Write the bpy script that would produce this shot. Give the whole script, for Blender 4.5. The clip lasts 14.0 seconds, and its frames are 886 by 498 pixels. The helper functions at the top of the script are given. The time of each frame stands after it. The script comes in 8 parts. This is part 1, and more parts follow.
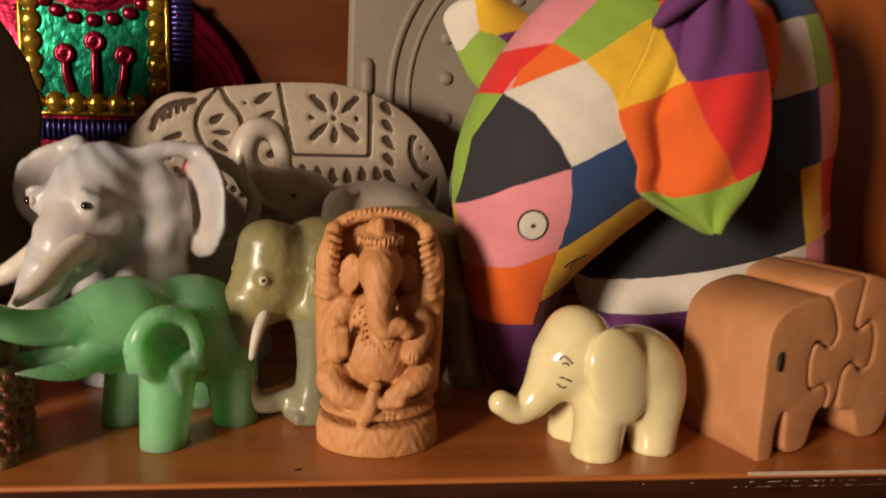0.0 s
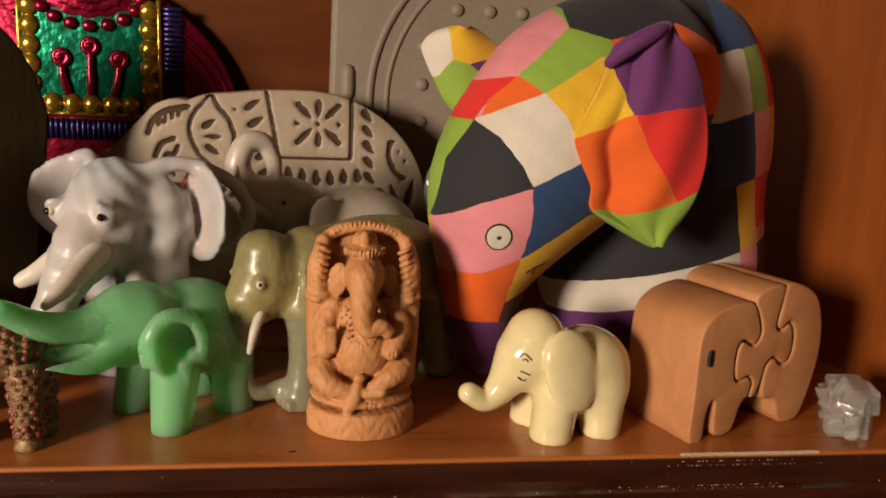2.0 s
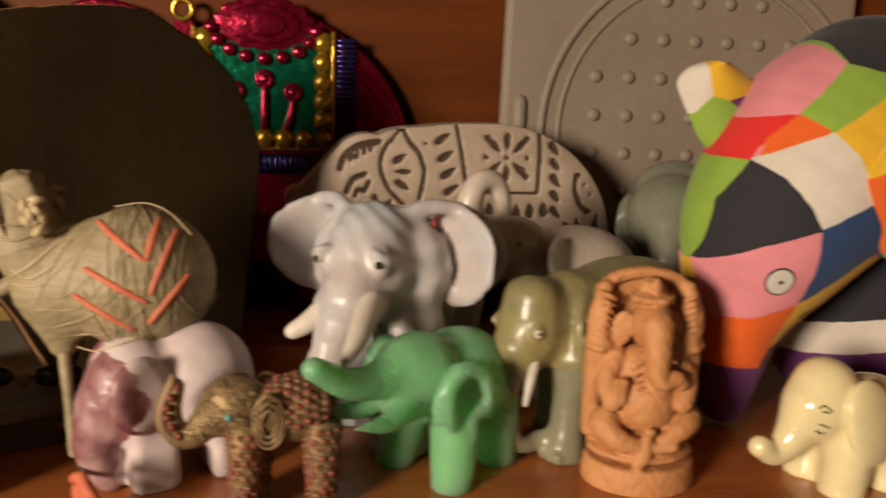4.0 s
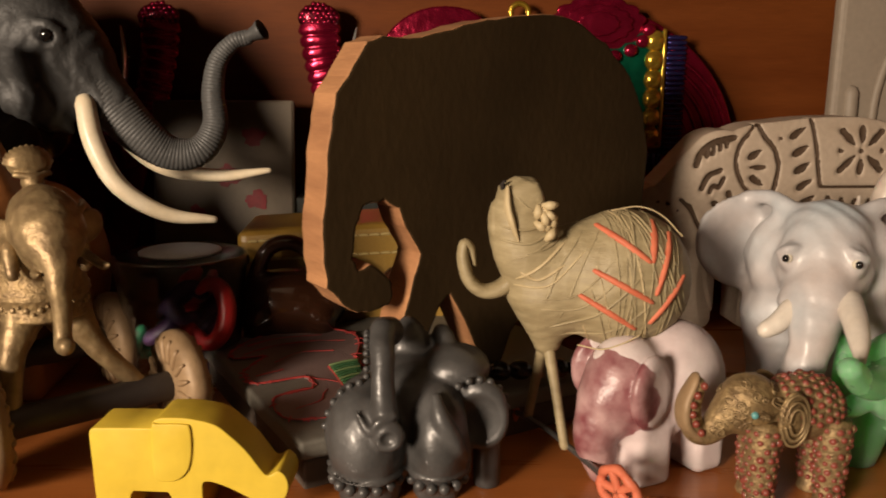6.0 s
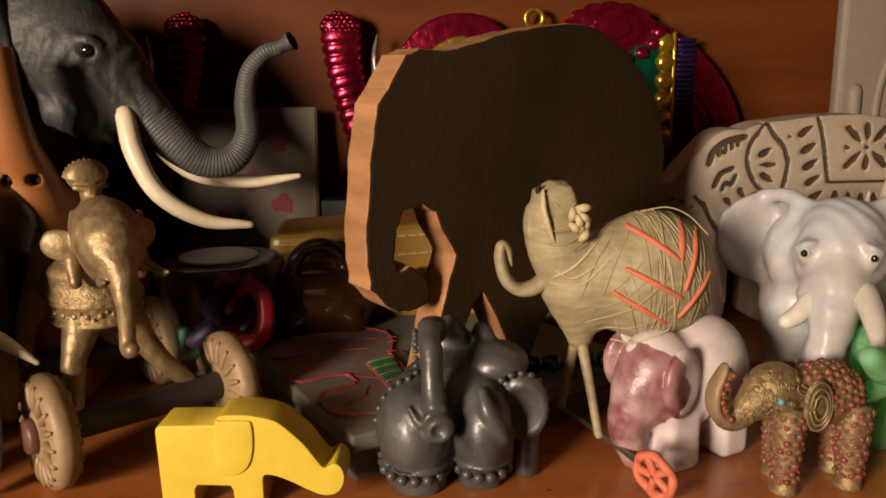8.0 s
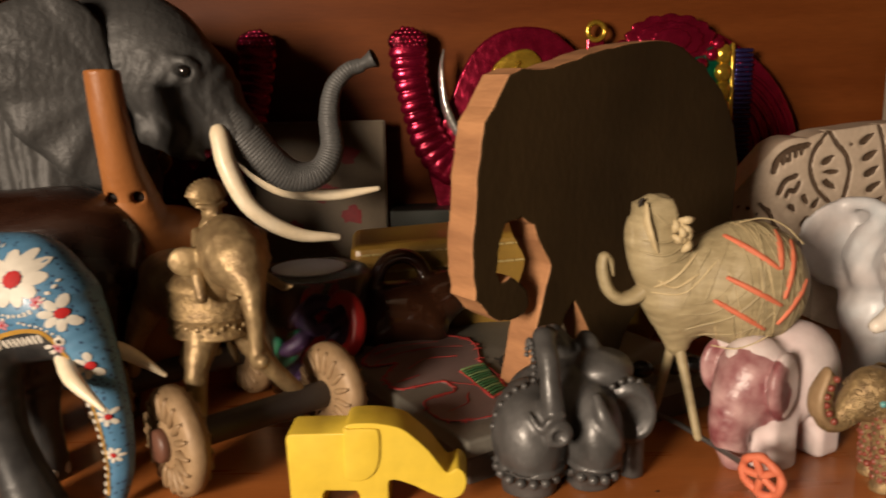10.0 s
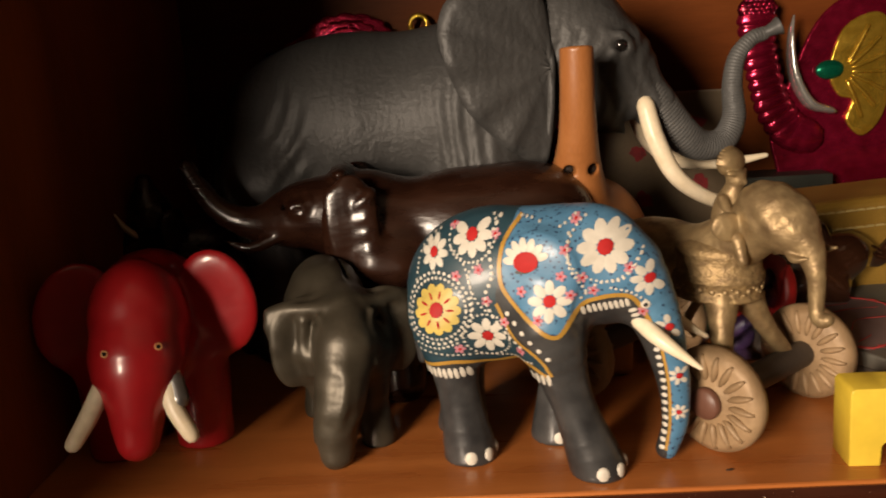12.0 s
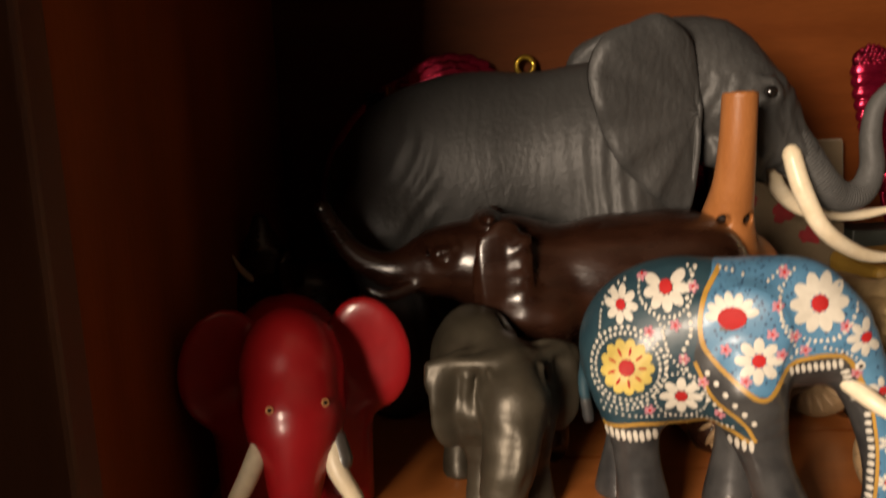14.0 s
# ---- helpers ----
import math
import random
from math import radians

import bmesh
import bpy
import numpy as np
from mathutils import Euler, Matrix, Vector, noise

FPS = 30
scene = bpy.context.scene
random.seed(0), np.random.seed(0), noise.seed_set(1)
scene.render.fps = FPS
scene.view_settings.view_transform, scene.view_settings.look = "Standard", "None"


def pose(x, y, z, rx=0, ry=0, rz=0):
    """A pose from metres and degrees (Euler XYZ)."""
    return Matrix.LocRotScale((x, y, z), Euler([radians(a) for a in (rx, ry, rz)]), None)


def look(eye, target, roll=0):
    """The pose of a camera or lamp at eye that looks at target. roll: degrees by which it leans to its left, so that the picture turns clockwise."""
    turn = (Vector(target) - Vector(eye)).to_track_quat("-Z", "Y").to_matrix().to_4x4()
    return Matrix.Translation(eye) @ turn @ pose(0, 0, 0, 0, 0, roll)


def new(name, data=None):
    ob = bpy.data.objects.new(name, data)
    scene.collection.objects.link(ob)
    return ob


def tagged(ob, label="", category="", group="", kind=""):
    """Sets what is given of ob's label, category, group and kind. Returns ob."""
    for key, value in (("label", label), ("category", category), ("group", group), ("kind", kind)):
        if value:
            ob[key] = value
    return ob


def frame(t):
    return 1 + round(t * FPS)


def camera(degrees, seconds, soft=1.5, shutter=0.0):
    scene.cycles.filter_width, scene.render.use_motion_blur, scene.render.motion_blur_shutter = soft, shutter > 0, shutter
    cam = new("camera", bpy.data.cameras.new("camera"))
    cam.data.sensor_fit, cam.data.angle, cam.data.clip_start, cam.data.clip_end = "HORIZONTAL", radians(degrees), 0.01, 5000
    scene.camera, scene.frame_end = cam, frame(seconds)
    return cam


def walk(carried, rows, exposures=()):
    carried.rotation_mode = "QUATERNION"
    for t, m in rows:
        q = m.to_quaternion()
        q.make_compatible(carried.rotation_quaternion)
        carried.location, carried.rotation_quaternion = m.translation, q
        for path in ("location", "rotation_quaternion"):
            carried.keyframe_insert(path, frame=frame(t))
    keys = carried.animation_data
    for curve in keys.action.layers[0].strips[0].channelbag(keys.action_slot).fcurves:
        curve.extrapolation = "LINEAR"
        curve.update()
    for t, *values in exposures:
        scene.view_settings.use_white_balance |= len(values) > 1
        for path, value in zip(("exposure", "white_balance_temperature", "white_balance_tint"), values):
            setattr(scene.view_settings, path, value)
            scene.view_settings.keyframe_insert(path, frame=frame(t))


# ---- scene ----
cam = camera(56.9, 14.0, soft=1.8, shutter=0.5)
METRES, EYE, TILT, LEAN, TURN = 0.8, 0.10, -6.0, 0.0, 0.0
PATH = [
    (0, (-0.057, -0.023, 0.13), (0.167, 1.933, -0.225), 1.9),
    (0.5, (-0.06, -0.056, 0.157), (0.2, 1.886, -0.247), 2.6),
    (1, (-0.061, -0.062, 0.154), (0.197, 1.875, -0.27), 2.4),
    (1.5, (-0.057, -0.06, 0.154), (0.208, 1.877, -0.267), 2.6),
    (2, (-0.064, -0.061, 0.153), (0.229, 1.873, -0.265), 2.8),
    (2.2, (-0.068, -0.061, 0.155), (0.232, 1.872, -0.258), 2.8),
    (4.3, (-0.214, -0.023, 0.158), (0.051, 1.923, -0.225), 2.0),
    (4.5, (-0.238, -0.021, 0.158), (-0.018, 1.929, -0.231), 1.5),
    (4.7, (-0.248, -0.022, 0.149), (-0.111, 1.941, -0.211), 1.6),
    (5, (-0.286, -0.023, 0.157), (-0.161, 1.933, -0.244), 1.2),
    (5.5, (-0.312, -0.025, 0.161), (-0.25, 1.932, -0.246), 0.8),
    (6, (-0.331, -0.025, 0.161), (-0.294, 1.931, -0.253), 0.4),
    (6.5, (-0.344, -0.023, 0.168), (-0.318, 1.934, -0.247), 0.2),
    (7, (-0.354, -0.031, 0.164), (-0.334, 1.926, -0.247), 0.1),
    (7.2, (-0.35, -0.034, 0.163), (-0.325, 1.922, -0.25), -0.0),
    (9.3, (-0.368, -0.048, 0.177), (-0.284, 1.902, -0.259), -0.9),
    (9.5, (-0.378, -0.049, 0.174), (-0.298, 1.902, -0.258), -0.9),
    (10, (-0.398, -0.053, 0.176), (-0.342, 1.901, -0.246), -1.2),
    (10.5, (-0.447, -0.062, 0.172), (-0.427, 1.893, -0.249), -1.5),
    (11, (-0.498, -0.069, 0.172), (-0.532, 1.884, -0.257), -1.6),
    (11.5, (-0.569, -0.069, 0.173), (-0.644, 1.875, -0.289), -2.8),
    (12, (-0.608, -0.067, 0.183), (-0.684, 1.875, -0.289), -3.6),
    (12.5, (-0.634, -0.058, 0.174), (-0.692, 1.885, -0.297), -3.4),
    (13, (-0.672, -0.049, 0.169), (-0.717, 1.897, -0.291), -3.0),
    (13.5, (-0.696, -0.043, 0.163), (-0.724, 1.908, -0.28), -2.6),
    (14, (-0.693, -0.045, 0.185), (-0.719, 1.92, -0.187), -2.2),
]
walk(cam, [(t, look(eye, target, roll)) for t, eye, target, roll in PATH])

# ---- world, lamp, exposure ----
world = bpy.data.worlds.new("room_air")
scene.world = world
world.use_nodes = True
world.node_tree.nodes["Background"].inputs["Color"].default_value = (1.0, 0.72, 0.45, 1)
world.node_tree.nodes["Background"].inputs["Strength"].default_value = 0.012
lamp_data = bpy.data.lights.new("room_lamp", "AREA")
lamp_data.shape, lamp_data.size, lamp_data.energy, lamp_data.color = "DISK", 0.44, 50.0, (1.0, 0.805, 0.62)
lamp = new("room_lamp", lamp_data)
lamp.matrix_world = look((-1.36, -1.02, 0.40), (-0.35, 0.35, 0.05))
scene.view_settings.exposure = 0.0


# ---- materials ----
def mat(name, base, rough=0.5, metal=0.0, second=None, scale=60.0, stretch=(1, 1, 1), amount=0.5, bump=0.15,
        bump_scale=300.0, coat=0.0, sss=0.0, glass=0.0, ior=1.45, sheen=0.0, speck=None, sss_scale=0.006, spec=0.5):
    """A two-scale surface: slow blotches between base and second, fine grain as relief and gloss."""
    m = bpy.data.materials.new(name)
    m.use_nodes = True
    nt = m.node_tree
    n, l = nt.nodes, nt.links
    b = n["Principled BSDF"]
    tc = n.new("ShaderNodeTexCoord")
    mp = n.new("ShaderNodeMapping")
    mp.inputs["Scale"].default_value = stretch
    l.new(tc.outputs["Object"], mp.inputs["Vector"])
    big = n.new("ShaderNodeTexNoise")
    big.inputs["Scale"].default_value, big.inputs["Detail"].default_value = scale, 5
    fine = n.new("ShaderNodeTexNoise")
    fine.inputs["Scale"].default_value, fine.inputs["Detail"].default_value = bump_scale, 4
    l.new(mp.outputs[0], big.inputs["Vector"])
    l.new(mp.outputs[0], fine.inputs["Vector"])
    second = second or tuple(c * 0.62 for c in base)
    ramp = n.new("ShaderNodeValToRGB")
    ramp.color_ramp.elements[0].position, ramp.color_ramp.elements[1].position = 0.5 - amount / 2, 0.5 + amount / 2
    ramp.color_ramp.elements[0].color, ramp.color_ramp.elements[1].color = (*second, 1), (*base, 1)
    l.new(big.outputs["Fac"], ramp.inputs["Fac"])
    mix = n.new("ShaderNodeMix")
    mix.data_type, mix.blend_type = "RGBA", "MULTIPLY"
    mix.inputs["Factor"].default_value = 0.25
    l.new(ramp.outputs["Color"], mix.inputs["A"])
    l.new(fine.outputs["Fac"], mix.inputs["B"])
    out = mix.outputs["Result"]
    if speck:
        vo = n.new("ShaderNodeTexVoronoi")
        vo.inputs["Scale"].default_value = speck[1]
        l.new(mp.outputs[0], vo.inputs["Vector"])
        lt = n.new("ShaderNodeMath")
        lt.operation = "LESS_THAN"
        lt.inputs[1].default_value = speck[2]
        l.new(vo.outputs["Distance"], lt.inputs[0])
        mx = n.new("ShaderNodeMix")
        mx.data_type = "RGBA"
        l.new(lt.outputs[0], mx.inputs["Factor"])
        l.new(out, mx.inputs["A"])
        mx.inputs["B"].default_value = (*speck[0], 1)
        out = mx.outputs["Result"]
    l.new(out, b.inputs["Base Color"])
    mr = n.new("ShaderNodeMapRange")
    mr.inputs["To Min"].default_value, mr.inputs["To Max"].default_value = max(0.02, rough - 0.12), min(1, rough + 0.12)
    l.new(big.outputs["Fac"], mr.inputs["Value"])
    l.new(mr.outputs[0], b.inputs["Roughness"])
    b.inputs["Metallic"].default_value = metal
    b.inputs["Coat Weight"].default_value = coat
    b.inputs["Coat Roughness"].default_value = 0.12
    b.inputs["IOR"].default_value = ior
    b.inputs["Specular IOR Level"].default_value = spec
    b.inputs["Transmission Weight"].default_value = glass
    b.inputs["Sheen Weight"].default_value = sheen
    if sss:
        b.inputs["Subsurface Weight"].default_value = sss
        b.inputs["Subsurface Scale"].default_value = sss_scale
        b.inputs["Subsurface Radius"].default_value = base
    bp = n.new("ShaderNodeBump")
    bp.inputs["Strength"].default_value, bp.inputs["Distance"].default_value = bump, 0.0008
    l.new(fine.outputs["Fac"], bp.inputs["Height"])
    l.new(bp.outputs[0], b.inputs["Normal"])
    return m


def wave_bump(m, scale, direction="X", strength=0.5, distance=0.0008, distort=3.0, stretch=(1, 1, 1)):
    """Adds a second relief of wavy creases to a material."""
    nt = m.node_tree
    n, l = nt.nodes, nt.links
    b = n["Principled BSDF"]
    tc = n.new("ShaderNodeTexCoord")
    mp = n.new("ShaderNodeMapping")
    mp.inputs["Scale"].default_value = stretch
    w = n.new("ShaderNodeTexWave")
    w.bands_direction = direction
    w.inputs["Scale"].default_value, w.inputs["Distortion"].default_value = scale, distort
    w.inputs["Detail"].default_value = 3
    l.new(tc.outputs["Object"], mp.inputs["Vector"])
    l.new(mp.outputs[0], w.inputs["Vector"])
    bp = n.new("ShaderNodeBump")
    bp.inputs["Strength"].default_value, bp.inputs["Distance"].default_value = strength, distance
    l.new(w.outputs["Fac"], bp.inputs["Height"])
    old = b.inputs["Normal"].links[0].from_socket
    l.new(old, bp.inputs["Normal"])
    l.new(bp.outputs[0], b.inputs["Normal"])
    return m


SHELF_WOOD = wave_bump(mat("stained_wood", (0.50, 0.170, 0.042), 0.3, second=(0.34, 0.100, 0.023), scale=7, stretch=(1.2, 9, 9), amount=0.5,
                           bump=0.12, bump_scale=90, coat=0.25), 14, "Y", 0.08, 0.0004, 2.0, (0.15, 1, 1))
# Stained wood, its base darkened further for the weaker light at the back.
BACK_WOOD = mat("stained_back_panel_shaded", (0.145, 0.040, 0.0075), 0.5, second=(0.085, 0.020, 0.004), scale=5, stretch=(1, 5, 9), amount=0.55,
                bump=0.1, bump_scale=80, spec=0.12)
DARK_MOULD = mat("dark_varnish", (0.050, 0.013, 0.006), 0.2, second=(0.018, 0.005, 0.003), scale=20, stretch=(1, 8, 8), coat=0.5,
                 speck=((0.30, 0.22, 0.16), 190, 0.05))
SIDE_WOOD = mat("stained_side_panel", (0.34, 0.090, 0.017), 0.4, second=(0.21, 0.052, 0.010), scale=6, stretch=(6, 6, 1), amount=0.5, bump=0.1, bump_scale=80, spec=0.2)
STILE_WOOD = mat("worn_stile_wood", (0.16, 0.075, 0.04), 0.5, second=(0.10, 0.04, 0.02), scale=9, stretch=(8, 8, 1))
RAW_WOOD = mat("bare_wood_splinter", (0.72, 0.58, 0.47), 0.8, second=(0.55, 0.40, 0.28), scale=500)
ROOM_WALL = mat("room_wall_paint", (0.44, 0.37, 0.30), 0.9, second=(0.40, 0.33, 0.26), scale=2)


# ---- mesh tools ----
def mesh_of(name, verts, faces, mats=(), idx=None, smooth=True):
    me = bpy.data.meshes.new(name)
    if isinstance(faces, np.ndarray):
        k, nf = faces.shape[1], len(faces)
        me.vertices.add(len(verts))
        me.vertices.foreach_set("co", np.asarray(verts, np.float32).ravel())
        me.loops.add(nf * k)
        me.loops.foreach_set("vertex_index", faces.astype(np.int32).ravel())
        me.polygons.add(nf)
        me.polygons.foreach_set("loop_start", np.arange(0, nf * k, k, dtype=np.int32))
        me.update(calc_edges=True)
        me.validate()
    else:
        me.from_pydata([tuple(v) for v in verts], [], [tuple(f) for f in faces])
    for m in mats:
        me.materials.append(m)
    if idx is not None:
        me.polygons.foreach_set("material_index", np.asarray(idx, np.int32))
    me.polygons.foreach_set("use_smooth", np.full(len(me.polygons), smooth, bool))
    me.update()
    return me


def thing(name, label, category, at=None, group="", kind=""):
    ob = new(name)
    ob.empty_display_size = 0.01
    if at is not None:
        ob.matrix_world = at
    return tagged(ob, label, category, group, kind)


def part(name, me, material, parent, label="", at=None, kind=""):
    """Links a mesh as one object under a thing or a part."""
    if material is not None and not len(me.materials):
        me.materials.append(material)
    ob = new(name, me)
    ob.parent = parent
    if at is not None:
        ob.matrix_basis = at
    return tagged(ob, label, kind=kind)


def solo(name, me, material, label, category, at, group="", kind=""):
    if material is not None and not len(me.materials):
        me.materials.append(material)
    ob = new(name, me)
    ob.matrix_world = at
    return tagged(ob, label, category, group, kind)


def from_bm(name, bm, smooth=False):
    me = bpy.data.meshes.new(name)
    bm.to_mesh(me)
    bm.free()
    me.polygons.foreach_set("use_smooth", np.full(len(me.polygons), smooth, bool))
    return me


def block(name, lo, hi, bevel=0.001, seg=2):
    bm = bmesh.new()
    bmesh.ops.create_cube(bm, size=1)
    for v in bm.verts:
        for i in range(3):
            v.co[i] = lo[i] + (v.co[i] + 0.5) * (hi[i] - lo[i])
    if bevel:
        bmesh.ops.bevel(bm, geom=bm.edges[:], offset=bevel, segments=seg, affect="EDGES", profile=0.5)
    return from_bm(name, bm)


def spline(pts, n=6):
    """Catmull-Rom through the points, n steps a span."""
    p = np.asarray(pts, float)
    p = np.vstack([2 * p[0] - p[1], p, 2 * p[-1] - p[-2]])
    out = []
    for i in range(1, len(p) - 2):
        for t in np.linspace(0, 1, n, endpoint=False):
            a, b, c, d = p[i - 1:i + 3]
            out.append(0.5 * (2 * b + (c - a) * t + (2 * a - 5 * b + 4 * c - d) * t * t + (3 * b - a - 3 * c + d) * t ** 3))
    out.append(p[-2])
    return np.array(out)


def sweep(name, pts, radii, sides=12, n=6, flat=1.0):
    """A round rod along a smooth path, with rounded ends."""
    q = spline([(*p, r) for p, r in zip(pts, radii)], n)
    p, r = q[:, :3], np.maximum(q[:, 3], 1e-5)
    tan = np.gradient(p, axis=0)
    tan /= np.linalg.norm(tan, axis=1)[:, None]
    up = np.array([0, 0, 1.0]) if abs(tan[0][2]) < 0.9 else np.array([1.0, 0, 0])
    verts, faces = [], []
    rings = []
    for i in range(len(p)):
        side = np.cross(tan[i], up)
        side /= np.linalg.norm(side)
        up = np.cross(side, tan[i])
        rings.append((p[i], side, up.copy(), r[i], tan[i]))
    full = []
    a = rings[0]
    for s, c in ((0.98, 0.2), (0.7, 0.71)):
        full.append((a[0] - a[4] * a[3] * s, a[1], a[2], a[3] * c))
    full += [x[:4] for x in rings]
    a = rings[-1]
    for s, c in ((0.7, 0.71), (0.98, 0.2)):
        full.append((a[0] + a[4] * a[3] * s, a[1], a[2], a[3] * c))
    for c, s, u, rr in full:
        for k in range(sides):
            w = 2 * math.pi * k / sides
            verts.append(c + s * math.cos(w) * rr + u * math.sin(w) * rr * flat)
    m = len(full)
    for i in range(m - 1):
        for k in range(sides):
            k2 = (k + 1) % sides
            faces.append((i * sides + k, i * sides + k2, (i + 1) * sides + k2, (i + 1) * sides + k))
    faces.append(tuple(range(sides))[::-1])
    faces.append(tuple((m - 1) * sides + k for k in range(sides)))
    return mesh_of(name, verts, faces)


def ringed(name, pts, radii, pitch, depth, sides=20, flat=1.0, sharp=2.0, steps=6):
    """A rod with raised rings at an even pitch along its way."""
    q = spline([(*p, r) for p, r in zip(pts, radii)], 20)
    run = np.concatenate([[0], np.cumsum(np.linalg.norm(np.diff(q[:, :3], axis=0), axis=1))])
    at = np.arange(0, run[-1], pitch / steps)
    cols = [np.interp(at, run, q[:, k]) for k in range(4)]
    wave = np.abs(np.cos(math.pi * at / pitch)) ** sharp
    fade = np.clip(at / (4 * pitch), 0.2, 1)
    p = np.stack(cols[:3], 1)
    return sweep(name, p, cols[3] + depth * fade * (wave - 0.5), sides, 1, flat)


def lathe(name, profile, sides=32, smooth=True):
    """Turns (radius, height) pairs about z."""
    verts, faces = [], []
    for r, z in profile:
        for k in range(sides):
            w = 2 * math.pi * k / sides
            verts.append((r * math.cos(w), r * math.sin(w), z))
    for i in range(len(profile) - 1):
        for k in range(sides):
            k2 = (k + 1) % sides
            faces.append((i * sides + k, i * sides + k2, (i + 1) * sides + k2, (i + 1) * sides + k))
    faces.append(tuple(range(sides))[::-1])
    faces.append(tuple((len(profile) - 1) * sides + k for k in range(sides)))
    return mesh_of(name, verts, faces, smooth=smooth)


def ball(name, c, r, sq=(1, 1, 1), n=10):
    bm = bmesh.new()
    bmesh.ops.create_uvsphere(bm, u_segments=n * 2, v_segments=n, radius=1)
    for v in bm.verts:
        v.co = Vector(c) + Vector((v.co.x * r * sq[0], v.co.y * r * sq[1], v.co.z * r * sq[2]))
    return from_bm(name, bm, True)


def slab(name, outline, depth, bevel=0.0015, seg=2, smooth=False):
    """An outline in x and z, given depth along y (0 to depth), with softened edges."""
    bm = bmesh.new()
    vs = [bm.verts.new((x, 0, z)) for x, z in outline]
    f = bm.faces.new(vs)
    r = bmesh.ops.extrude_face_region(bm, geom=[f])
    bmesh.ops.translate(bm, vec=(0, depth, 0), verts=[v for v in r["geom"] if isinstance(v, bmesh.types.BMVert)])
    bmesh.ops.recalc_face_normals(bm, faces=bm.faces)
    if bevel:
        rim = [e for e in bm.edges if abs(e.verts[0].co.y - e.verts[1].co.y) < 1e-6]
        bmesh.ops.bevel(bm, geom=rim, offset=bevel, segments=seg, affect="EDGES", profile=0.5, clamp_overlap=True)
    bmesh.ops.triangulate(bm, faces=[f for f in bm.faces if len(f.verts) > 4])
    return from_bm(name, bm, smooth)


def round_outline(pts, n=5):
    """A closed smooth outline through the points."""
    p = np.asarray(pts, float)
    m = len(p)
    out = []
    for i in range(m):
        a, b, c, d = p[i - 1], p[i], p[(i + 1) % m], p[(i + 2) % m]
        for t in np.linspace(0, 1, n, endpoint=False):
            out.append(0.5 * (2 * b + (c - a) * t + (2 * a - 5 * b + 4 * c - d) * t * t + (3 * b - a - 3 * c + d) * t ** 3))
    return [tuple(x) for x in out]


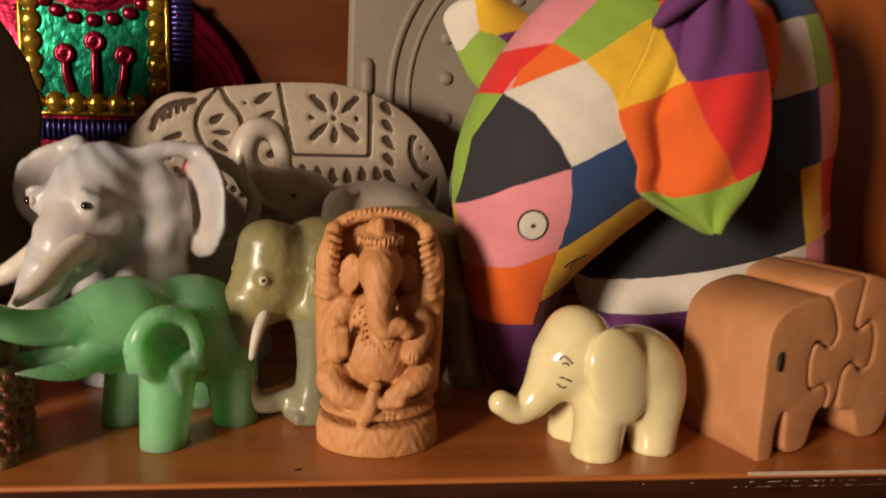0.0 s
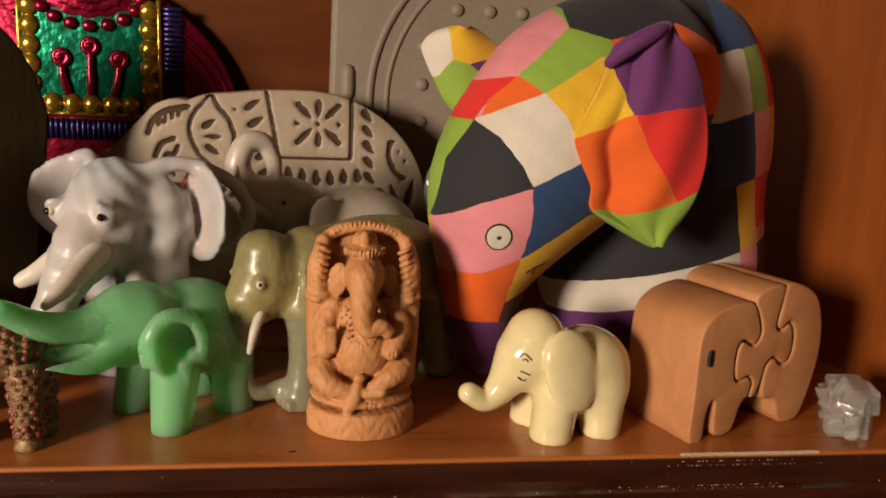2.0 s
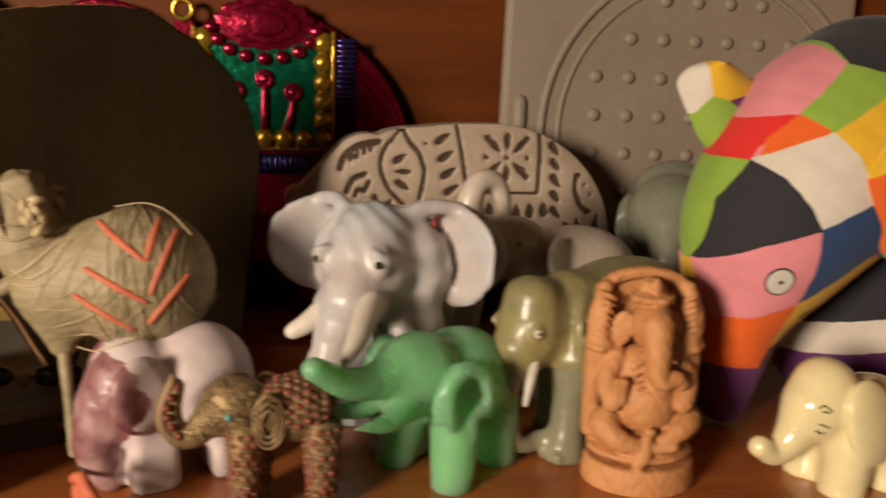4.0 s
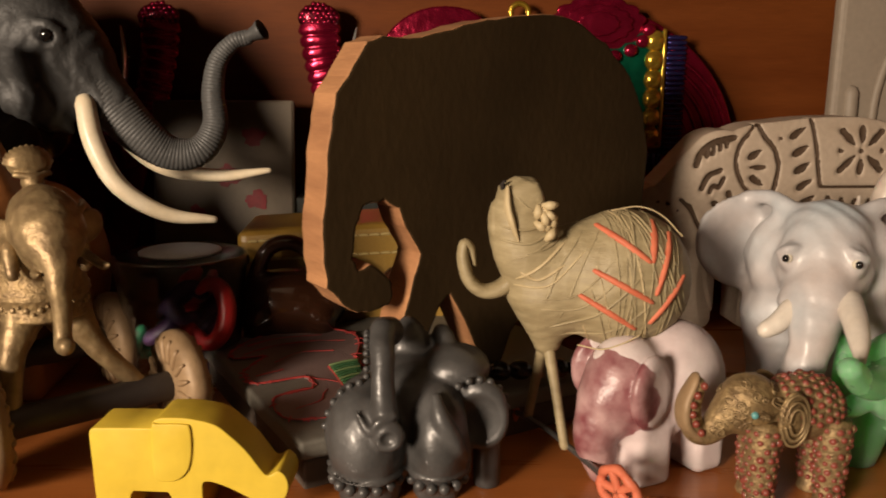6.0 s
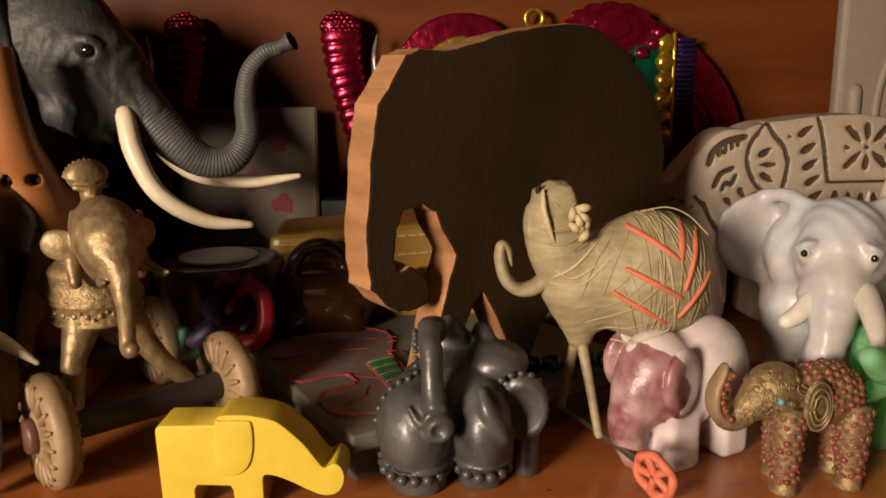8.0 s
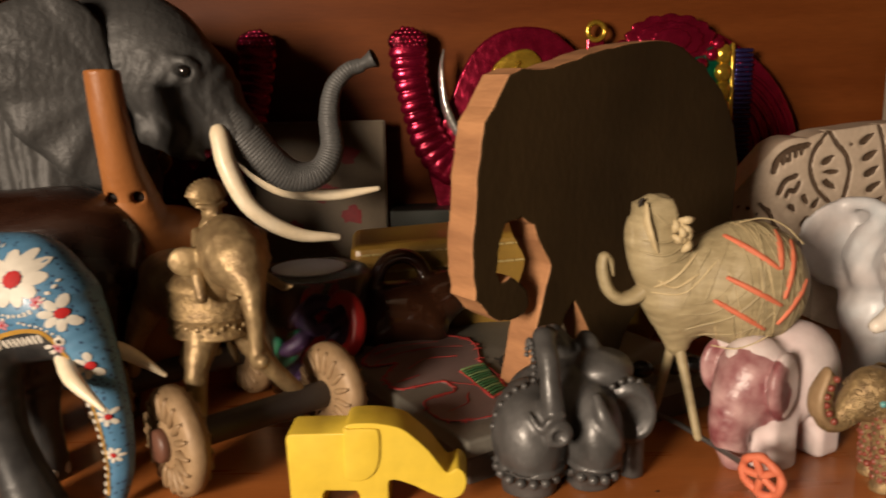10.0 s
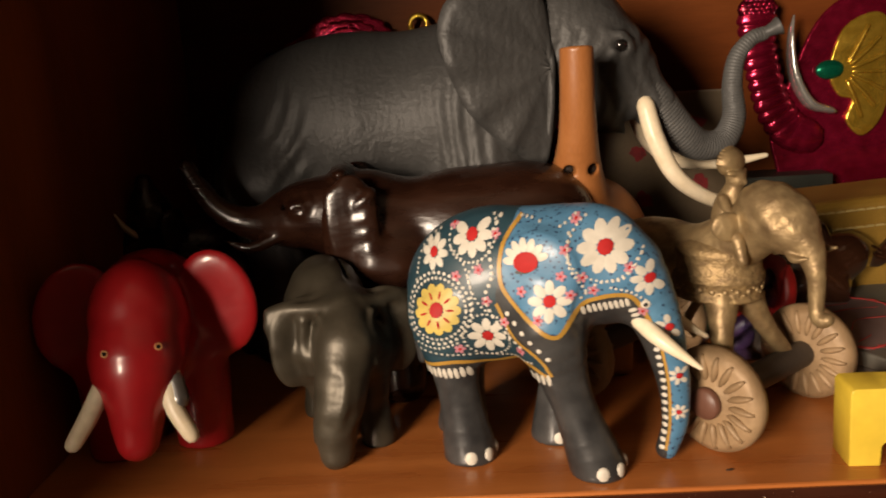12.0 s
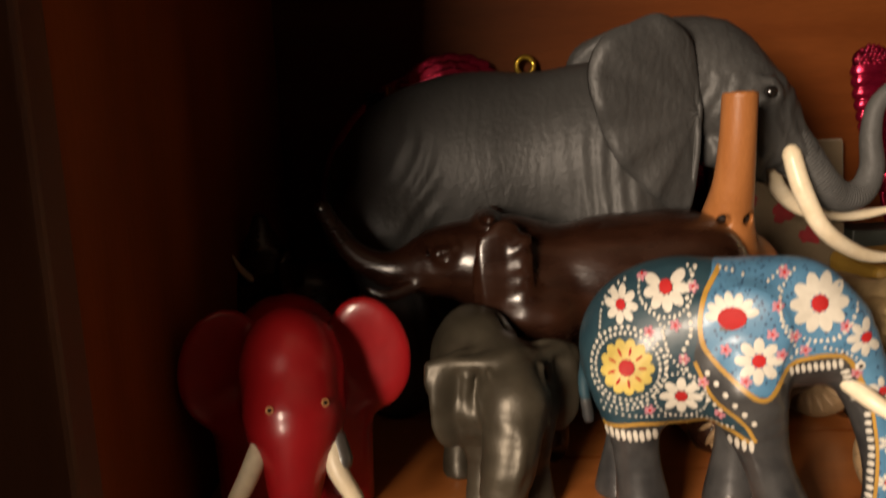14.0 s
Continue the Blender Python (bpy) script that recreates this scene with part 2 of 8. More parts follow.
class Blob:
    """A modelled solid: rounded forms that flow into one another, turned into one skin of quads."""

    def __init__(self):
        self.forms = []

    def put(self, fn, c, reach, k, cut):
        self.forms.append((fn, np.asarray(c, float), reach, k, cut))

    def ell(self, c, r, k=0.004, rot=(0, 0, 0), cut=False):
        R = np.array(Euler([radians(a) for a in rot]).to_matrix())
        c, r = np.asarray(c, float), np.asarray(r, float)

        def fn(P):
            q = (P - c) @ R
            k0 = np.linalg.norm(q / r, axis=-1)
            k1 = np.linalg.norm(q / (r * r), axis=-1) + 1e-9
            return k0 * (k0 - 1) / k1
        self.put(fn, c, np.full(3, r.max()), k, cut)
        return self

    def box(self, c, half, rad=0.002, k=0.003, rot=(0, 0, 0), cut=False):
        R = np.array(Euler([radians(a) for a in rot]).to_matrix())
        c, h = np.asarray(c, float), np.asarray(half, float) - rad

        def fn(P):
            q = np.abs((P - c) @ R) - h
            return np.linalg.norm(np.maximum(q, 0), axis=-1) + np.minimum(q.max(axis=-1), 0) - rad
        self.put(fn, c, np.full(3, np.linalg.norm(half)), k, cut)
        return self

    def tube(self, pts, radii, k=0.004, n=5, cut=False, smooth=True):
        q = spline([(*p, r) for p, r in zip(pts, radii)], n) if smooth and len(pts) > 2 else np.array([(*p, r) for p, r in zip(pts, radii)], float)

        def fn(P):
            best = None
            for a, b in zip(q[:-1], q[1:]):
                d = b[:3] - a[:3]
                t = np.clip(((P - a[:3]) @ d) / max(d @ d, 1e-12), 0, 1)
                v = np.linalg.norm(P - a[:3] - t[..., None] * d, axis=-1) - (a[3] + t * (b[3] - a[3]))
                best = v if best is None else np.minimum(best, v)
            return best
        lo, hi, rm = q[:, :3].min(0), q[:, :3].max(0), q[:, 3].max()
        self.put(fn, (lo + hi) / 2, (hi - lo) / 2 + rm, k, cut)
        return self

    def both(self, method, c, *args, **kw):
        """The same form on both sides; a turn of it is mirrored."""
        rot = kw.pop("rot", None)
        for s in (1, -1):
            more = dict(kw)
            if rot:
                more["rot"] = (rot[0] * s, rot[1], rot[2] * s)
            if method == "tube":
                self.tube([(p[0], p[1] * s, p[2]) for p in c], *args, **more)
            elif method == "ell":
                self.ell((c[0], c[1] * s, c[2]), *args, **more)
            else:
                self.box((c[0], c[1] * s, c[2]), *args, **more)
        return self

    def mesh(self, name, h, mats=(), paint=None, floor=0.0, extra=None):
        solid = [f for f in self.forms if not f[4]]
        lo = np.min([f[1] - f[2] for f in solid], axis=0) - 3 * h
        hi = np.max([f[1] + f[2] for f in solid], axis=0) + 3 * h
        n = np.ceil((hi - lo) / h).astype(int) + 1
        ax = [lo[i] + h * np.arange(n[i]) for i in range(3)]
        val = np.full(n, 0.02)
        for fn, c, reach, k, cut in self.forms:
            i0 = np.maximum(0, ((c - reach - k - 3 * h - lo) / h).astype(int))
            i1 = np.minimum(n, ((c + reach + k + 3 * h - lo) / h).astype(int) + 2)
            if (i1 <= i0).any():
                continue
            sl = tuple(slice(a, b) for a, b in zip(i0, i1))
            P = np.stack(np.meshgrid(*[ax[i][sl[i]] for i in range(3)], indexing="ij"), -1)
            d, v = fn(P), val[sl]
            if cut:
                t = np.clip(0.5 - 0.5 * (v + d) / k, 0, 1)
                val[sl] = v * (1 - t) - d * t + k * t * (1 - t)
            else:
                t = np.clip(0.5 + 0.5 * (v - d) / k, 0, 1)
                val[sl] = v * (1 - t) + d * t - k * t * (1 - t)
        if extra is not None:
            P = np.stack(np.meshgrid(*ax, indexing="ij"), -1)
            val = val + extra(P)
        if floor is not None:
            val = np.maximum(val, (floor - ax[2])[None, None, :])
        return net_mesh(name, val, lo, h, mats, paint)


def ease_borders(verts, faces, idx, turns=8):
    """Draws the borders between two colours of a skin into even curves."""
    e = np.sort(np.vstack([faces[:, [k, (k + 1) % 4]] for k in range(4)]), axis=1)
    f = np.tile(np.arange(len(faces)), 4)
    order = np.lexsort((e[:, 1], e[:, 0]))
    e, f = e[order], f[order]
    same = (e[1:] == e[:-1]).all(1)
    a, b = f[:-1][same], f[1:][same]
    rim = e[:-1][same][idx[a] != idx[b]]
    if not len(rim):
        return verts
    v = verts.copy()
    for _ in range(turns):
        acc, num = np.zeros_like(v), np.zeros(len(v))
        for i, j in ((0, 1), (1, 0)):
            np.add.at(acc, rim[:, i], v[rim[:, j]])
            np.add.at(num, rim[:, i], 1)
        m = num == 2
        v[m] = 0.5 * v[m] + 0.5 * acc[m] / 2
    return v


def net_mesh(name, val, lo, h, mats=(), paint=None):
    """The skin of a field of signed distances, as smooth quads."""
    ins = val < 0
    nx, ny, nz = np.array(val.shape) - 1
    corner = [(i, j, k) for i in (0, 1) for j in (0, 1) for k in (0, 1)]
    cnt = sum(ins[i:i + nx, j:j + ny, k:k + nz].astype(np.int8) for i, j, k in corner)
    act = np.argwhere((cnt > 0) & (cnt < 8))
    ids = np.full((nx, ny, nz), -1, np.int64)
    ids[tuple(act.T)] = np.arange(len(act))
    acc, num = np.zeros((len(act), 3)), np.zeros(len(act))
    for a in corner:
        for d in range(3):
            if a[d]:
                continue
            b = list(a)
            b[d] = 1
            va = val[act[:, 0] + a[0], act[:, 1] + a[1], act[:, 2] + a[2]]
            vb = val[act[:, 0] + b[0], act[:, 1] + b[1], act[:, 2] + b[2]]
            m = (va < 0) != (vb < 0)
            t = np.where(m, va / np.where(m, va - vb, 1), 0)
            p = np.tile(np.array(a, float), (len(act), 1))
            p[:, d] = t
            acc[m] += p[m]
            num[m] += 1
    verts = lo + h * (act + acc / num[:, None])
    quads = []
    for d in range(3):
        u, v = [(1, 2), (2, 0), (0, 1)][d]
        sl_a = [slice(0, -1) if i == d else slice(1, -1) for i in range(3)]
        sl_b = [slice(1, None) if i == d else slice(1, -1) for i in range(3)]
        A, B = ins[tuple(sl_a)], ins[tuple(sl_b)]
        for flip, mask in ((False, A & ~B), (True, ~A & B)):
            e = np.argwhere(mask)
            if not len(e):
                continue
            e = e + np.array([0 if i == d else 1 for i in range(3)])
            q = []
            for du, dv in ((1, 1), (0, 1), (0, 0), (1, 0)):
                c = e.copy()
                c[:, u] -= du
                c[:, v] -= dv
                q.append(ids[tuple(c.T)])
            q = np.stack(q, 1)
            quads.append(q[:, ::-1] if flip else q)
    faces = np.vstack(quads)
    idx = paint(verts[faces].mean(1)) if paint is not None else None
    if idx is not None:
        verts = ease_borders(verts, faces, np.asarray(idx))
    return mesh_of(name, verts, faces, mats, idx)


def join_meshes(name, meshes, smooth=True):
    """Several meshes as one, without materials of their own."""
    verts, faces, base = [], [], 0
    for me in meshes:
        verts += [v.co.copy() for v in me.vertices]
        faces += [tuple(base + i for i in p.vertices) for p in me.polygons]
        base += len(me.vertices)
    return mesh_of(name, verts, faces, smooth=smooth)


from mathutils.bvhtree import BVHTree


class Skin:
    """Lays thin paint on the outside of a modelled body, from one side."""

    def __init__(self, me, way, up=(0, 0, 1)):
        self.tree = BVHTree.FromPolygons([v.co for v in me.vertices], [tuple(p.vertices) for p in me.polygons])
        self.n = Vector(way).normalized()
        self.u = Vector(up).cross(self.n).normalized()
        self.v = self.n.cross(self.u)

    def at(self, a, b, lift=0.0003):
        """The skin under the point a to the right, b up, as seen from the painter's side."""
        o = self.u * a + self.v * b + self.n * 0.3
        hit = self.tree.ray_cast(o, -self.n)
        return None if hit[0] is None else hit[0] + hit[1] * lift

    def dab(self, store, a, b, ra, rb, turn=0.0, lift=0.0003, n=10):
        """An oval dab of paint, centre at a, b."""
        c = self.at(a, b, lift * 1.8)
        if c is None:
            return
        verts, faces = store
        ring = []
        w = radians(turn)
        for k in range(n):
            t = 2 * math.pi * k / n
            x, y = ra * math.cos(t), rb * math.sin(t)
            p = self.at(a + x * math.cos(w) - y * math.sin(w), b + x * math.sin(w) + y * math.cos(w), lift)
            if p is None or (p - c).length > 2.5 * max(ra, rb):
                return
            ring.append(p)
        i0 = len(verts)
        verts.append(c)
        verts += ring
        for k in range(n):
            faces.append((i0, i0 + 1 + k, i0 + 1 + (k + 1) % n))

    def line(self, store, pts, width, n=8, lift=0.0004):
        """A painted line through points (a, b)."""
        q = spline(pts, n)
        t = np.gradient(q, axis=0)
        verts, faces = store
        prev = None
        for (a, b), d in zip(q, t):
            d = d / (np.linalg.norm(d) + 1e-9)
            e = [self.at(a - d[1] * s * width / 2, b + d[0] * s * width / 2, lift) for s in (1, -1)]
            if None in e or (prev and (e[0] - prev[2]).length > 0.012):
                prev = None
                continue
            i = len(verts)
            verts += e
            if prev:
                faces.append((prev[0], prev[1], i + 1, i))
            prev = (i, i + 1, e[0])


def paint_mesh(name, store):
    return mesh_of(name, store[0], store[1], smooth=True)


# ---- the cabinet ----
XL, XR, YF, YB, ZT = -0.814, 0.230, 0.242, 0.548, 0.335
solo("floor", block("floor", (XL, YF, -0.022), (XR, YB, 0), 0.0012), SHELF_WOOD, "orange-brown varnished wooden shelf board", "shelf", Matrix(), kind="structure")
solo("wall_back", block("wall_back", (XL - 0.02, YB, -0.05), (XR + 0.02, YB + 0.012, ZT + 0.02), 0), BACK_WOOD, "reddish-brown stained wooden back panel, darkened in its colour for shade", "back panel", Matrix(), kind="structure")
solo("wall_right", block("wall_right", (XR, 0.215, -0.05), (XR + 0.02, YB, ZT + 0.02), 0.002), SIDE_WOOD, "orange-brown stained wooden side panel", "side panel", Matrix(), kind="structure")
solo("wall_left", block("wall_left", (XL - 0.02, 0.206, -0.05), (XL, YB, ZT + 0.02), 0.001), SIDE_WOOD, "dark reddish wooden side panel in shade", "side panel", Matrix(), kind="structure")
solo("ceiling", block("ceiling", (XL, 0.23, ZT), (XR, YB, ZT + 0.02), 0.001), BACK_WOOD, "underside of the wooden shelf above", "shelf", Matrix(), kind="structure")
solo("trim", block("stile", (XL - 0.075, 0.186, -0.2), (XL + 0.0035, 0.204, ZT + 0.2), 0.002), STILE_WOOD, "worn brown wooden front stile of the cabinet", "stile", Matrix(), kind="structure")
# Unseen block, added to keep lamp light off the shelf's left end.
solo("shade_block_left", block("shade_block", (XL - 0.30, -0.004, -0.4), (XL - 0.052, 0.57, ZT + 0.5), 0.002), STILE_WOOD, "unseen brown block added beside the shelf to shade its left end", "side panel", Matrix(), kind="structure")


def mould():
    prof = [(0.242, -0.0015), (0.2405, -0.0012), (0.2385, -0.004), (0.2365, -0.008), (0.233, -0.0095), (0.229, -0.010), (0.226, -0.0115), (0.2245, -0.015), (0.2245, -0.03), (0.242, -0.03)]
    verts = [(x, y, z) for x in (XL, XR) for y, z in prof]
    n = len(prof)
    faces = [(i, (i + 1) % n, n + (i + 1) % n, n + i) for i in range(n)] + [tuple(range(n))[::-1], tuple(range(n, 2 * n))]
    return mesh_of("mould", verts, faces, smooth=False)


solo("trim_front", mould(), DARK_MOULD, "dark varnished front moulding of the shelf, chipped and speckled", "moulding", Matrix(), kind="structure")


def chip():
    rng = random.Random(4)
    up, dn = [], []
    for i in range(90):
        x = 0.088 + 0.064 * i / 89
        w = min(1, i / 6, (89 - i) / 6)
        up.append((x, 0.2424 + rng.uniform(0, 0.0005) * w, 0.00035))
        dn.append((x, 0.2414 - rng.uniform(0, 0.0009) * w, -0.0004))
    n = len(up)
    return mesh_of("chip", up + dn, [(i, n + i, n + i + 1, i + 1) for i in range(n - 1)], smooth=False)


def crumbs():
    """Pale crumbs of varnish scattered along the moulding below the chip."""
    rng = random.Random(14)
    verts, faces = [], []
    for i in range(170):
        x = 0.108 + rng.gauss(0, 0.020) if i < 120 else rng.uniform(-0.70, 0.20)
        y, z = rng.choice(((0.2395, -0.0022), (0.2385, -0.0036), (0.2320, -0.0093), (0.2300, -0.0096)))
        r = rng.uniform(0.0001, 0.0003)
        k = len(verts)
        for a, c, d in ((-1, -1, 0), (1, -0.8, 0), (0.9, 1, 0), (-1, 0.9, 0), (0, 0, 1)):
            verts.append((x + a * r * 1.3, y + c * r, z + d * r + 0.0002))
        faces += [(k, k + 1, k + 4), (k + 1, k + 2, k + 4), (k + 2, k + 3, k + 4), (k + 3, k, k + 4)]
    return mesh_of("crumbs", verts, faces, smooth=False)


solo("trim_chip", chip(), RAW_WOOD, "pale splintered chip along the shelf's front edge", "chip", Matrix(), kind="structure")
solo("varnish_crumb", crumbs(), RAW_WOOD, "pale crumbs of flaked varnish scattered along the moulding", "crumbs", Matrix(), kind="stuff")
for nm, lo, hi in (("wall_room_1", (-3.2, -3.3, -1.3), (2.6, -3.2, 1.5)), ("wall_room_2", (-3.3, -3.3, -1.3), (-3.2, 0.6, 1.5)), ("wall_room_3", (2.6, -3.3, -1.3), (2.7, 0.6, 1.5)),
                   ("wall_room_4", (XR + 0.03, 0.57, -1.3), (2.7, 0.67, 1.5)), ("wall_room_5", (-3.3, 0.57, -1.3), (XL - 0.03, 0.67, 1.5)),
                   ("ceiling_room", (-3.3, -3.3, 1.5), (2.7, 0.67, 1.6)), ("floor_room", (-3.3, -3.3, -1.4), (2.7, 0.67, -1.3)),
                   ("wall_room_6", (XL - 0.03, 0.57, 0.37), (XR + 0.03, 0.67, 1.5)), ("wall_room_7", (XL - 0.03, 0.57, -1.3), (XR + 0.03, 0.67, -0.05))):
    solo(nm, block(nm, lo, hi, 0), ROOM_WALL, "plain warm painted surface of the room", "room", Matrix(), kind="structure")


# ---- finishes of the figures ----
CREAM = mat("cream_glaze", (0.82, 0.72, 0.42), 0.14, second=(0.76, 0.65, 0.35), scale=30, bump=0.04, bump_scale=150, coat=0.5)
INK = mat("black_ink", (0.02, 0.018, 0.016), 0.4)
PALE_WOOD = mat("carved_pale_wood", (0.62, 0.30, 0.12), 0.6, second=(0.47, 0.2, 0.07), scale=60, stretch=(2, 2, 1), bump=0.6, bump_scale=220)
PUZZLE = mat("puzzle_wood", (0.60, 0.285, 0.125), 0.55, second=(0.43, 0.18, 0.07), scale=22, amount=0.4, bump=0.3, bump_scale=160)
GREEN_GLASS = mat("frosted_green_glass", (0.38, 0.82, 0.43), 0.30, second=(0.32, 0.76, 0.37), scale=30, bump=0.10, bump_scale=120, sss=1.0, sss_scale=0.02, glass=0.45, ior=1.35)
OLIVE = mat("olive_glaze", (0.33, 0.28, 0.11), 0.38, second=(0.20, 0.19, 0.10), scale=60, bump=0.5, bump_scale=300, coat=0.2)
OLIVE_GREY = mat("grey_green_glaze", (0.27, 0.26, 0.17), 0.25, second=(0.2, 0.2, 0.13), scale=60, bump=0.1, coat=0.4)
IVORY = mat("ivory", (0.82, 0.72, 0.54), 0.35, second=(0.74, 0.61, 0.41), scale=80, bump=0.05)
PORCELAIN = mat("grey_porcelain", (0.48, 0.535, 0.57), 0.42, second=(0.52, 0.455, 0.43), scale=20, amount=0.3, bump=0.45, bump_scale=170, coat=0.08)
PALE_CERAMIC = mat("pale_ceramic", (0.62, 0.54, 0.46), 0.38, second=(0.50, 0.42, 0.35), scale=50, bump=0.1, coat=0.2)
STONE = mat("carved_soapstone", (0.50, 0.405, 0.315), 0.55, second=(0.39, 0.305, 0.225), scale=35, bump=0.25, bump_scale=350)
# Dark brown given to the cut lines of the soapstone.
GROOVE = mat("dark_brown_groove", (0.080, 0.046, 0.024), 0.8, bump=0.2)
PLAQUE = mat("bisque_plaque", (0.285, 0.235, 0.18), 0.6, second=(0.235, 0.19, 0.145), scale=14, bump=0.15, bump_scale=260)
GG = mat("celadon_stone", (0.22, 0.23, 0.17), 0.25, second=(0.17, 0.18, 0.13), scale=30, coat=0.4, bump=0.04)
BLACK_CLAY = mat("graphite_black_clay", (0.125, 0.121, 0.118), 0.42, second=(0.045, 0.043, 0.041), scale=60, metal=0.25, bump=0.5, bump_scale=190, coat=0.12)
YELLOW = mat("yellow_plastic", (0.74, 0.54, 0.060), 0.45, second=(0.68, 0.48, 0.045), scale=40, bump=0.15, bump_scale=140, speck=((0.20, 0.13, 0.03), 75, 0.035), spec=0.35)
PLANK = mat("dark_plank_face", (0.050, 0.030, 0.0115), 0.65, second=(0.021, 0.0125, 0.005), scale=9, stretch=(1.6, 1, 0.9), amount=0.45, bump=0.35, bump_scale=160, spec=0.15)
PLANK_EDGE = mat("sawn_plank_edge", (0.50, 0.245, 0.105), 0.75, second=(0.24, 0.105, 0.045), scale=26, stretch=(1, 0.5, 2.5), amount=0.45, bump=0.5, bump_scale=260, speck=((0.07, 0.035, 0.02), 34, 0.10))
STRAW = wave_bump(mat("raffia_wrap", (0.42, 0.345, 0.20), 0.5, second=(0.28, 0.222, 0.120), scale=70, stretch=(1, 1, 5), bump=0.3, bump_scale=500), 90, "DIAGONAL", 0.12, 0.0004, 3.0)
PALE_STRAW = mat("pale_raffia", (0.60, 0.49, 0.29), 0.55, second=(0.48, 0.37, 0.20), scale=90, bump=0.4, bump_scale=500)
ORANGE_YARN = mat("orange_straw", (0.70, 0.20, 0.105), 0.6, second=(0.58, 0.14, 0.07), scale=200, bump=0.4)
WIRE = mat("grey_wire", (0.35, 0.34, 0.33), 0.4, metal=0.9)
PINK_GLASS = mat("matt_white_glass", (0.74, 0.66, 0.64), 0.6, second=(0.66, 0.53, 0.53), scale=45, bump=0.5, bump_scale=140, sss=0.25)
ROSE_GLASS = mat("clear_rose_glass", (0.60, 0.38, 0.37), 0.35, second=(0.26, 0.08, 0.09), scale=75, amount=0.3, bump=0.9, bump_scale=160, glass=0.2)
BRASS = mat("aged_brass", (0.40, 0.29, 0.145), 0.48, metal=0.5, second=(0.17, 0.11, 0.055), scale=130, bump=1.0, bump_scale=190)
BRASS_RAW = mat("rough_brass", (0.40, 0.28, 0.13), 0.5, metal=0.5, second=(0.17, 0.11, 0.055), scale=260, bump=1.0, bump_scale=480)
WHEEL_BRASS = mat("worn_wheel_wood", (0.38, 0.255, 0.14), 0.55, second=(0.22, 0.14, 0.07), scale=70, metal=0.15, bump=0.5, bump_scale=200)
AXLE_WOOD = mat("dark_axle", (0.05, 0.04, 0.035), 0.5)
HUB = mat("reddish_hub", (0.16, 0.07, 0.045), 0.45)
CORAL = mat("coral_beads", (0.36, 0.080, 0.052), 0.35, second=(0.15, 0.038, 0.028), scale=260)
TURQ = mat("turquoise_bead", (0.15, 0.42, 0.42), 0.3)
DARK_HIDE = wave_bump(mat("dark_grey_rubber_hide", (0.058, 0.057, 0.055), 0.50, second=(0.034, 0.033, 0.032), scale=24, bump=0.6, bump_scale=330, spec=0.4), 38, "X", 0.14, 0.0009, 14.0, (1, 1, 0.6))
TRUNK_HIDE = mat("ringed_trunk_hide", (0.105, 0.104, 0.101), 0.5, second=(0.068, 0.067, 0.065), scale=40, bump=0.5, spec=0.4)
BROWN = mat("polished_brown_wood", (0.030, 0.0110, 0.0055), 0.28, second=(0.012, 0.0042, 0.0025), scale=35, stretch=(1, 3, 3), bump=0.25, bump_scale=150, coat=0.15)
PIPE = mat("terracotta_wood", (0.38, 0.150, 0.045), 0.42, second=(0.28, 0.10, 0.028), scale=25, stretch=(3, 3, 1), bump=0.15, coat=0.1)
HOLE = mat("dark_hollow", (0.02, 0.012, 0.008), 0.8)
BLACK_PAINT = mat("black_lacquer", (0.018, 0.018, 0.019), 0.36, second=(0.06, 0.059, 0.058), scale=60, amount=0.4, bump=0.12, coat=0.25)
TEAL = mat("teal_paint", (0.024, 0.060, 0.078), 0.46, second=(0.012, 0.032, 0.046), scale=60, coat=0.15)
SKY_BLUE = mat("sky_blue_paint", (0.095, 0.235, 0.38), 0.45, second=(0.065, 0.17, 0.29), scale=80, coat=0.1, speck=((0.02, 0.04, 0.09), 430, 0.26))
WHITE_PAINT = mat("white_paint", (0.64, 0.60, 0.52), 0.5, scale=100, second=(0.54, 0.50, 0.42))
RED_PAINT = mat("red_paint", (0.50, 0.022, 0.022), 0.65, spec=0.25)
YELLOW_PAINT = mat("yellow_paint", (0.66, 0.50, 0.12), 0.5)
OCHRE_PAINT = mat("ochre_paint", (0.50, 0.28, 0.05), 0.4)
PINK_PAINT = mat("pink_paint", (0.62, 0.26, 0.31), 0.6, spec=0.25)
PEWTER = mat("dark_pewter", (0.078, 0.066, 0.046), 0.42, metal=0.4, second=(0.034, 0.028, 0.019), scale=45, bump=0.45, bump_scale=140)
RED_WOOD = mat("red_lacquer_wood", (0.43, 0.012, 0.016), 0.36, second=(0.30, 0.007, 0.011), scale=24, bump=0.2, bump_scale=140, coat=0.35)
CRYSTAL = mat("clear_crystal", (0.90, 0.93, 0.88), 0.16, glass=0.82, ior=1.5, bump=0.35, bump_scale=150, second=(0.85, 0.88, 0.84))
EYE_WHITE = mat("painted_eye_white", (0.75, 0.68, 0.55), 0.25)
EYE_DARK = mat("glossy_dark_eye", (0.012, 0.010, 0.009), 0.12, coat=0.6)


def tin(name, c, d):
    return mat(name, c, 0.22, metal=0.8, second=d, scale=120, bump=0.9, bump_scale=130, coat=0.2)


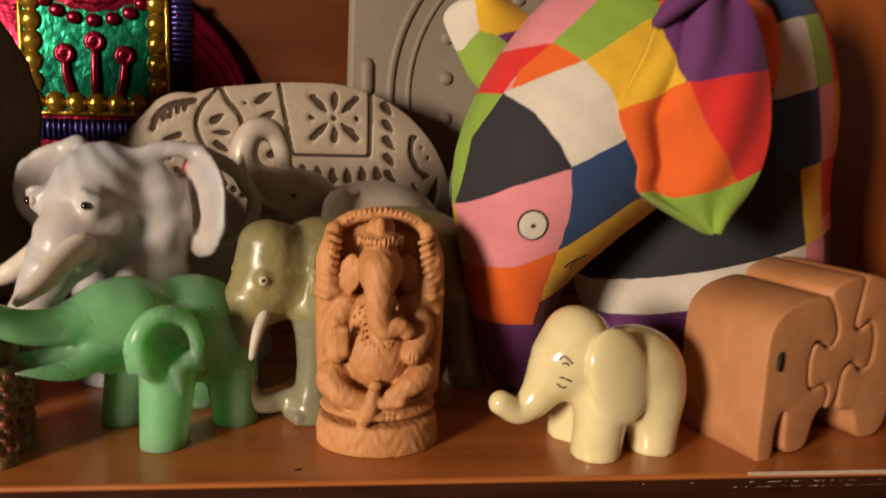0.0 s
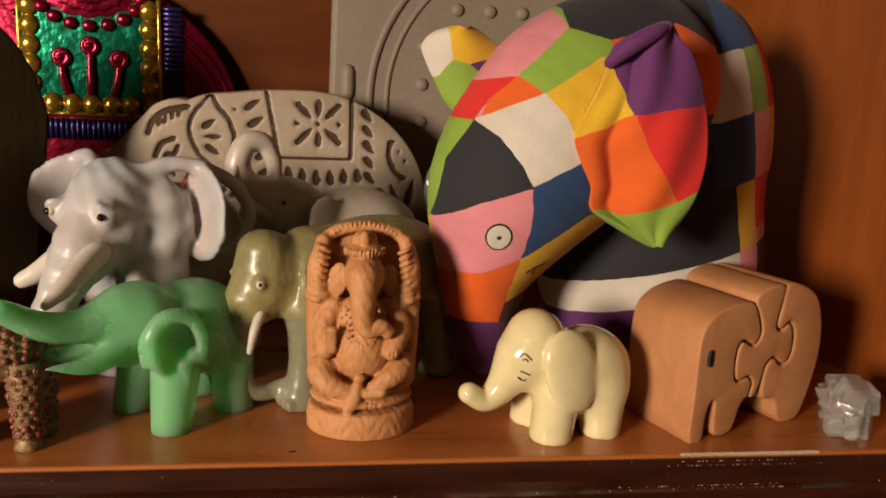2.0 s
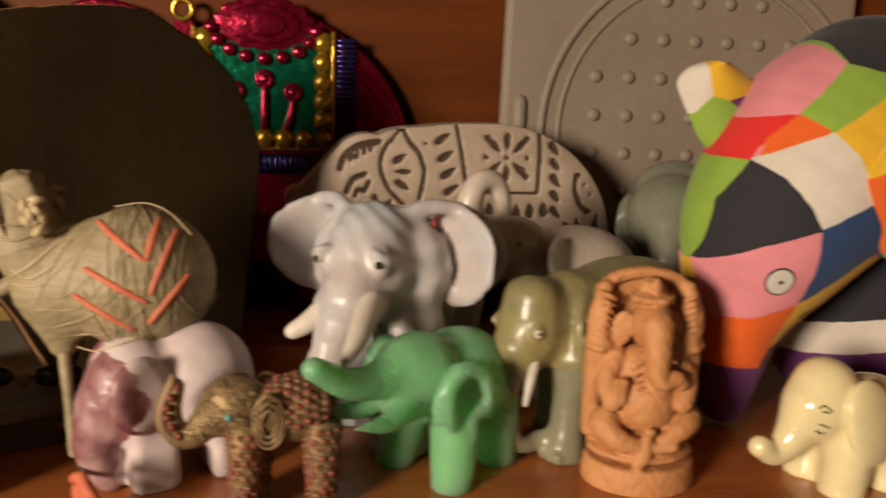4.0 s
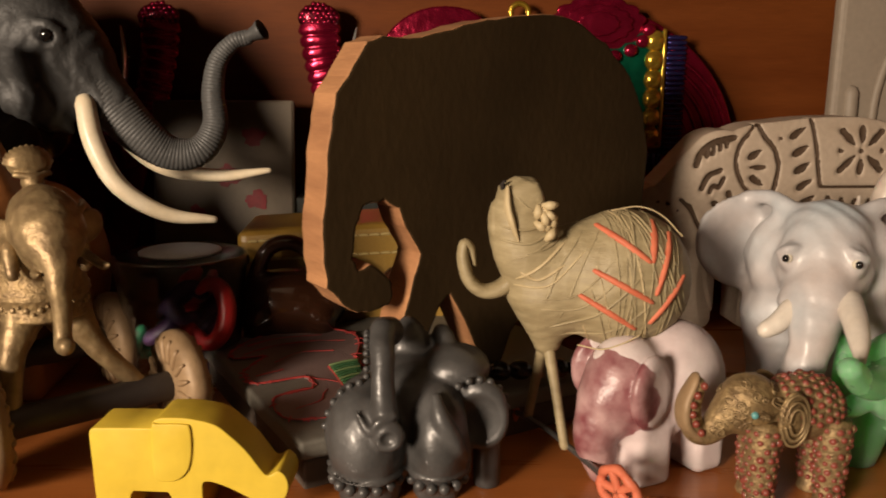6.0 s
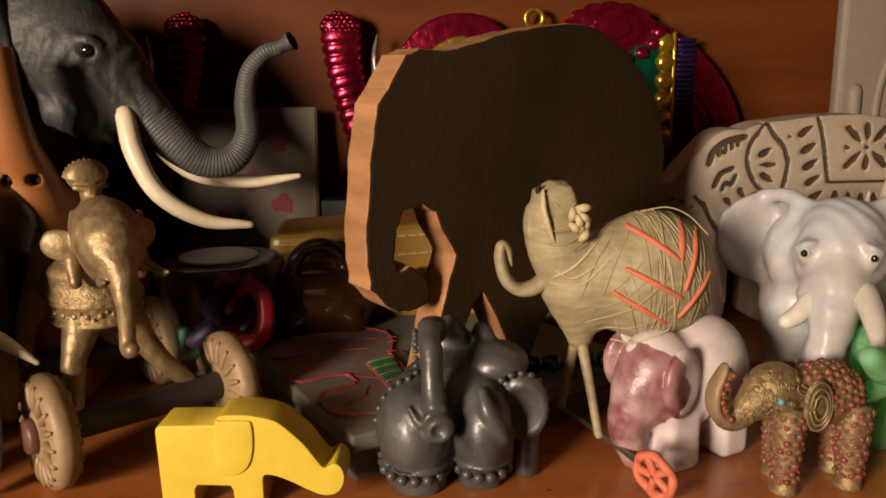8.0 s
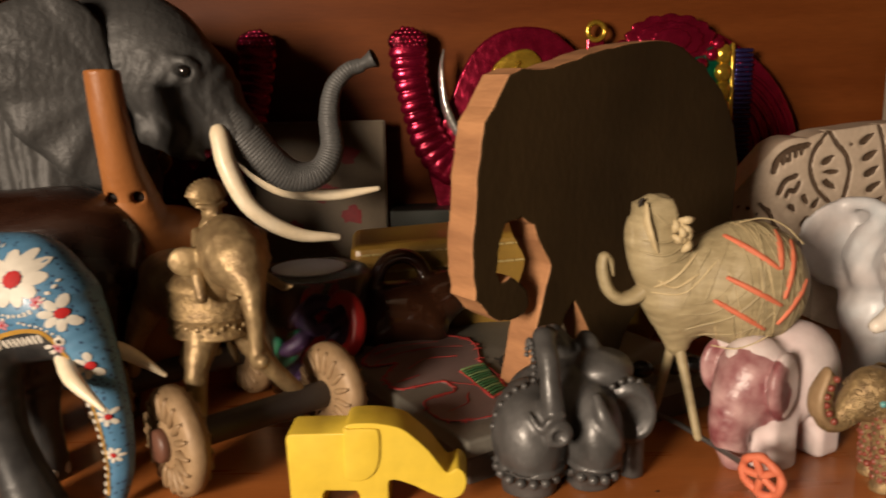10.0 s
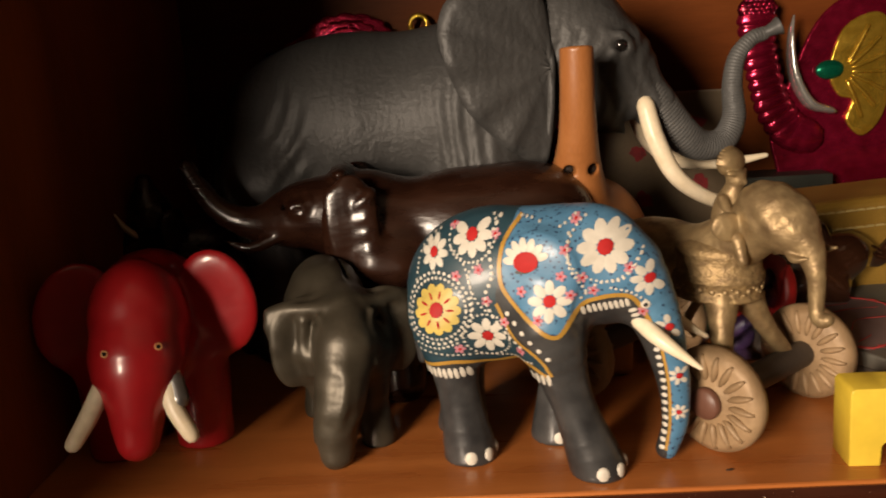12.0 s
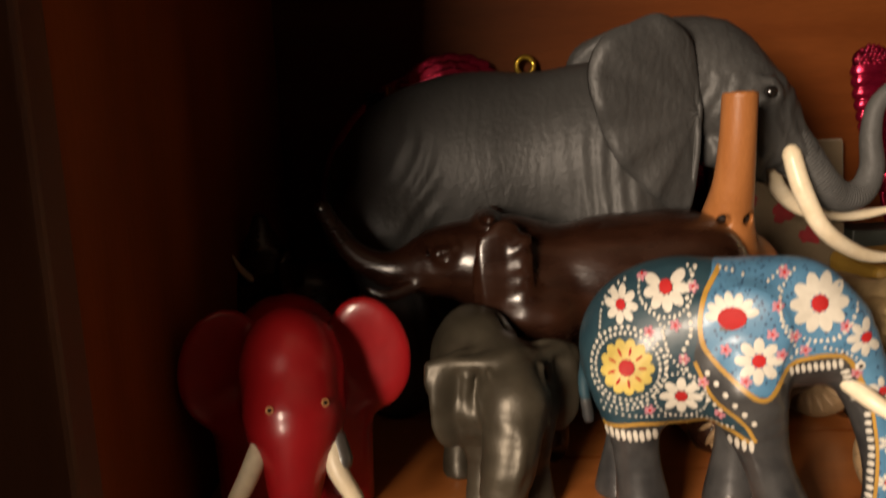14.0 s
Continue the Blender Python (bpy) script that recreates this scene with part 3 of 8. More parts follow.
TIN_RED = tin("crimson_foil", (0.42, 0.012, 0.055), (0.24, 0.006, 0.028))
TIN_DARK = tin("dark_crimson_foil", (0.13, 0.006, 0.02), (0.07, 0.003, 0.01))
TIN_GREEN = tin("green_foil", (0.01, 0.28, 0.15), (0.006, 0.17, 0.09))
TIN_GOLD = tin("gold_foil", (0.72, 0.46, 0.06), (0.52, 0.31, 0.03))
TIN_BLUE = tin("indigo_foil", (0.07, 0.06, 0.24), (0.04, 0.034, 0.15))
TIN_SILVER = tin("silver_foil", (0.72, 0.70, 0.66), (0.55, 0.53, 0.5))


def eye(parent, c, r, out, white=EYE_WHITE, pupil=0.55):
    """A small painted eye: a white with a dark pupil set on it."""
    out = Vector(out).normalized()
    e = part("eye", ball("eye", c, r), white, parent, "small painted eye")
    part("pupil", ball("pupil", Vector(c) + out * r * 0.62, r * pupil), EYE_DARK, e)
    return e


# ---- right end of the shelf ----
def cream_elephant():
    t = thing("elephant_figurine", "small glossy cream ceramic elephant with a smiling face on the shelf", "figurine", pose(0.041, 0.272, 0, 0, 0, 192))
    b = Blob()
    b.ell((-0.012, 0, 0.0265), (0.0225, 0.0185, 0.0200)).ell((0.0125, 0, 0.0370), (0.0150, 0.0150, 0.0175), 0.006).ell((0.0135, 0, 0.0470), (0.0090, 0.0100, 0.0075), 0.005)
    b.tube([(0.020, 0, 0.034), (0.0275, 0, 0.0215), (0.0350, 0, 0.0160), (0.0425, 0, 0.0200)], (0.0105, 0.0070, 0.0050, 0.0047), 0.005)
    b.both("tube", [(0.005, 0.0095, 0.020), (0.007, 0.0100, 0.0020)], (0.0100, 0.0096), 0.006)
    b.both("tube", [(-0.019, 0.0095, 0.020), (-0.0175, 0.0100, 0.0020)], (0.0095, 0.0092), 0.006)
    b.both("ell", (0.0025, 0.0158, 0.0325), (0.0130, 0.0046, 0.0185), 0.0010, rot=(9, 16, 8))
    me = b.mesh("body", 0.0009, [CREAM])
    part("body", me, None, t)
    s = Skin(me, (0.25, 1, 0.1))
    ink = ([], [])
    for ln in ([(-0.0215, 0.0368), (-0.0195, 0.0383), (-0.0165, 0.0358)], [(-0.0203, 0.0356), (-0.0188, 0.0360), (-0.0180, 0.0350)], [(-0.0208, 0.0306), (-0.0188, 0.0300), (-0.0165, 0.0290)], [(-0.0215, 0.0278), (-0.0195, 0.0264), (-0.0180, 0.0268)]):
        s.line(ink, ln, 0.00065, 5, 0.0002)
    part("face_lines", paint_mesh("face_lines", ink), INK, t, "thin black painted eye and smile")


cream_elephant()


def ganesha():
    b = Blob()
    b.ell((0, 0, 0.003), (0.0195, 0.0235, 0.030), 0.002)
    b.box((0, 0, 0.0310), (0.03, 0.04, 0.02), 0.0008, 0.0015, cut=True)
    b.ell((-0.001, 0, 0.0145), (0.0180, 0.0222, 0.0042), 0.0008).ell((-0.002, 0, 0.0190), (0.0165, 0.0208, 0.0036), 0.0008)
    # back board, pillars and toothed arch
    b.box((-0.0125, 0, 0.048), (0.0022, 0.0200, 0.032), 0.002, 0.002).ell((-0.0125, 0, 0.070), (0.0022, 0.0190, 0.0165), 0.002)
    for s in (1, -1):
        b.tube([(-0.006, 0.0195 * s, 0.020), (-0.005, 0.0205 * s, 0.042), (-0.005, 0.0202 * s, 0.058)], (0.0042, 0.0040, 0.0044), 0.002)
        b.tube([(-0.005, 0.0196 * s, 0.058), (-0.004, 0.0198 * s, 0.070), (-0.006, 0.0178 * s, 0.0810)], (0.0048, 0.0044, 0.0030), 0.001)
        for k in range(8):
            z = 0.0590 + 0.0028 * k
            b.tube([(-0.0005, (0.0175 - 0.0004 * k) * s, z - 0.0012), (0.0005, (0.0200 - 0.0003 * k) * s, z + 0.0004), (-0.0030, (0.0238 - 0.0005 * k) * s, z + 0.0012)], (0.0009, 0.0011, 0.0008), 0.0005)
        b.tube([(-0.001, 0.0150 * s, 0.0585), (0.0012, 0.0195 * s, 0.0570), (-0.002, 0.0240 * s, 0.0575)], (0.0014, 0.0018, 0.0012), 0.0008)
    b.tube([(-0.009, 0.0185, 0.0800), (-0.0085, 0.0120, 0.0850), (-0.0085, 0, 0.0872), (-0.0085, -0.0120, 0.0850), (-0.009, -0.0185, 0.0800)], [0.0026] * 5, 0.0015)
    for i in range(27):
        w = math.pi * (0.13 + 0.74 * i / 26)
        b.ell((-0.0080, 0.0222 * math.cos(w), 0.0665 + 0.0222 * math.sin(w)), (0.0030, 0.0006, 0.0013), 0.0003, (math.degrees(w) - 90, 0, 0))
    # seated body
    b.ell((0.002, 0.0005, 0.0355), (0.0125, 0.0128, 0.0145), 0.002).ell((-0.003, 0, 0.048), (0.009, 0.0130, 0.010), 0.004)
    b.tube([(0.000, -0.006, 0.0255), (0.004, -0.0165, 0.0265), (0.0110, -0.0140, 0.0225), (0.0130, -0.0040, 0.0185)], (0.0058, 0.0066, 0.0048, 0.0034), 0.0012)
    b.tube([(0.000, 0.006, 0.0255), (0.004, 0.0165, 0.0285), (0.0105, 0.0140, 0.0270), (0.0125, 0.0060, 0.0215)], (0.0058, 0.0064, 0.0048, 0.0036), 0.0012)
    b.tube([(0.0125, -0.0010, 0.0240), (0.0150, -0.0025, 0.0170), (0.0155, -0.0050, 0.0130)], (0.0022, 0.0030, 0.0026), 0.001)
    b.tube([(0.0140, 0.0020, 0.0195), (0.0150, 0.0090, 0.0205)], (0.0024, 0.0024), 0.0008)
    b.ell((0.0142, -0.0008, 0.0262), (0.0018, 0.0026, 0.0022), 0.0006)
    # raised palm and lowered hand
    b.tube([(-0.001, -0.0125, 0.053), (0.002, -0.0165, 0.044), (0.0080, -0.0155, 0.0365)], (0.0040, 0.0044, 0.0040), 0.0015)
    b.box((0.0105, -0.0135, 0.0420), (0.0018, 0.0030, 0.0060), 0.0012, 0.001, (0, 8, 0))
    for k in range(3):
        b.tube([(0.0128, -0.0149 + 0.0014 * k, 0.0425), (0.0122, -0.0149 + 0.0014 * k, 0.0480)], (0.0003, 0.0003), 0.0003, cut=True)
    b.tube([(-0.001, 0.0125, 0.053), (0.003, 0.0165, 0.046), (0.0090, 0.0145, 0.0410), (0.0120, 0.0125, 0.0370)], (0.0040, 0.0044, 0.0042, 0.0034), 0.0015)
    for k in range(3):
        b.tube([(0.0150, 0.0105 + 0.0015 * k, 0.0340), (0.0145, 0.0105 + 0.0015 * k, 0.0390)], (0.0003, 0.0003), 0.0003, cut=True)
    b.both("tube", [(-0.003, 0.012, 0.054), (-0.003, 0.0175, 0.0555), (-0.002, 0.0180, 0.0610)], (0.004, 0.0040, 0.0030), 0.0015)
    # head, trunk, ears, crown
    b.ell((0.003, 0, 0.0680), (0.0100, 0.0084, 0.0105), 0.002)
    b.tube([(0.0095, 0, 0.0690), (0.0128, 0, 0.0600), (0.0140, 0.0002, 0.0520), (0.0142, 0.0025, 0.0478), (0.0138, 0.0075, 0.0490), (0.0130, 0.0105, 0.0465)], (0.0066, 0.0054, 0.0046, 0.0040, 0.0034, 0.0030), 0.002)
    b.both("ell", (-0.001, 0.0112, 0.0650), (0.0018, 0.0045, 0.0078), 0.001, rot=(10, 0, 18))
    b.both("tube", [(0.0105, 0.0052, 0.0580), (0.0135, 0.0068, 0.0555)], (0.0015, 0.0009), 0.0006)
    b.both("ell", (0.0095, 0.0048, 0.0672), (0.0014, 0.0017, 0.0009), 0.0004, cut=True)
    b.ell((0.000, 0, 0.0785), (0.0088, 0.0084, 0.0036), 0.0008).ell((-0.001, 0, 0.0825), (0.0060, 0.0054, 0.0045), 0.001).ell((0.0045, 0, 0.0838), (0.0018, 0.0022, 0.0040), 0.0006)
    for i in range(15):
        w = -1.35 + 2.7 * i / 14
        b.ell((0.0090 * math.cos(w), 0.0086 * math.sin(w), 0.0788), (0.0006, 0.0005, 0.0022), 0.0002)
    for k, (r, z0) in enumerate(((0.0074, 0.0560), (0.0094, 0.0575))):
        for i in range(15 + 4 * k):
            w = math.pi * i / (14 + 4 * k)
            b.ell((0.0108 + 0.0030 * math.sin(w) - 0.002 * abs(math.cos(w)), r * math.cos(w), z0 - (0.0155 + 0.003 * k) * math.sin(w)), (0.0009, 0.0007, 0.0007), 0.0002)
    # carved marks on the base
    for y0, a in ((0.0060, -40), (0.0060, 0), (0.0060, 40), (-0.0170, 0)):
        d = radians(a)
        b.tube([(0.0192 - 0.0004 * abs(y0), y0 + 0.0024 * math.sin(d), 0.0062 + 0.0024 * math.cos(d)), (0.0192 - 0.0004 * abs(y0), y0 - 0.0024 * math.sin(d), 0.0062 - 0.0024 * math.cos(d))], (0.0003, 0.0003), 0.0002, cut=True)
    for i in range(7):
        b.tube([(0.0165, 0.0030 + 0.0020 * i, 0.0120), (0.0150, 0.0036 + 0.0020 * i, 0.0165)], (0.0004, 0.0003), 0.0003, cut=True)
    knife = lambda P: 0.00016 * np.sin(900 * P[..., 2] + 4 * np.sin(400 * P[..., 1])) * np.sin(520 * P[..., 1] + 3 * np.sin(300 * P[..., 0]))
    solo("wooden_statuette", b.mesh("statuette", 0.00065, [PALE_WOOD], extra=knife), None, "carved pale orange wooden seated elephant-headed deity statuette", "statuette", pose(-0.046, 0.279, 0, 0, 0, -93))


ganesha()


def puzzle_elephant():
    t = thing("puzzle_elephant", "wooden jigsaw puzzle elephant block of interlocking pieces", "wooden puzzle", pose(0.0965, 0.2520, 0, 0, 0, 20) @ Matrix.Diagonal((1.22, 1, 1.04, 1)))
    D = 0.044

    def piece(name, pts, n=4, label=""):
        part(name, slab(name, round_outline(pts, n), D, 0.0021, 3, True), PUZZLE, t, label)
    # head with slotted trunk
    head = [(0.000, 0.000), (0.006, -0.0), (0.0068, 0.010), (0.0085, 0.0165), (0.0108, 0.0165), (0.0112, 0.008), (0.0125, 0.001), (0.0205, 0.0015), (0.0235, 0.011), (0.0255, 0.015),
            (0.0275, 0.0165), (0.0285, 0.0215), (0.0265, 0.0250), (0.0215, 0.0235), (0.0190, 0.0270), (0.0185, 0.0370), (0.0205, 0.0425), (0.0245, 0.0420), (0.0275, 0.0400), (0.0300, 0.0440), (0.0285, 0.0510), (0.0240, 0.0592), (0.0120, 0.0580), (0.0035, 0.0530), (0.0002, 0.0440), (0.0, 0.020)]
    piece("head_piece", head, 3, "head piece with a round eye hole and a slotted trunk")
    mid = [(0.0195, 0.0360), (0.0198, 0.0275), (0.0218, 0.0245), (0.0270, 0.0260), (0.0295, 0.0215), (0.0285, 0.0160), (0.0312, 0.0160), (0.0335, 0.0220), (0.0350, 0.0300), (0.0395, 0.0330), (0.0440, 0.0290), (0.0475, 0.0320), (0.0480, 0.0410), (0.0455, 0.0470),
           (0.0415, 0.0440), (0.0380, 0.0470), (0.0395, 0.0570), (0.0402, 0.0650), (0.0330, 0.0650), (0.0258, 0.0605), (0.0295, 0.0520), (0.0312, 0.0440), (0.0278, 0.0388), (0.0240, 0.0408), (0.0212, 0.0412)]
    piece("middle_piece", mid, 3, "interlocking middle piece")
    rear = [(0.0417, 0.0650), (0.0400, 0.0540), (0.0390, 0.0475), (0.0415, 0.0452), (0.0460, 0.0482), (0.0490, 0.0415), (0.0486, 0.0315), (0.0440, 0.0278), (0.0400, 0.0315), (0.0362, 0.0295), (0.0345, 0.0225), (0.0350, 0.0150), (0.0375, 0.0130), (0.0420, 0.0120), (0.0460, 0.0010), (0.0560, 0.0005), (0.0610, 0.0100), (0.0650, 0.0300), (0.0640, 0.0460), (0.0595, 0.0580), (0.0510, 0.0640)]
    piece("rear_piece", rear, 3, "rear piece with the hind leg")
    bm = bmesh.new()
    bmesh.ops.create_cone(bm, cap_ends=True, segments=20, radius1=0.0030, radius2=0.0030, depth=0.0012, matrix=pose(0.0056, -0.0002, 0.0370, 90, 0, 20) @ Matrix.Diagonal((0.55, 1.25, 1, 1)))
    part("eye_hole", from_bm("eye_hole", bm), HOLE, t, "round dark drilled eye")


puzzle_elephant()


def crystal_elephant():
    """A lumpy figure of clear glass, cut into facets by many flat planes."""
    b = Blob()
    b.box((0.000, 0, 0.0155), (0.0125, 0.0080, 0.0062), 0.0012, 0.001, (8, 10, 4)).box((0.0085, 0.002, 0.0200), (0.0062, 0.0070, 0.0058), 0.0010, 0.001, (-12, 20, 25))
    b.box((0.0010, -0.0085, 0.0150), (0.0085, 0.0045, 0.0050), 0.0010, 0.001, (14, -10, 12))
    for x, y, a in ((0.0075, -0.0050, 12), (0.0055, 0.0065, -20), (-0.0090, -0.0050, 30), (-0.0090, 0.0060, 5)):
        b.box((x, y, 0.0062), (0.0042, 0.0040, 0.0064), 0.0010, 0.001, (6, -5, a))
    b.tube([(0.0130, 0.001, 0.0200), (0.0165, 0.001, 0.0130), (0.0165, 0.001, 0.0055)], (0.0048, 0.0042, 0.0038), 0.001)
    b.both("box", (0.0060, 0.0090, 0.0190), (0.0052, 0.0016, 0.0062), 0.0008, 0.0008, rot=(14, 12, 24))
    rng = random.Random(17)
    for i in range(26):
        w, z = rng.uniform(0, 6.28), rng.uniform(0.004, 0.024)
        c = (0.0010 + 0.0185 * math.cos(w), 0.0150 * math.sin(w), z)
        b.box(c, (0.0048, 0.0046, 0.0040), 0.0004, 0.0004, (rng.uniform(-40, 40), rng.uniform(-40, 40), math.degrees(w)), cut=True) if i % 3 else None
    solo("crystal_elephant", b.mesh("crystal", 0.0007, [CRYSTAL]), None, "small clear cut-glass elephant beside the puzzle", "figurine", pose(0.1775, 0.2640, 0, 0, 0, -118))


crystal_elephant()

# ---- patchwork plush ----
PATCH = {}
for nm, c in (("red", (0.72, 0.026, 0.022)), ("orange", (0.80, 0.13, 0.012)), ("yellow", (0.78, 0.47, 0.025)), ("green", (0.27, 0.43, 0.055)), ("blue", (0.022, 0.062, 0.17)),
              ("purple", (0.14, 0.03, 0.15)), ("pink", (0.76, 0.27, 0.31)), ("white", (0.70, 0.64, 0.55)), ("black", (0.022, 0.022, 0.028)), ("maroon", (0.10, 0.02, 0.02))):
    PATCH[nm] = mat(nm + "_cotton", c, 0.85, second=tuple(v * 0.8 for v in c), scale=60, bump=0.22, bump_scale=1300, sheen=0.08)
PATCH_LIST = list(PATCH)
PATCH_ID = {k: i for i, k in enumerate(PATCH_LIST)}


def lookup(table, row, col):
    tab = np.array([[PATCH_ID[c] for c in r.split()] for r in table])
    return tab[np.clip(row, 0, tab.shape[0] - 1), np.clip(col, 0, tab.shape[1] - 1)]


def inside(x, z, poly):
    """Which points lie within a closed outline."""
    hit = np.zeros(len(x), bool)
    for (x0, z0), (x1, z1) in zip(poly, poly[1:] + poly[:1]):
        if z0 != z1:
            hit ^= ((z0 > z) != (z1 > z)) & (x < (x1 - x0) * (z - z0) / (z1 - z0) + x0)
    return hit


def plush():
    ox, oy = 0.085, 0.372
    t = thing("plush_elephant", "patchwork plush elephant of bright cotton squares with a lowered head", "soft toy", pose(ox, oy, 0))
    w = lambda x, y, z: np.array((x - ox, y - oy, z))
    cloth = list(PATCH.values())
    # body
    b = Blob()
    b.ell(w(0.114, 0.366, 0.100), (0.061, 0.050, 0.102), 0.01, (0, 12, 0)).ell(w(0.124, 0.362, 0.052), (0.055, 0.046, 0.054), 0.02)
    b.tube([w(0.150, 0.345, 0.020), w(0.160, 0.385, 0.03)], (0.018, 0.026), 0.01)

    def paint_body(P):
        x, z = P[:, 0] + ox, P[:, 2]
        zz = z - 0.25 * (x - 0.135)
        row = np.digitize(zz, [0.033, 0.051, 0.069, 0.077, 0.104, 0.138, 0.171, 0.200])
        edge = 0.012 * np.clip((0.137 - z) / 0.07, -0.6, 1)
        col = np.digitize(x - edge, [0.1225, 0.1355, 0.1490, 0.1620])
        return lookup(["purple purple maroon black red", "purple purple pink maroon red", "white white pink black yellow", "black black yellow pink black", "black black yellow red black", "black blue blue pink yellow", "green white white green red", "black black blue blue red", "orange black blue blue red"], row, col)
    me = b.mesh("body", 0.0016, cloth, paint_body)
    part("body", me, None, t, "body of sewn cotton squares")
    # head: from the crown down to the trunk tip
    axis = [w(0.083, 0.346, 0.151), w(0.054, 0.330, 0.133), w(0.0270, 0.322, 0.102), w(0.0155, 0.321, 0.067), w(0.0150, 0.325, 0.040), w(0.0178, 0.332, 0.0155)]
    rad = (0.050, 0.050, 0.0410, 0.0250, 0.0180, 0.0132)
    h = Blob()
    h.tube(axis, rad, 0.004, 6)
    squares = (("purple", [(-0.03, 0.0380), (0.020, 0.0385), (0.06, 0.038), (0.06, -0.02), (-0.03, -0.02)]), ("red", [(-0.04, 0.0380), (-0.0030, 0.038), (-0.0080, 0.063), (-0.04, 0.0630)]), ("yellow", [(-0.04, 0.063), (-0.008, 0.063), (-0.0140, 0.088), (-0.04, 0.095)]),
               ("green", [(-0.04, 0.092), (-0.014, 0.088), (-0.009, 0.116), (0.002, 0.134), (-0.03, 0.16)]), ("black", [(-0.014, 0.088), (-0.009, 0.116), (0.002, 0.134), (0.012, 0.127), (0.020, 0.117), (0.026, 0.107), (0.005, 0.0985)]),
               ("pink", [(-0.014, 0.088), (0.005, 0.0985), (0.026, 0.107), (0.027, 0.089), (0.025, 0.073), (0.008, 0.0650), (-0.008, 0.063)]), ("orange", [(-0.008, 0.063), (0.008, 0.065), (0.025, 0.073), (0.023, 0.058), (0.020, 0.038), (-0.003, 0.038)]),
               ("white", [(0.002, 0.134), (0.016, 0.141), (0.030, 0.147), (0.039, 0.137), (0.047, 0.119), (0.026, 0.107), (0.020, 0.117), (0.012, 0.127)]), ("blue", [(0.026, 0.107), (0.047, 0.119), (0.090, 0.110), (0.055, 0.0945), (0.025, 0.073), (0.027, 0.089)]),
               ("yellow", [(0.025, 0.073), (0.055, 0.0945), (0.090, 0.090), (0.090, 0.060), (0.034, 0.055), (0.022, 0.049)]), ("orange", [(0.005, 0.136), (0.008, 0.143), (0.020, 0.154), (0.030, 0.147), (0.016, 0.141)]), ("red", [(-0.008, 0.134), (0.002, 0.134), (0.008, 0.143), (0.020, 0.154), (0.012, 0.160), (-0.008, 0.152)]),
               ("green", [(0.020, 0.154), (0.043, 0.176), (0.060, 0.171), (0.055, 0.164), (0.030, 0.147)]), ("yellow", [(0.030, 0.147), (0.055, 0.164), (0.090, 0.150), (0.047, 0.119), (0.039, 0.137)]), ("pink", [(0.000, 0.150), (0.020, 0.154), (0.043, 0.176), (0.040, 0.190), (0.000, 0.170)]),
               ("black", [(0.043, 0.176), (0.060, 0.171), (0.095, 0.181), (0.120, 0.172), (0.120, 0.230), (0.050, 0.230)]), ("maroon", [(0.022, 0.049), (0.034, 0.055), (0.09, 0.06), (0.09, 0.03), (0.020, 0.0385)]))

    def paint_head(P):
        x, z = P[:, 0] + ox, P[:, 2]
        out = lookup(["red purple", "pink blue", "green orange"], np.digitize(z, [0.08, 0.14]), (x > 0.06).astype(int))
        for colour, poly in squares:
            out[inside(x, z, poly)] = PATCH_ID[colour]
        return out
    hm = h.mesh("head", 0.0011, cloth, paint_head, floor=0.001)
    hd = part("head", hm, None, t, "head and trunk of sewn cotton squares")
    s = Skin(hm, (0.0, -1, 0.0))
    wh, rim, dot, mouth = ([], []), ([], []), ([], []), ([], [])
    a, z = 0.0134 - ox, 0.0838
    s.dab(rim, a, z, 0.0058, 0.0064, lift=0.0003, n=24)
    s.dab(wh, a, z, 0.0050, 0.0056, lift=0.0006, n=24)
    s.dab(dot, a + 0.0002, z, 0.0010, 0.0010, lift=0.0010, n=12)
    part("eye_rim", paint_mesh("eye_rim", rim), INK, hd)
    part("eye", paint_mesh("eye", wh), WHITE_PAINT, hd, "round printed white eye")
    part("pupil", paint_mesh("pupil", dot), INK, hd)
    s.line(mouth, [(0.0290 - ox, 0.0655), (0.0330 - ox, 0.0685), (0.0385 - ox, 0.0705)], 0.0008)
    s.line(mouth, [(0.0320 - ox, 0.0640), (0.0335 - ox, 0.0690)], 0.0007)
    part("mouth", paint_mesh("mouth", mouth), INK, hd)

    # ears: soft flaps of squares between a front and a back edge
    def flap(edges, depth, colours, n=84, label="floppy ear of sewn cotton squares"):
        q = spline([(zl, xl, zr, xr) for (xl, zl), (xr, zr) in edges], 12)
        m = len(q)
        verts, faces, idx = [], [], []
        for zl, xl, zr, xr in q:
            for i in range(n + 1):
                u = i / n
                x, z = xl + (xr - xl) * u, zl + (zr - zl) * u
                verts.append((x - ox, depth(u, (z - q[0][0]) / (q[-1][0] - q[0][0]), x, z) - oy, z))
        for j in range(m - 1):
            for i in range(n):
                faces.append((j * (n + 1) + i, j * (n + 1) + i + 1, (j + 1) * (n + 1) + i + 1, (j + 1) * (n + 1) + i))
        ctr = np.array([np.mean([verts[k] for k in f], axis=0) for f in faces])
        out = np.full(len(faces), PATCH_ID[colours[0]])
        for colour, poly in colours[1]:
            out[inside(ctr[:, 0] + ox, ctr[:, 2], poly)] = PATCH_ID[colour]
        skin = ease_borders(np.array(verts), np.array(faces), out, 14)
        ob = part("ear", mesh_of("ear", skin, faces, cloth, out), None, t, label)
        sol = ob.modifiers.new("thickness", "SOLIDIFY")
        sol.thickness, sol.offset = 0.0032, 0
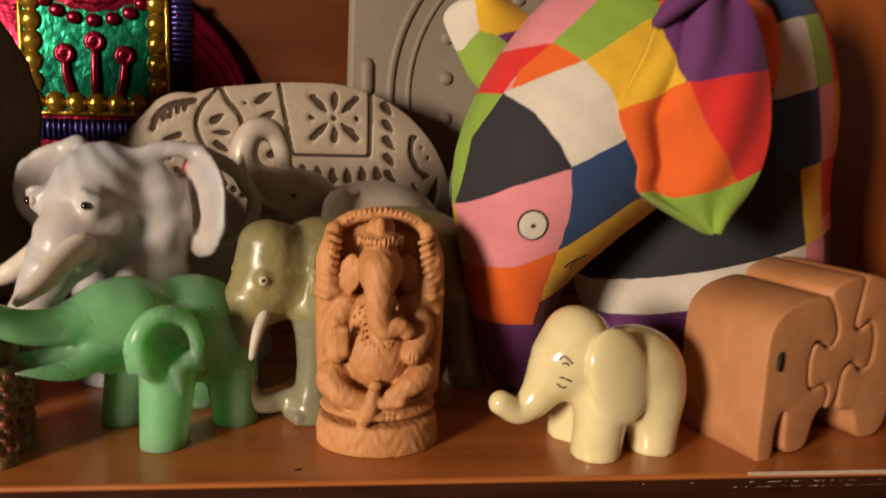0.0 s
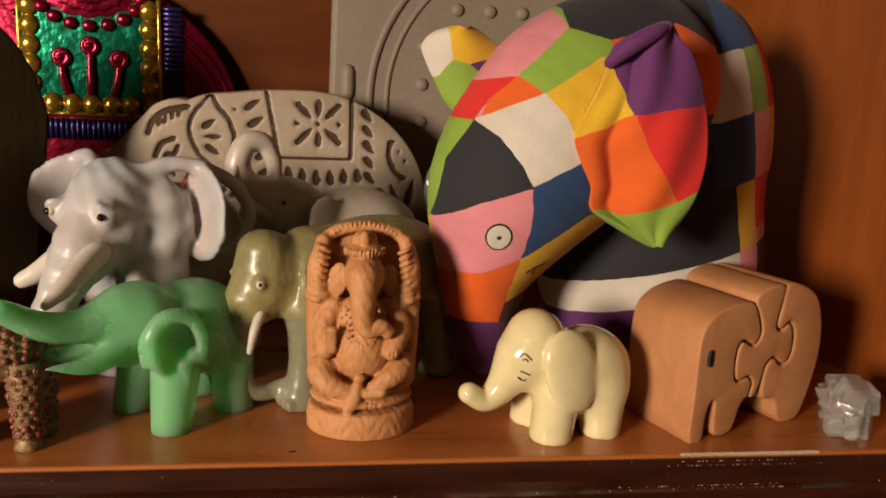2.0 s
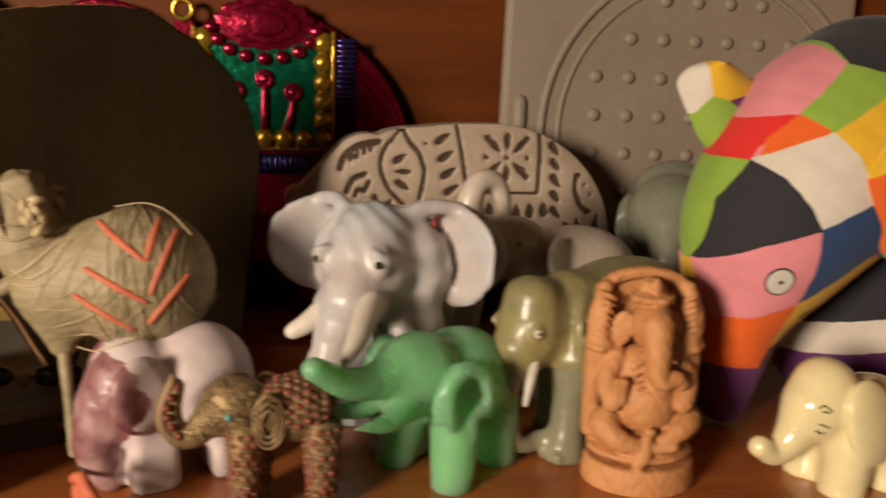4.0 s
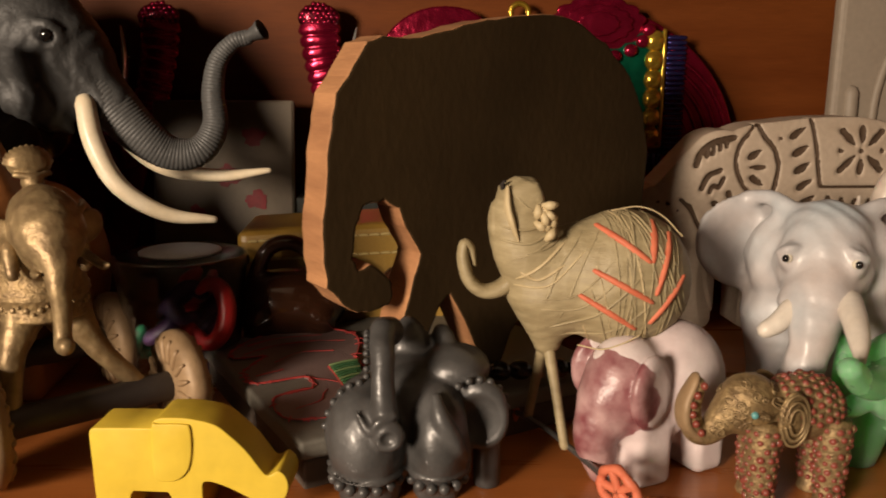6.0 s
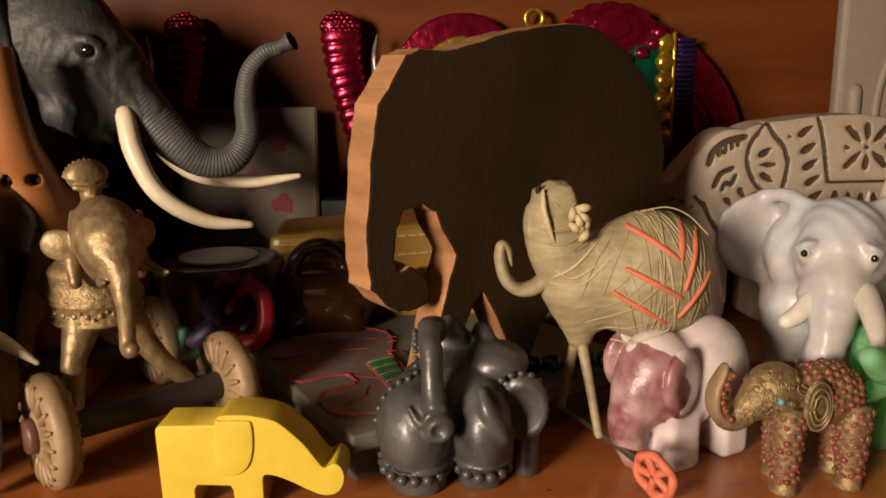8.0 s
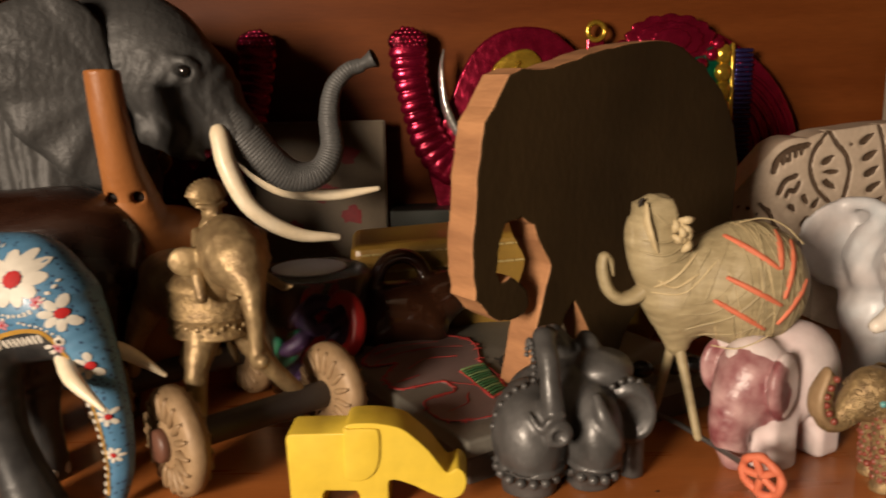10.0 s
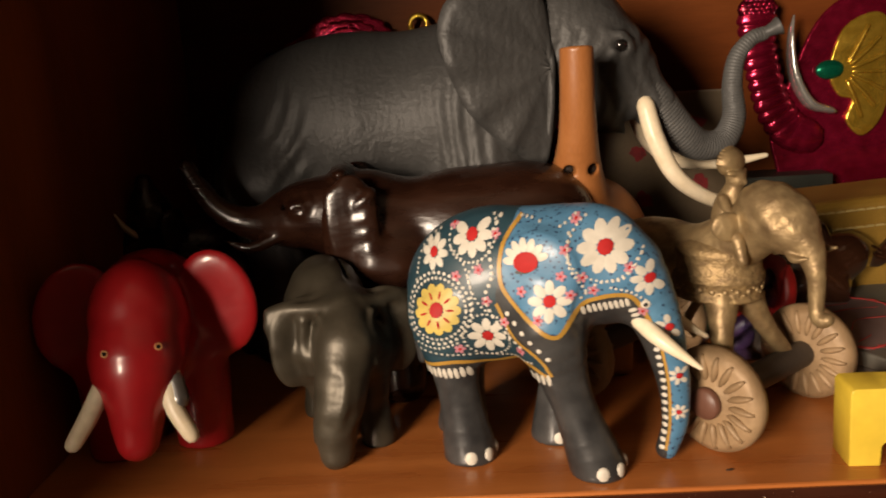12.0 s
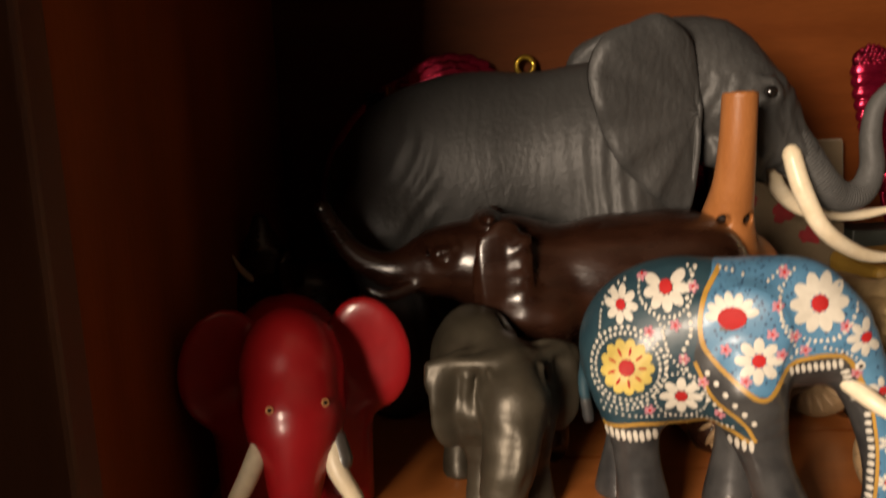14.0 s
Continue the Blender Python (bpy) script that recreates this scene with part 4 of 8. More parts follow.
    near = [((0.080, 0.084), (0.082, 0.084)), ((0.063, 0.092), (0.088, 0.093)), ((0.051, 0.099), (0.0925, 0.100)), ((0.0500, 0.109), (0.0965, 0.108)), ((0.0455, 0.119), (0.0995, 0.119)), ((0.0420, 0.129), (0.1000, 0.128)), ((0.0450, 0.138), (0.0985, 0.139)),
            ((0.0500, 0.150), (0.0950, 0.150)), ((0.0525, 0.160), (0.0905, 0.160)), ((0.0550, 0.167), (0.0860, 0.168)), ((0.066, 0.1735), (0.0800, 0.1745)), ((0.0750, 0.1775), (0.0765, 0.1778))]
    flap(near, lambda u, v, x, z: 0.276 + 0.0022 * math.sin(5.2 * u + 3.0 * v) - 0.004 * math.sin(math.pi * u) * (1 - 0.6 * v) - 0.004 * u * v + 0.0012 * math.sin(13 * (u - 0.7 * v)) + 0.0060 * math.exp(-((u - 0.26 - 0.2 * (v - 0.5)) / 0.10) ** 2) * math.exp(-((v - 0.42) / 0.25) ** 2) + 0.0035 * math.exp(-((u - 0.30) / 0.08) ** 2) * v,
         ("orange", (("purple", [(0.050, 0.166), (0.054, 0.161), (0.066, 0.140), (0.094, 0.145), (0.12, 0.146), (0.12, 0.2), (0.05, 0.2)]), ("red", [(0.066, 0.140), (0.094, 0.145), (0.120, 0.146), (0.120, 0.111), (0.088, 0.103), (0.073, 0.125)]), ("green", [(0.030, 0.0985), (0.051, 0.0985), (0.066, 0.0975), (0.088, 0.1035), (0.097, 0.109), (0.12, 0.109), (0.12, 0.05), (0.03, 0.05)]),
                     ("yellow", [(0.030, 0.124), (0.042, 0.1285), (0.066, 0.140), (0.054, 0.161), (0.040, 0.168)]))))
    fold = sweep("ear_fold", [(0.0535 - ox, 0.2735 - oy, 0.1615), (0.0600 - ox, 0.2695 - oy, 0.1680), (0.0690 - ox, 0.2690 - oy, 0.1735), (0.0765 - ox, 0.2720 - oy, 0.1770)], (0.0034, 0.0046, 0.0042, 0.0018), 14, 6, 0.8)
    part("ear_fold", fold, PATCH["purple"], t, "rolled purple top edge of the ear")
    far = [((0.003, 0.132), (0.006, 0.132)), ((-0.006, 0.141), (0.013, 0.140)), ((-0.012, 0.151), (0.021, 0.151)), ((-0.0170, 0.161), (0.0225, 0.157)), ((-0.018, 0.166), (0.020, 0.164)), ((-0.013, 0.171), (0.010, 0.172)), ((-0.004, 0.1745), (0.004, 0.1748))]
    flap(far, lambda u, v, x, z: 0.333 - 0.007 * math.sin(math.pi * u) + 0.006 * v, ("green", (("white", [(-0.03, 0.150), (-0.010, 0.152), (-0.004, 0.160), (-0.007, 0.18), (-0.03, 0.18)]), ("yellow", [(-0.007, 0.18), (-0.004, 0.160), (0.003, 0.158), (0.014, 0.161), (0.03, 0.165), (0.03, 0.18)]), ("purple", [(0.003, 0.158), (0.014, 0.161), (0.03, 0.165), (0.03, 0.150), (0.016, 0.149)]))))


plush()


# ---- middle right: behind and beside the statuette ----
def olive_elephant():
    t = thing("elephant_figurine", "olive-brown glazed elephant with white tusks behind the wooden statuette", "figurine", pose(-0.044, 0.330, 0, 0, 0, 211))
    b = Blob()
    b.ell((-0.006, 0, 0.060), (0.046, 0.024, 0.024)).ell((0.032, 0, 0.062), (0.018, 0.018, 0.019), 0.010)
    b.ell((0.052, 0, 0.0600), (0.0150, 0.0150, 0.0195), 0.006).ell((0.0540, 0, 0.0740), (0.0095, 0.0110, 0.0070), 0.006).ell((0.0580, 0, 0.0500), (0.0100, 0.0110, 0.0100), 0.005)
    b.tube([(0.061, 0, 0.050), (0.0655, 0, 0.036), (0.0650, 0, 0.021), (0.0620, 0.001, 0.0105), (0.0550, 0.003, 0.0065), (0.0480, 0.004, 0.0080)], (0.0100, 0.0064, 0.0052, 0.0046, 0.0040, 0.0034), 0.005)
    for x, y, f in ((0.036, 0.0120, 0.004), (0.022, -0.013, -0.003), (-0.036, 0.0115, -0.006), (-0.026, -0.012, 0.002)):
        b.tube([(x, y, 0.045), (x + f * 0.5, y, 0.022), (x + f, y, 0.001)], (0.0120, 0.0078, 0.0095), 0.006)
        for k in (-1, 0, 1):
            b.ell((x + f + 0.0080, y + 0.0042 * k, 0.0030), (0.0026, 0.0026, 0.0030), 0.001)
    b.both("ell", (0.0350, 0.0170, 0.0570), (0.0110, 0.0030, 0.0170), 0.003, rot=(8, 0, 16))
    for k in range(5):
        b.both("tube", [(0.0440 - 0.0040 * k, 0.0205, 0.0690 - 0.001 * k), (0.0430 - 0.0040 * k, 0.0215, 0.0560), (0.0420 - 0.0030 * k, 0.0200, 0.0440 + 0.001 * k)], (0.0006, 0.0009, 0.0006), 0.0012)
    b.both("ell", (0.0605, 0.0118, 0.0610), (0.0030, 0.0024, 0.0034), 0.002)
    b.tube([(-0.050, 0, 0.064), (-0.056, 0, 0.045), (-0.055, 0, 0.030)], (0.003, 0.0022, 0.0022), 0.002)
    skin = lambda P: 0.00016 * np.sin(420 * P[..., 2] + 5 * np.sin(120 * P[..., 0])) * np.sin(300 * P[..., 0] + 3 * np.sin(150 * P[..., 2]))
    me = b.mesh("body", 0.0011, [OLIVE, OLIVE_GREY], lambda P: (P[:, 2] < 0.043).astype(int), extra=skin)
    part("body", me, None, t)
    for s in (1, -1):
        part("tusk", sweep("tusk", [(0.0600, 0.0105 * s, 0.0470), (0.0640, 0.0125 * s, 0.0400), (0.0665, 0.0130 * s, 0.0310)], (0.0023, 0.0021, 0.0013), 10, 4), WHITE_PAINT, t, "short white tusk")
        eye(t, (0.0612, 0.0128 * s, 0.0605), 0.0021, (0.6, s, 0.2), pupil=0.5)


olive_elephant()


def celadon_elephant():
    b = Blob()
    b.ell((0.000, 0, 0.060), (0.036, 0.031, 0.034)).ell((0.030, 0, 0.087), (0.026, 0.027, 0.026), 0.004).ell((0.004, 0, 0.098), (0.022, 0.026, 0.022), 0.004)
    b.both("ell", (0.022, 0.026, 0.080), (0.014, 0.005, 0.019), 0.002, rot=(0, 0, 20))
    b.tube([(0.048, 0, 0.080), (0.060, 0, 0.060), (0.060, 0, 0.035)], (0.013, 0.009, 0.007), 0.006)
    for x, y in ((0.020, 0.015), (0.020, -0.015), (-0.020, 0.015), (-0.020, -0.015)):
        b.tube([(x, y, 0.04), (x, y, 0.008)], (0.013, 0.012), 0.005)
    solo("elephant_figurine", b.mesh("celadon", 0.0018, [GG]), None, "plump polished grey-green stone elephant behind the plush toy", "figurine", pose(0.043, 0.470, 0, 0, 0, -115))


celadon_elephant()


def raised_trunk_elephant():
    t = thing("elephant_figurine", "pale beige ceramic elephant with its trunk curled up", "figurine", pose(-0.050, 0.385, 0, 0, 0, 197))
    b = Blob()
    b.ell((-0.004, 0, 0.066), (0.036, 0.026, 0.024)).ell((0.034, 0, 0.080), (0.019, 0.017, 0.016), 0.006)
    b.tube([(0.042, 0, 0.084), (0.054, 0, 0.090), (0.060, 0, 0.101), (0.056, 0, 0.113), (0.047, 0, 0.114), (0.042, 0.0, 0.106), (0.041, 0, 0.099)], (0.0125, 0.0085, 0.0068, 0.0058, 0.0052, 0.0046, 0.004), 0.004)
    b.both("ell", (0.018, 0.022, 0.075), (0.014, 0.0026, 0.014), 0.002, rot=(12, 0, 30))
    for x, y in ((0.016, 0.013), (0.016, -0.013), (-0.026, 0.013), (-0.026, -0.013)):
        b.tube([(x, y, 0.05), (x, y, 0.008)], (0.012, 0.0095), 0.005)
    b.both("ell", (0.0395, 0.0150, 0.0850), (0.003, 0.0012, 0.003), 0.001)
    b.ell((0.050, 0, 0.074), (0.010, 0.008, 0.005), 0.004, (0, -25, 0))
    part("body", b.mesh("body", 0.0014, [PALE_CERAMIC]), None, t)
    for s in (1, -1):
        part("tusk", sweep("tusk", [(0.046, 0.011 * s, 0.078), (0.056, 0.014 * s, 0.084), (0.062, 0.014 * s, 0.095), (0.063, 0.013 * s, 0.103)], (0.0026, 0.0025, 0.002, 0.0008), 10, 4), PALE_CERAMIC, t)
        part("eye", ball("eye", (0.0400, 0.0160 * s, 0.0850), 0.0011), EYE_DARK, t, "tiny dark eye")


raised_trunk_elephant()


WHITE_GLAZE = mat("white_glaze", (0.74, 0.68, 0.60), 0.4, second=(0.66, 0.58, 0.48), scale=60, bump=0.1)


def porcelain_elephant():
    t = thing("elephant_figurine", "grey and pink porcelain elephant with wide ears and ivory tusks", "figurine", pose(-0.147, 0.345, 0, 0, 0, 244))
    b = Blob()
    b.ell((-0.020, 0, 0.063), (0.044, 0.030, 0.030)).ell((0.030, 0.001, 0.082), (0.0205, 0.0195, 0.023), 0.008).ell((0.024, 0.001, 0.0975), (0.016, 0.0165, 0.0120), 0.006)
    b.ell((0.043, 0.000, 0.0690), (0.0120, 0.0120, 0.0130), 0.006)
    b.tube([(0.046, 0.0005, 0.072), (0.058, -0.0010, 0.055), (0.063, -0.005, 0.040), (0.066, -0.011, 0.027), (0.068, -0.016, 0.020)], (0.0125, 0.0090, 0.0076, 0.0065, 0.0058), 0.005)
    for s in (1, -1):
        b.ell((0.006, 0.0340 * s, 0.0850), (0.0046, 0.0250, 0.0225), 0.005, (14 * s, 0, -33 * s))
        b.tube([(0.022, 0.010 * s, 0.1010), (0.012, 0.024 * s, 0.1075), (-0.002, 0.042 * s, 0.1005), (-0.008, 0.051 * s, 0.0850), (-0.004, 0.0455 * s, 0.0700), (0.006, 0.033 * s, 0.0650)], (0.0038, 0.0034, 0.0030, 0.0025, 0.0022, 0.0018), 0.004)
        b.ell((0.0130, 0.0385 * s, 0.0865), (0.0030, 0.0160, 0.0150), 0.004, (14 * s, 0, -33 * s), cut=True)
        b.ell((0.0140, 0.0190 * s, 0.0800), (0.0110, 0.0130, 0.0200), 0.008, (0, 0, -30 * s))
        b.ell((0.0460, 0.0105 * s, 0.0675), (0.0065, 0.0052, 0.0058), 0.003)
        b.ell((0.0440, 0.0132 * s, 0.0868), (0.0048, 0.0040, 0.0056), 0.004)
        b.tube([(0.0470, 0.0098 * s, 0.0923), (0.0485, 0.0135 * s, 0.0910), (0.0455, 0.0168 * s, 0.0888)], (0.0010, 0.0014, 0.0010), 0.002)
    for x, y, f in ((0.020, 0.017, 0.008), (0.006, -0.017, -0.002), (-0.048, 0.016, -0.004), (-0.042, -0.016, 0.004)):
        b.tube([(x, y, 0.051), (x + f, y, 0.024), (x + f, y, 0.002)], (0.0165, 0.0115, 0.0135), 0.007)
        for k in (-1, 0, 1):
            b.ell((x + f + 0.0105, y + 0.0055 * k, 0.004), (0.0035, 0.0032, 0.004), 0.001)

    def wrinkles(P):
        x, y, z = P[..., 0], P[..., 1], P[..., 2]
        bark = np.sin(330 * z + 7 * np.sin(95 * x) + 6 * np.sin(110 * y))
        return 0.00024 * bark * (x > 0.015) + 0.00022 * np.sin(640 * z + 3 * np.sin(60 * y)) * (x > 0.050) + 0.00018 * np.sin(300 * x + 5 * np.sin(80 * z))
    me = b.mesh("body", 0.0012, [PORCELAIN], extra=wrinkles)
    part("body", me, None, t)
    sk = Skin(me, (1, 0, 0))
    part("tusk", sweep("tusk", [(0.0490, 0.0112, 0.0715), (0.0610, 0.0135, 0.0680), (0.0730, 0.0155, 0.0630), (0.0845, 0.0162, 0.0580)], (0.0056, 0.0050, 0.0042, 0.0020), 14, 5), WHITE_GLAZE, t, "smooth ivory tusk")
    part("tusk", sweep("tusk", [(0.0510, -0.0090, 0.0675), (0.0570, -0.0140, 0.0615), (0.0605, -0.0185, 0.0585)], (0.0046, 0.0043, 0.0036), 14, 5), WHITE_GLAZE, t, "short blunt ivory tusk")
    for s in (1, -1):
        eye(t, tuple(sk.at(0.0130 * s, 0.0872, -0.0006)), 0.0021, (1, 0.7 * s, 0), pupil=0.8)


porcelain_elephant()


def stone_elephant():
    """A flat elephant of soapstone, its cloth cut in with petals, lines and dots."""
    t_x, t_y = -0.165, 0.462
    h = 0.00085
    lo = np.array((-0.042, -0.004, -0.003))
    n = np.ceil(np.array((0.216, 0.040, 0.146)) / h).astype(int)
    ax = [lo[i] + h * np.arange(n[i]) for i in range(3)]
    X, Y, Z = np.meshgrid(*ax, indexing="ij")
    # side view: back, head, legs
    back = np.sqrt(((X - 0.090) / 0.080) ** 2 + ((Z - 0.064) / 0.0745) ** 2)
    d = (back - 1) * 0.07
    head = ((np.abs((X - 0.046) / 0.052) ** 2.6 + np.abs((Z - 0.072) / 0.063) ** 2.6) ** (1 / 2.6) - 1) * 0.05

    def lobe(a, ra, b, rb):
        v = (b[0] - a[0], b[1] - a[1])
        t = np.clip(((X - a[0]) * v[0] + (Z - a[1]) * v[1]) / (v[0] ** 2 + v[1] ** 2), 0, 1)
        return np.hypot(X - a[0] - t * v[0], Z - a[1] - t * v[1]) - ra - t * (rb - ra)
    head = np.minimum(head, np.minimum(lobe((-0.016, 0.084), 0.0185, (0.012, 0.106), 0.0245), lobe((-0.016, 0.084), 0.0175, (0.014, 0.062), 0.0180)))
    head = np.minimum(head, lobe((-0.030, 0.0895), 0.0075, (-0.012, 0.086), 0.0150))
    kk = 0.012
    tt = np.clip(0.5 + 0.5 * (d - head) / kk, 0, 1)
    d = d * (1 - tt) + head * tt - kk * tt * (1 - tt)
    trunk = np.hypot(X - (0.006 - 0.006 * np.sin(Z * 40)), np.maximum(0, Z - 0.085) + np.maximum(0, 0.016 - Z)) - 0.0095
    d = np.minimum(d, trunk)
    belly = (np.sqrt(((X - 0.092) / 0.030) ** 2 + ((Z - 0.004) / 0.036) ** 2) - 1) * 0.03
    gap = np.maximum(np.abs(X - 0.021) - 0.008, Z - 0.040)
    d = np.maximum(d, -belly)
    d = np.maximum(d, -gap)
    d = np.maximum(d, -Z)
    thick = np.abs(Y - 0.016) - (0.0165 - 0.004 * np.clip((d + 0.016) / 0.016, 0, 1) ** 2)
    val = np.maximum(d, thick)
    # cut lines, a 2D pattern on the front
    x2, z2 = np.meshgrid(ax[0], ax[2], indexing="ij")
    pat = np.full(x2.shape, 9.0)

    def seg(a, b, wd):
        nonlocal pat
        a, b = np.array(a), np.array(b)
        v = b - a
        t = np.clip(((x2 - a[0]) * v[0] + (z2 - a[1]) * v[1]) / (v @ v), 0, 1)
        pat = np.minimum(pat, np.hypot(x2 - a[0] - t * v[0], z2 - a[1] - t * v[1]) - wd)

    def petal(cx, cz, ln, wd, ang):
        nonlocal pat
        c, s = math.cos(radians(ang)), math.sin(radians(ang))
        u, v = (x2 - cx) * c + (z2 - cz) * s, -(x2 - cx) * s + (z2 - cz) * c
        w = wd * (1 - 0.45 * u / ln)
        pat = np.minimum(pat, (np.sqrt((u / (1.06 * ln)) ** 2 + (v / (1.15 * w)) ** 2) - 1) * wd)

    def path(pts, wd):
        q = spline(pts, 6)
        for a, b in zip(q[:-1], q[1:]):
            seg(a, b, wd * 1.2)
    x0, x1, z0 = 0.0731, 0.1185, 0.0960
    seg((0.0655, 0.1362), (0.0731, z0), 0.0009), seg((x1, 0.133), (x1, z0), 0.0009), seg((x0, z0), (x1, z0), 0.0009)
    cx, cz = 0.0975, 0.1180
    for k in range(8):
        a = 45 * k
        petal(cx + 0.0110 * math.cos(radians(a)), cz + 0.0095 * math.sin(radians(a)), 0.0050, 0.0016, a + 180) if k % 4 else None
        if k % 2:
            petal(cx + 0.0165 * math.cos(radians(a)), cz + 0.0150 * math.sin(radians(a)), 0.0036, 0.0014, a + 180)
    for dx in (-0.0135, 0, 0.0135):
        petal(cx + dx, cz, 0.0015, 0.0015, 0)
    for i in range(5):
        petal(0.0565 + 0.0022 * i, 0.1285 - 0.0103 * i, 0.0056, 0.0018, 34)
        petal(0.1285 + 0.0006 * i, 0.124 - 0.0100 * i, 0.0048, 0.0018, -50)
    for i in range(6):
        petal(0.0790 + 0.0088 * i, 0.0835 + 0.001 * abs(i - 2.5), 0.0048, 0.0019, 92)
    path([(0.0321, 0.1342), (0.0366, 0.1255), (0.0428, 0.1185), (0.0445, 0.1130), (0.0460, 0.1079), (0.0441, 0.0955), (0.0432, 0.0915)], 0.0009)
    path([(0.0300, 0.1320), (0.0215, 0.1221), (0.0189, 0.1107), (0.0236, 0.0983), (0.0328, 0.0884)], 0.0008)
    petal(0.0302, 0.1159, 0.0048, 0.0017, 35), petal(0.0319, 0.1080, 0.0048, 0.0014, 180), petal(0.0323, 0.0997, 0.0048, 0.0016, -35)
    path([(-0.0055, 0.1091), (-0.0025, 0.1170), (0.0043, 0.1225), (0.0110, 0.1246), (0.0176, 0.1256)], 0.0014)
    for i in range(4):
        petal(0.0010 + 0.0040 * i, 0.1165 + 0.0022 * i, 0.0034, 0.0010, 75)
    path([(-0.0013, 0.0950), (0.0023, 0.1029), (0.0093, 0.1060)], 0.0013), path([(0.0037, 0.0926), (0.0058, 0.0972), (0.0092, 0.0958), (0.0124, 0.1020)], 0.0010)
    petal(0.0083, 0.0851, 0.0032, 0.0014, -50), petal(0.0165, 0.0904, 0.0036, 0.0014, -60), petal(0.0240, 0.0880, 0.0038, 0.0014, 55), petal(0.0173, 0.0760, 0.0040, 0.0013, 65)
    path([(-0.0139, 0.0889), (-0.0070, 0.0825), (-0.0028, 0.0745), (0.0046, 0.0635)], 0.0010)
    for p in ((0.0047, 0.0569), (0.0127, 0.0593), (-0.0274, 0.0873), (-0.0219, 0.0863), (-0.0152, 0.0821), (0.0461, 0.1254)):
        petal(*p, 0.0010, 0.0010, 0)
    path([(0.1440, 0.108), (0.1435, 0.098), (0.1480, 0.088), (0.1545, 0.0845)], 0.0011)
    for p in ((0.1465, 0.108), (0.1505, 0.1015), (0.1545, 0.0955), (0.1520, 0.0830), (0.0680, 0.0770), (0.1330, 0.0720)):
        petal(*p, 0.0010, 0.0010, 0)
    petal(0.1480, 0.0720, 0.0085, 0.0016, 110), petal(0.1580, 0.0740, 0.0090, 0.0020, 75), petal(0.1390, 0.0760, 0.0035, 0.0008, -35)
    for i in range(7):
        petal(0.0340 + 0.0050 * i, 0.0790 - 0.0035 * (i % 3), 0.0020, 0.0012, 80 + 10 * i)
        petal(0.0200 + 0.0045 * i, 0.0600 + 0.005 * (i % 2), 0.0018, 0.0011, 90)
    depth = np.clip(-pat / 0.0006, -1, 1) * 0.5 + 0.5
    front = np.clip((0.016 - Y) / 0.004, 0, 1)
    val = val + depth[:, None, :] * 0.0016 * front

    def paint(P):
        i = np.clip(((P[:, 0] - lo[0]) / h).astype(int), 0, n[0] - 1)
        k = np.clip(((P[:, 2] - lo[2]) / h).astype(int), 0, n[2] - 1)
        return ((pat[i, k] < 0.00015) & (P[:, 1] < 0.012)).astype(int)
    me = net_mesh("stone", val, lo, h, [STONE, GROOVE], paint)
    solo("stone_elephant", me, None, "pale carved soapstone elephant with dark incised petals and saddle cloth", "figurine", pose(t_x, t_y, 0, 0, 0, 4))


stone_elephant()


def plaque():
    t = thing("ceramic_plaque", "large pale bisque plaque with a raised ring and round studs", "plaque", pose(0.065, 0.521, 0, -2.0, 0, 0))
    o = []
    for cx, cz, a0 in ((0.110, 0.018, -90), (0.110, 0.262, 0), (-0.106, 0.262, 90), (-0.110, 0.018, 180)):
        for i in range(6):
            w = radians(a0 + 90 * i / 5)
            o.append((cx + 0.018 * math.cos(w), cz + 0.018 * math.sin(w)))
    part("plate", slab("plate", o, 0.012, 0.004, 3), PLAQUE, t)
    for r, tr, d in ((0.118, 0.0030, 0.0), (0.106, 0.0020, 0.0)):
        bm = bmesh.new()
        ring = []
        for i in range(72):
            w = 2 * math.pi * i / 72
            ring.append([bm.verts.new(((r + tr * math.cos(2 * math.pi * k / 8)) * math.cos(w) + 0.020, tr * 0.8 * math.sin(2 * math.pi * k / 8), (r + tr * math.cos(2 * math.pi * k / 8)) * math.sin(w) + 0.133)) for k in range(8)])
        for i in range(72):
            for k in range(8):
                bm.faces.new((ring[i][k], ring[i][(k + 1) % 8], ring[(i + 1) % 72][(k + 1) % 8], ring[(i + 1) % 72][k]))
        part("ring", from_bm("ring", bm, True), PLAQUE, t, "raised ring")
    dome = ball("stud", (0, 0, 0), 0.0046, (1, 0.55, 1), 7)
    for j in range(7):
        for i in range(8):
            x, z = -0.0610 + 0.0233 * i, 0.0665 + 0.0262 * j
            if math.hypot(x - 0.020, z - 0.133) < 0.098:
                part("stud", dome, PLAQUE, t, at=pose(x, -0.0004, z))
    part("boss", sweep("boss", [(-0.113, 0.001, 0.136), (-0.113, 0.001, 0.152)], (0.005, 0.005), 12, 3), PLAQUE, t, "small raised bar")


plaque()


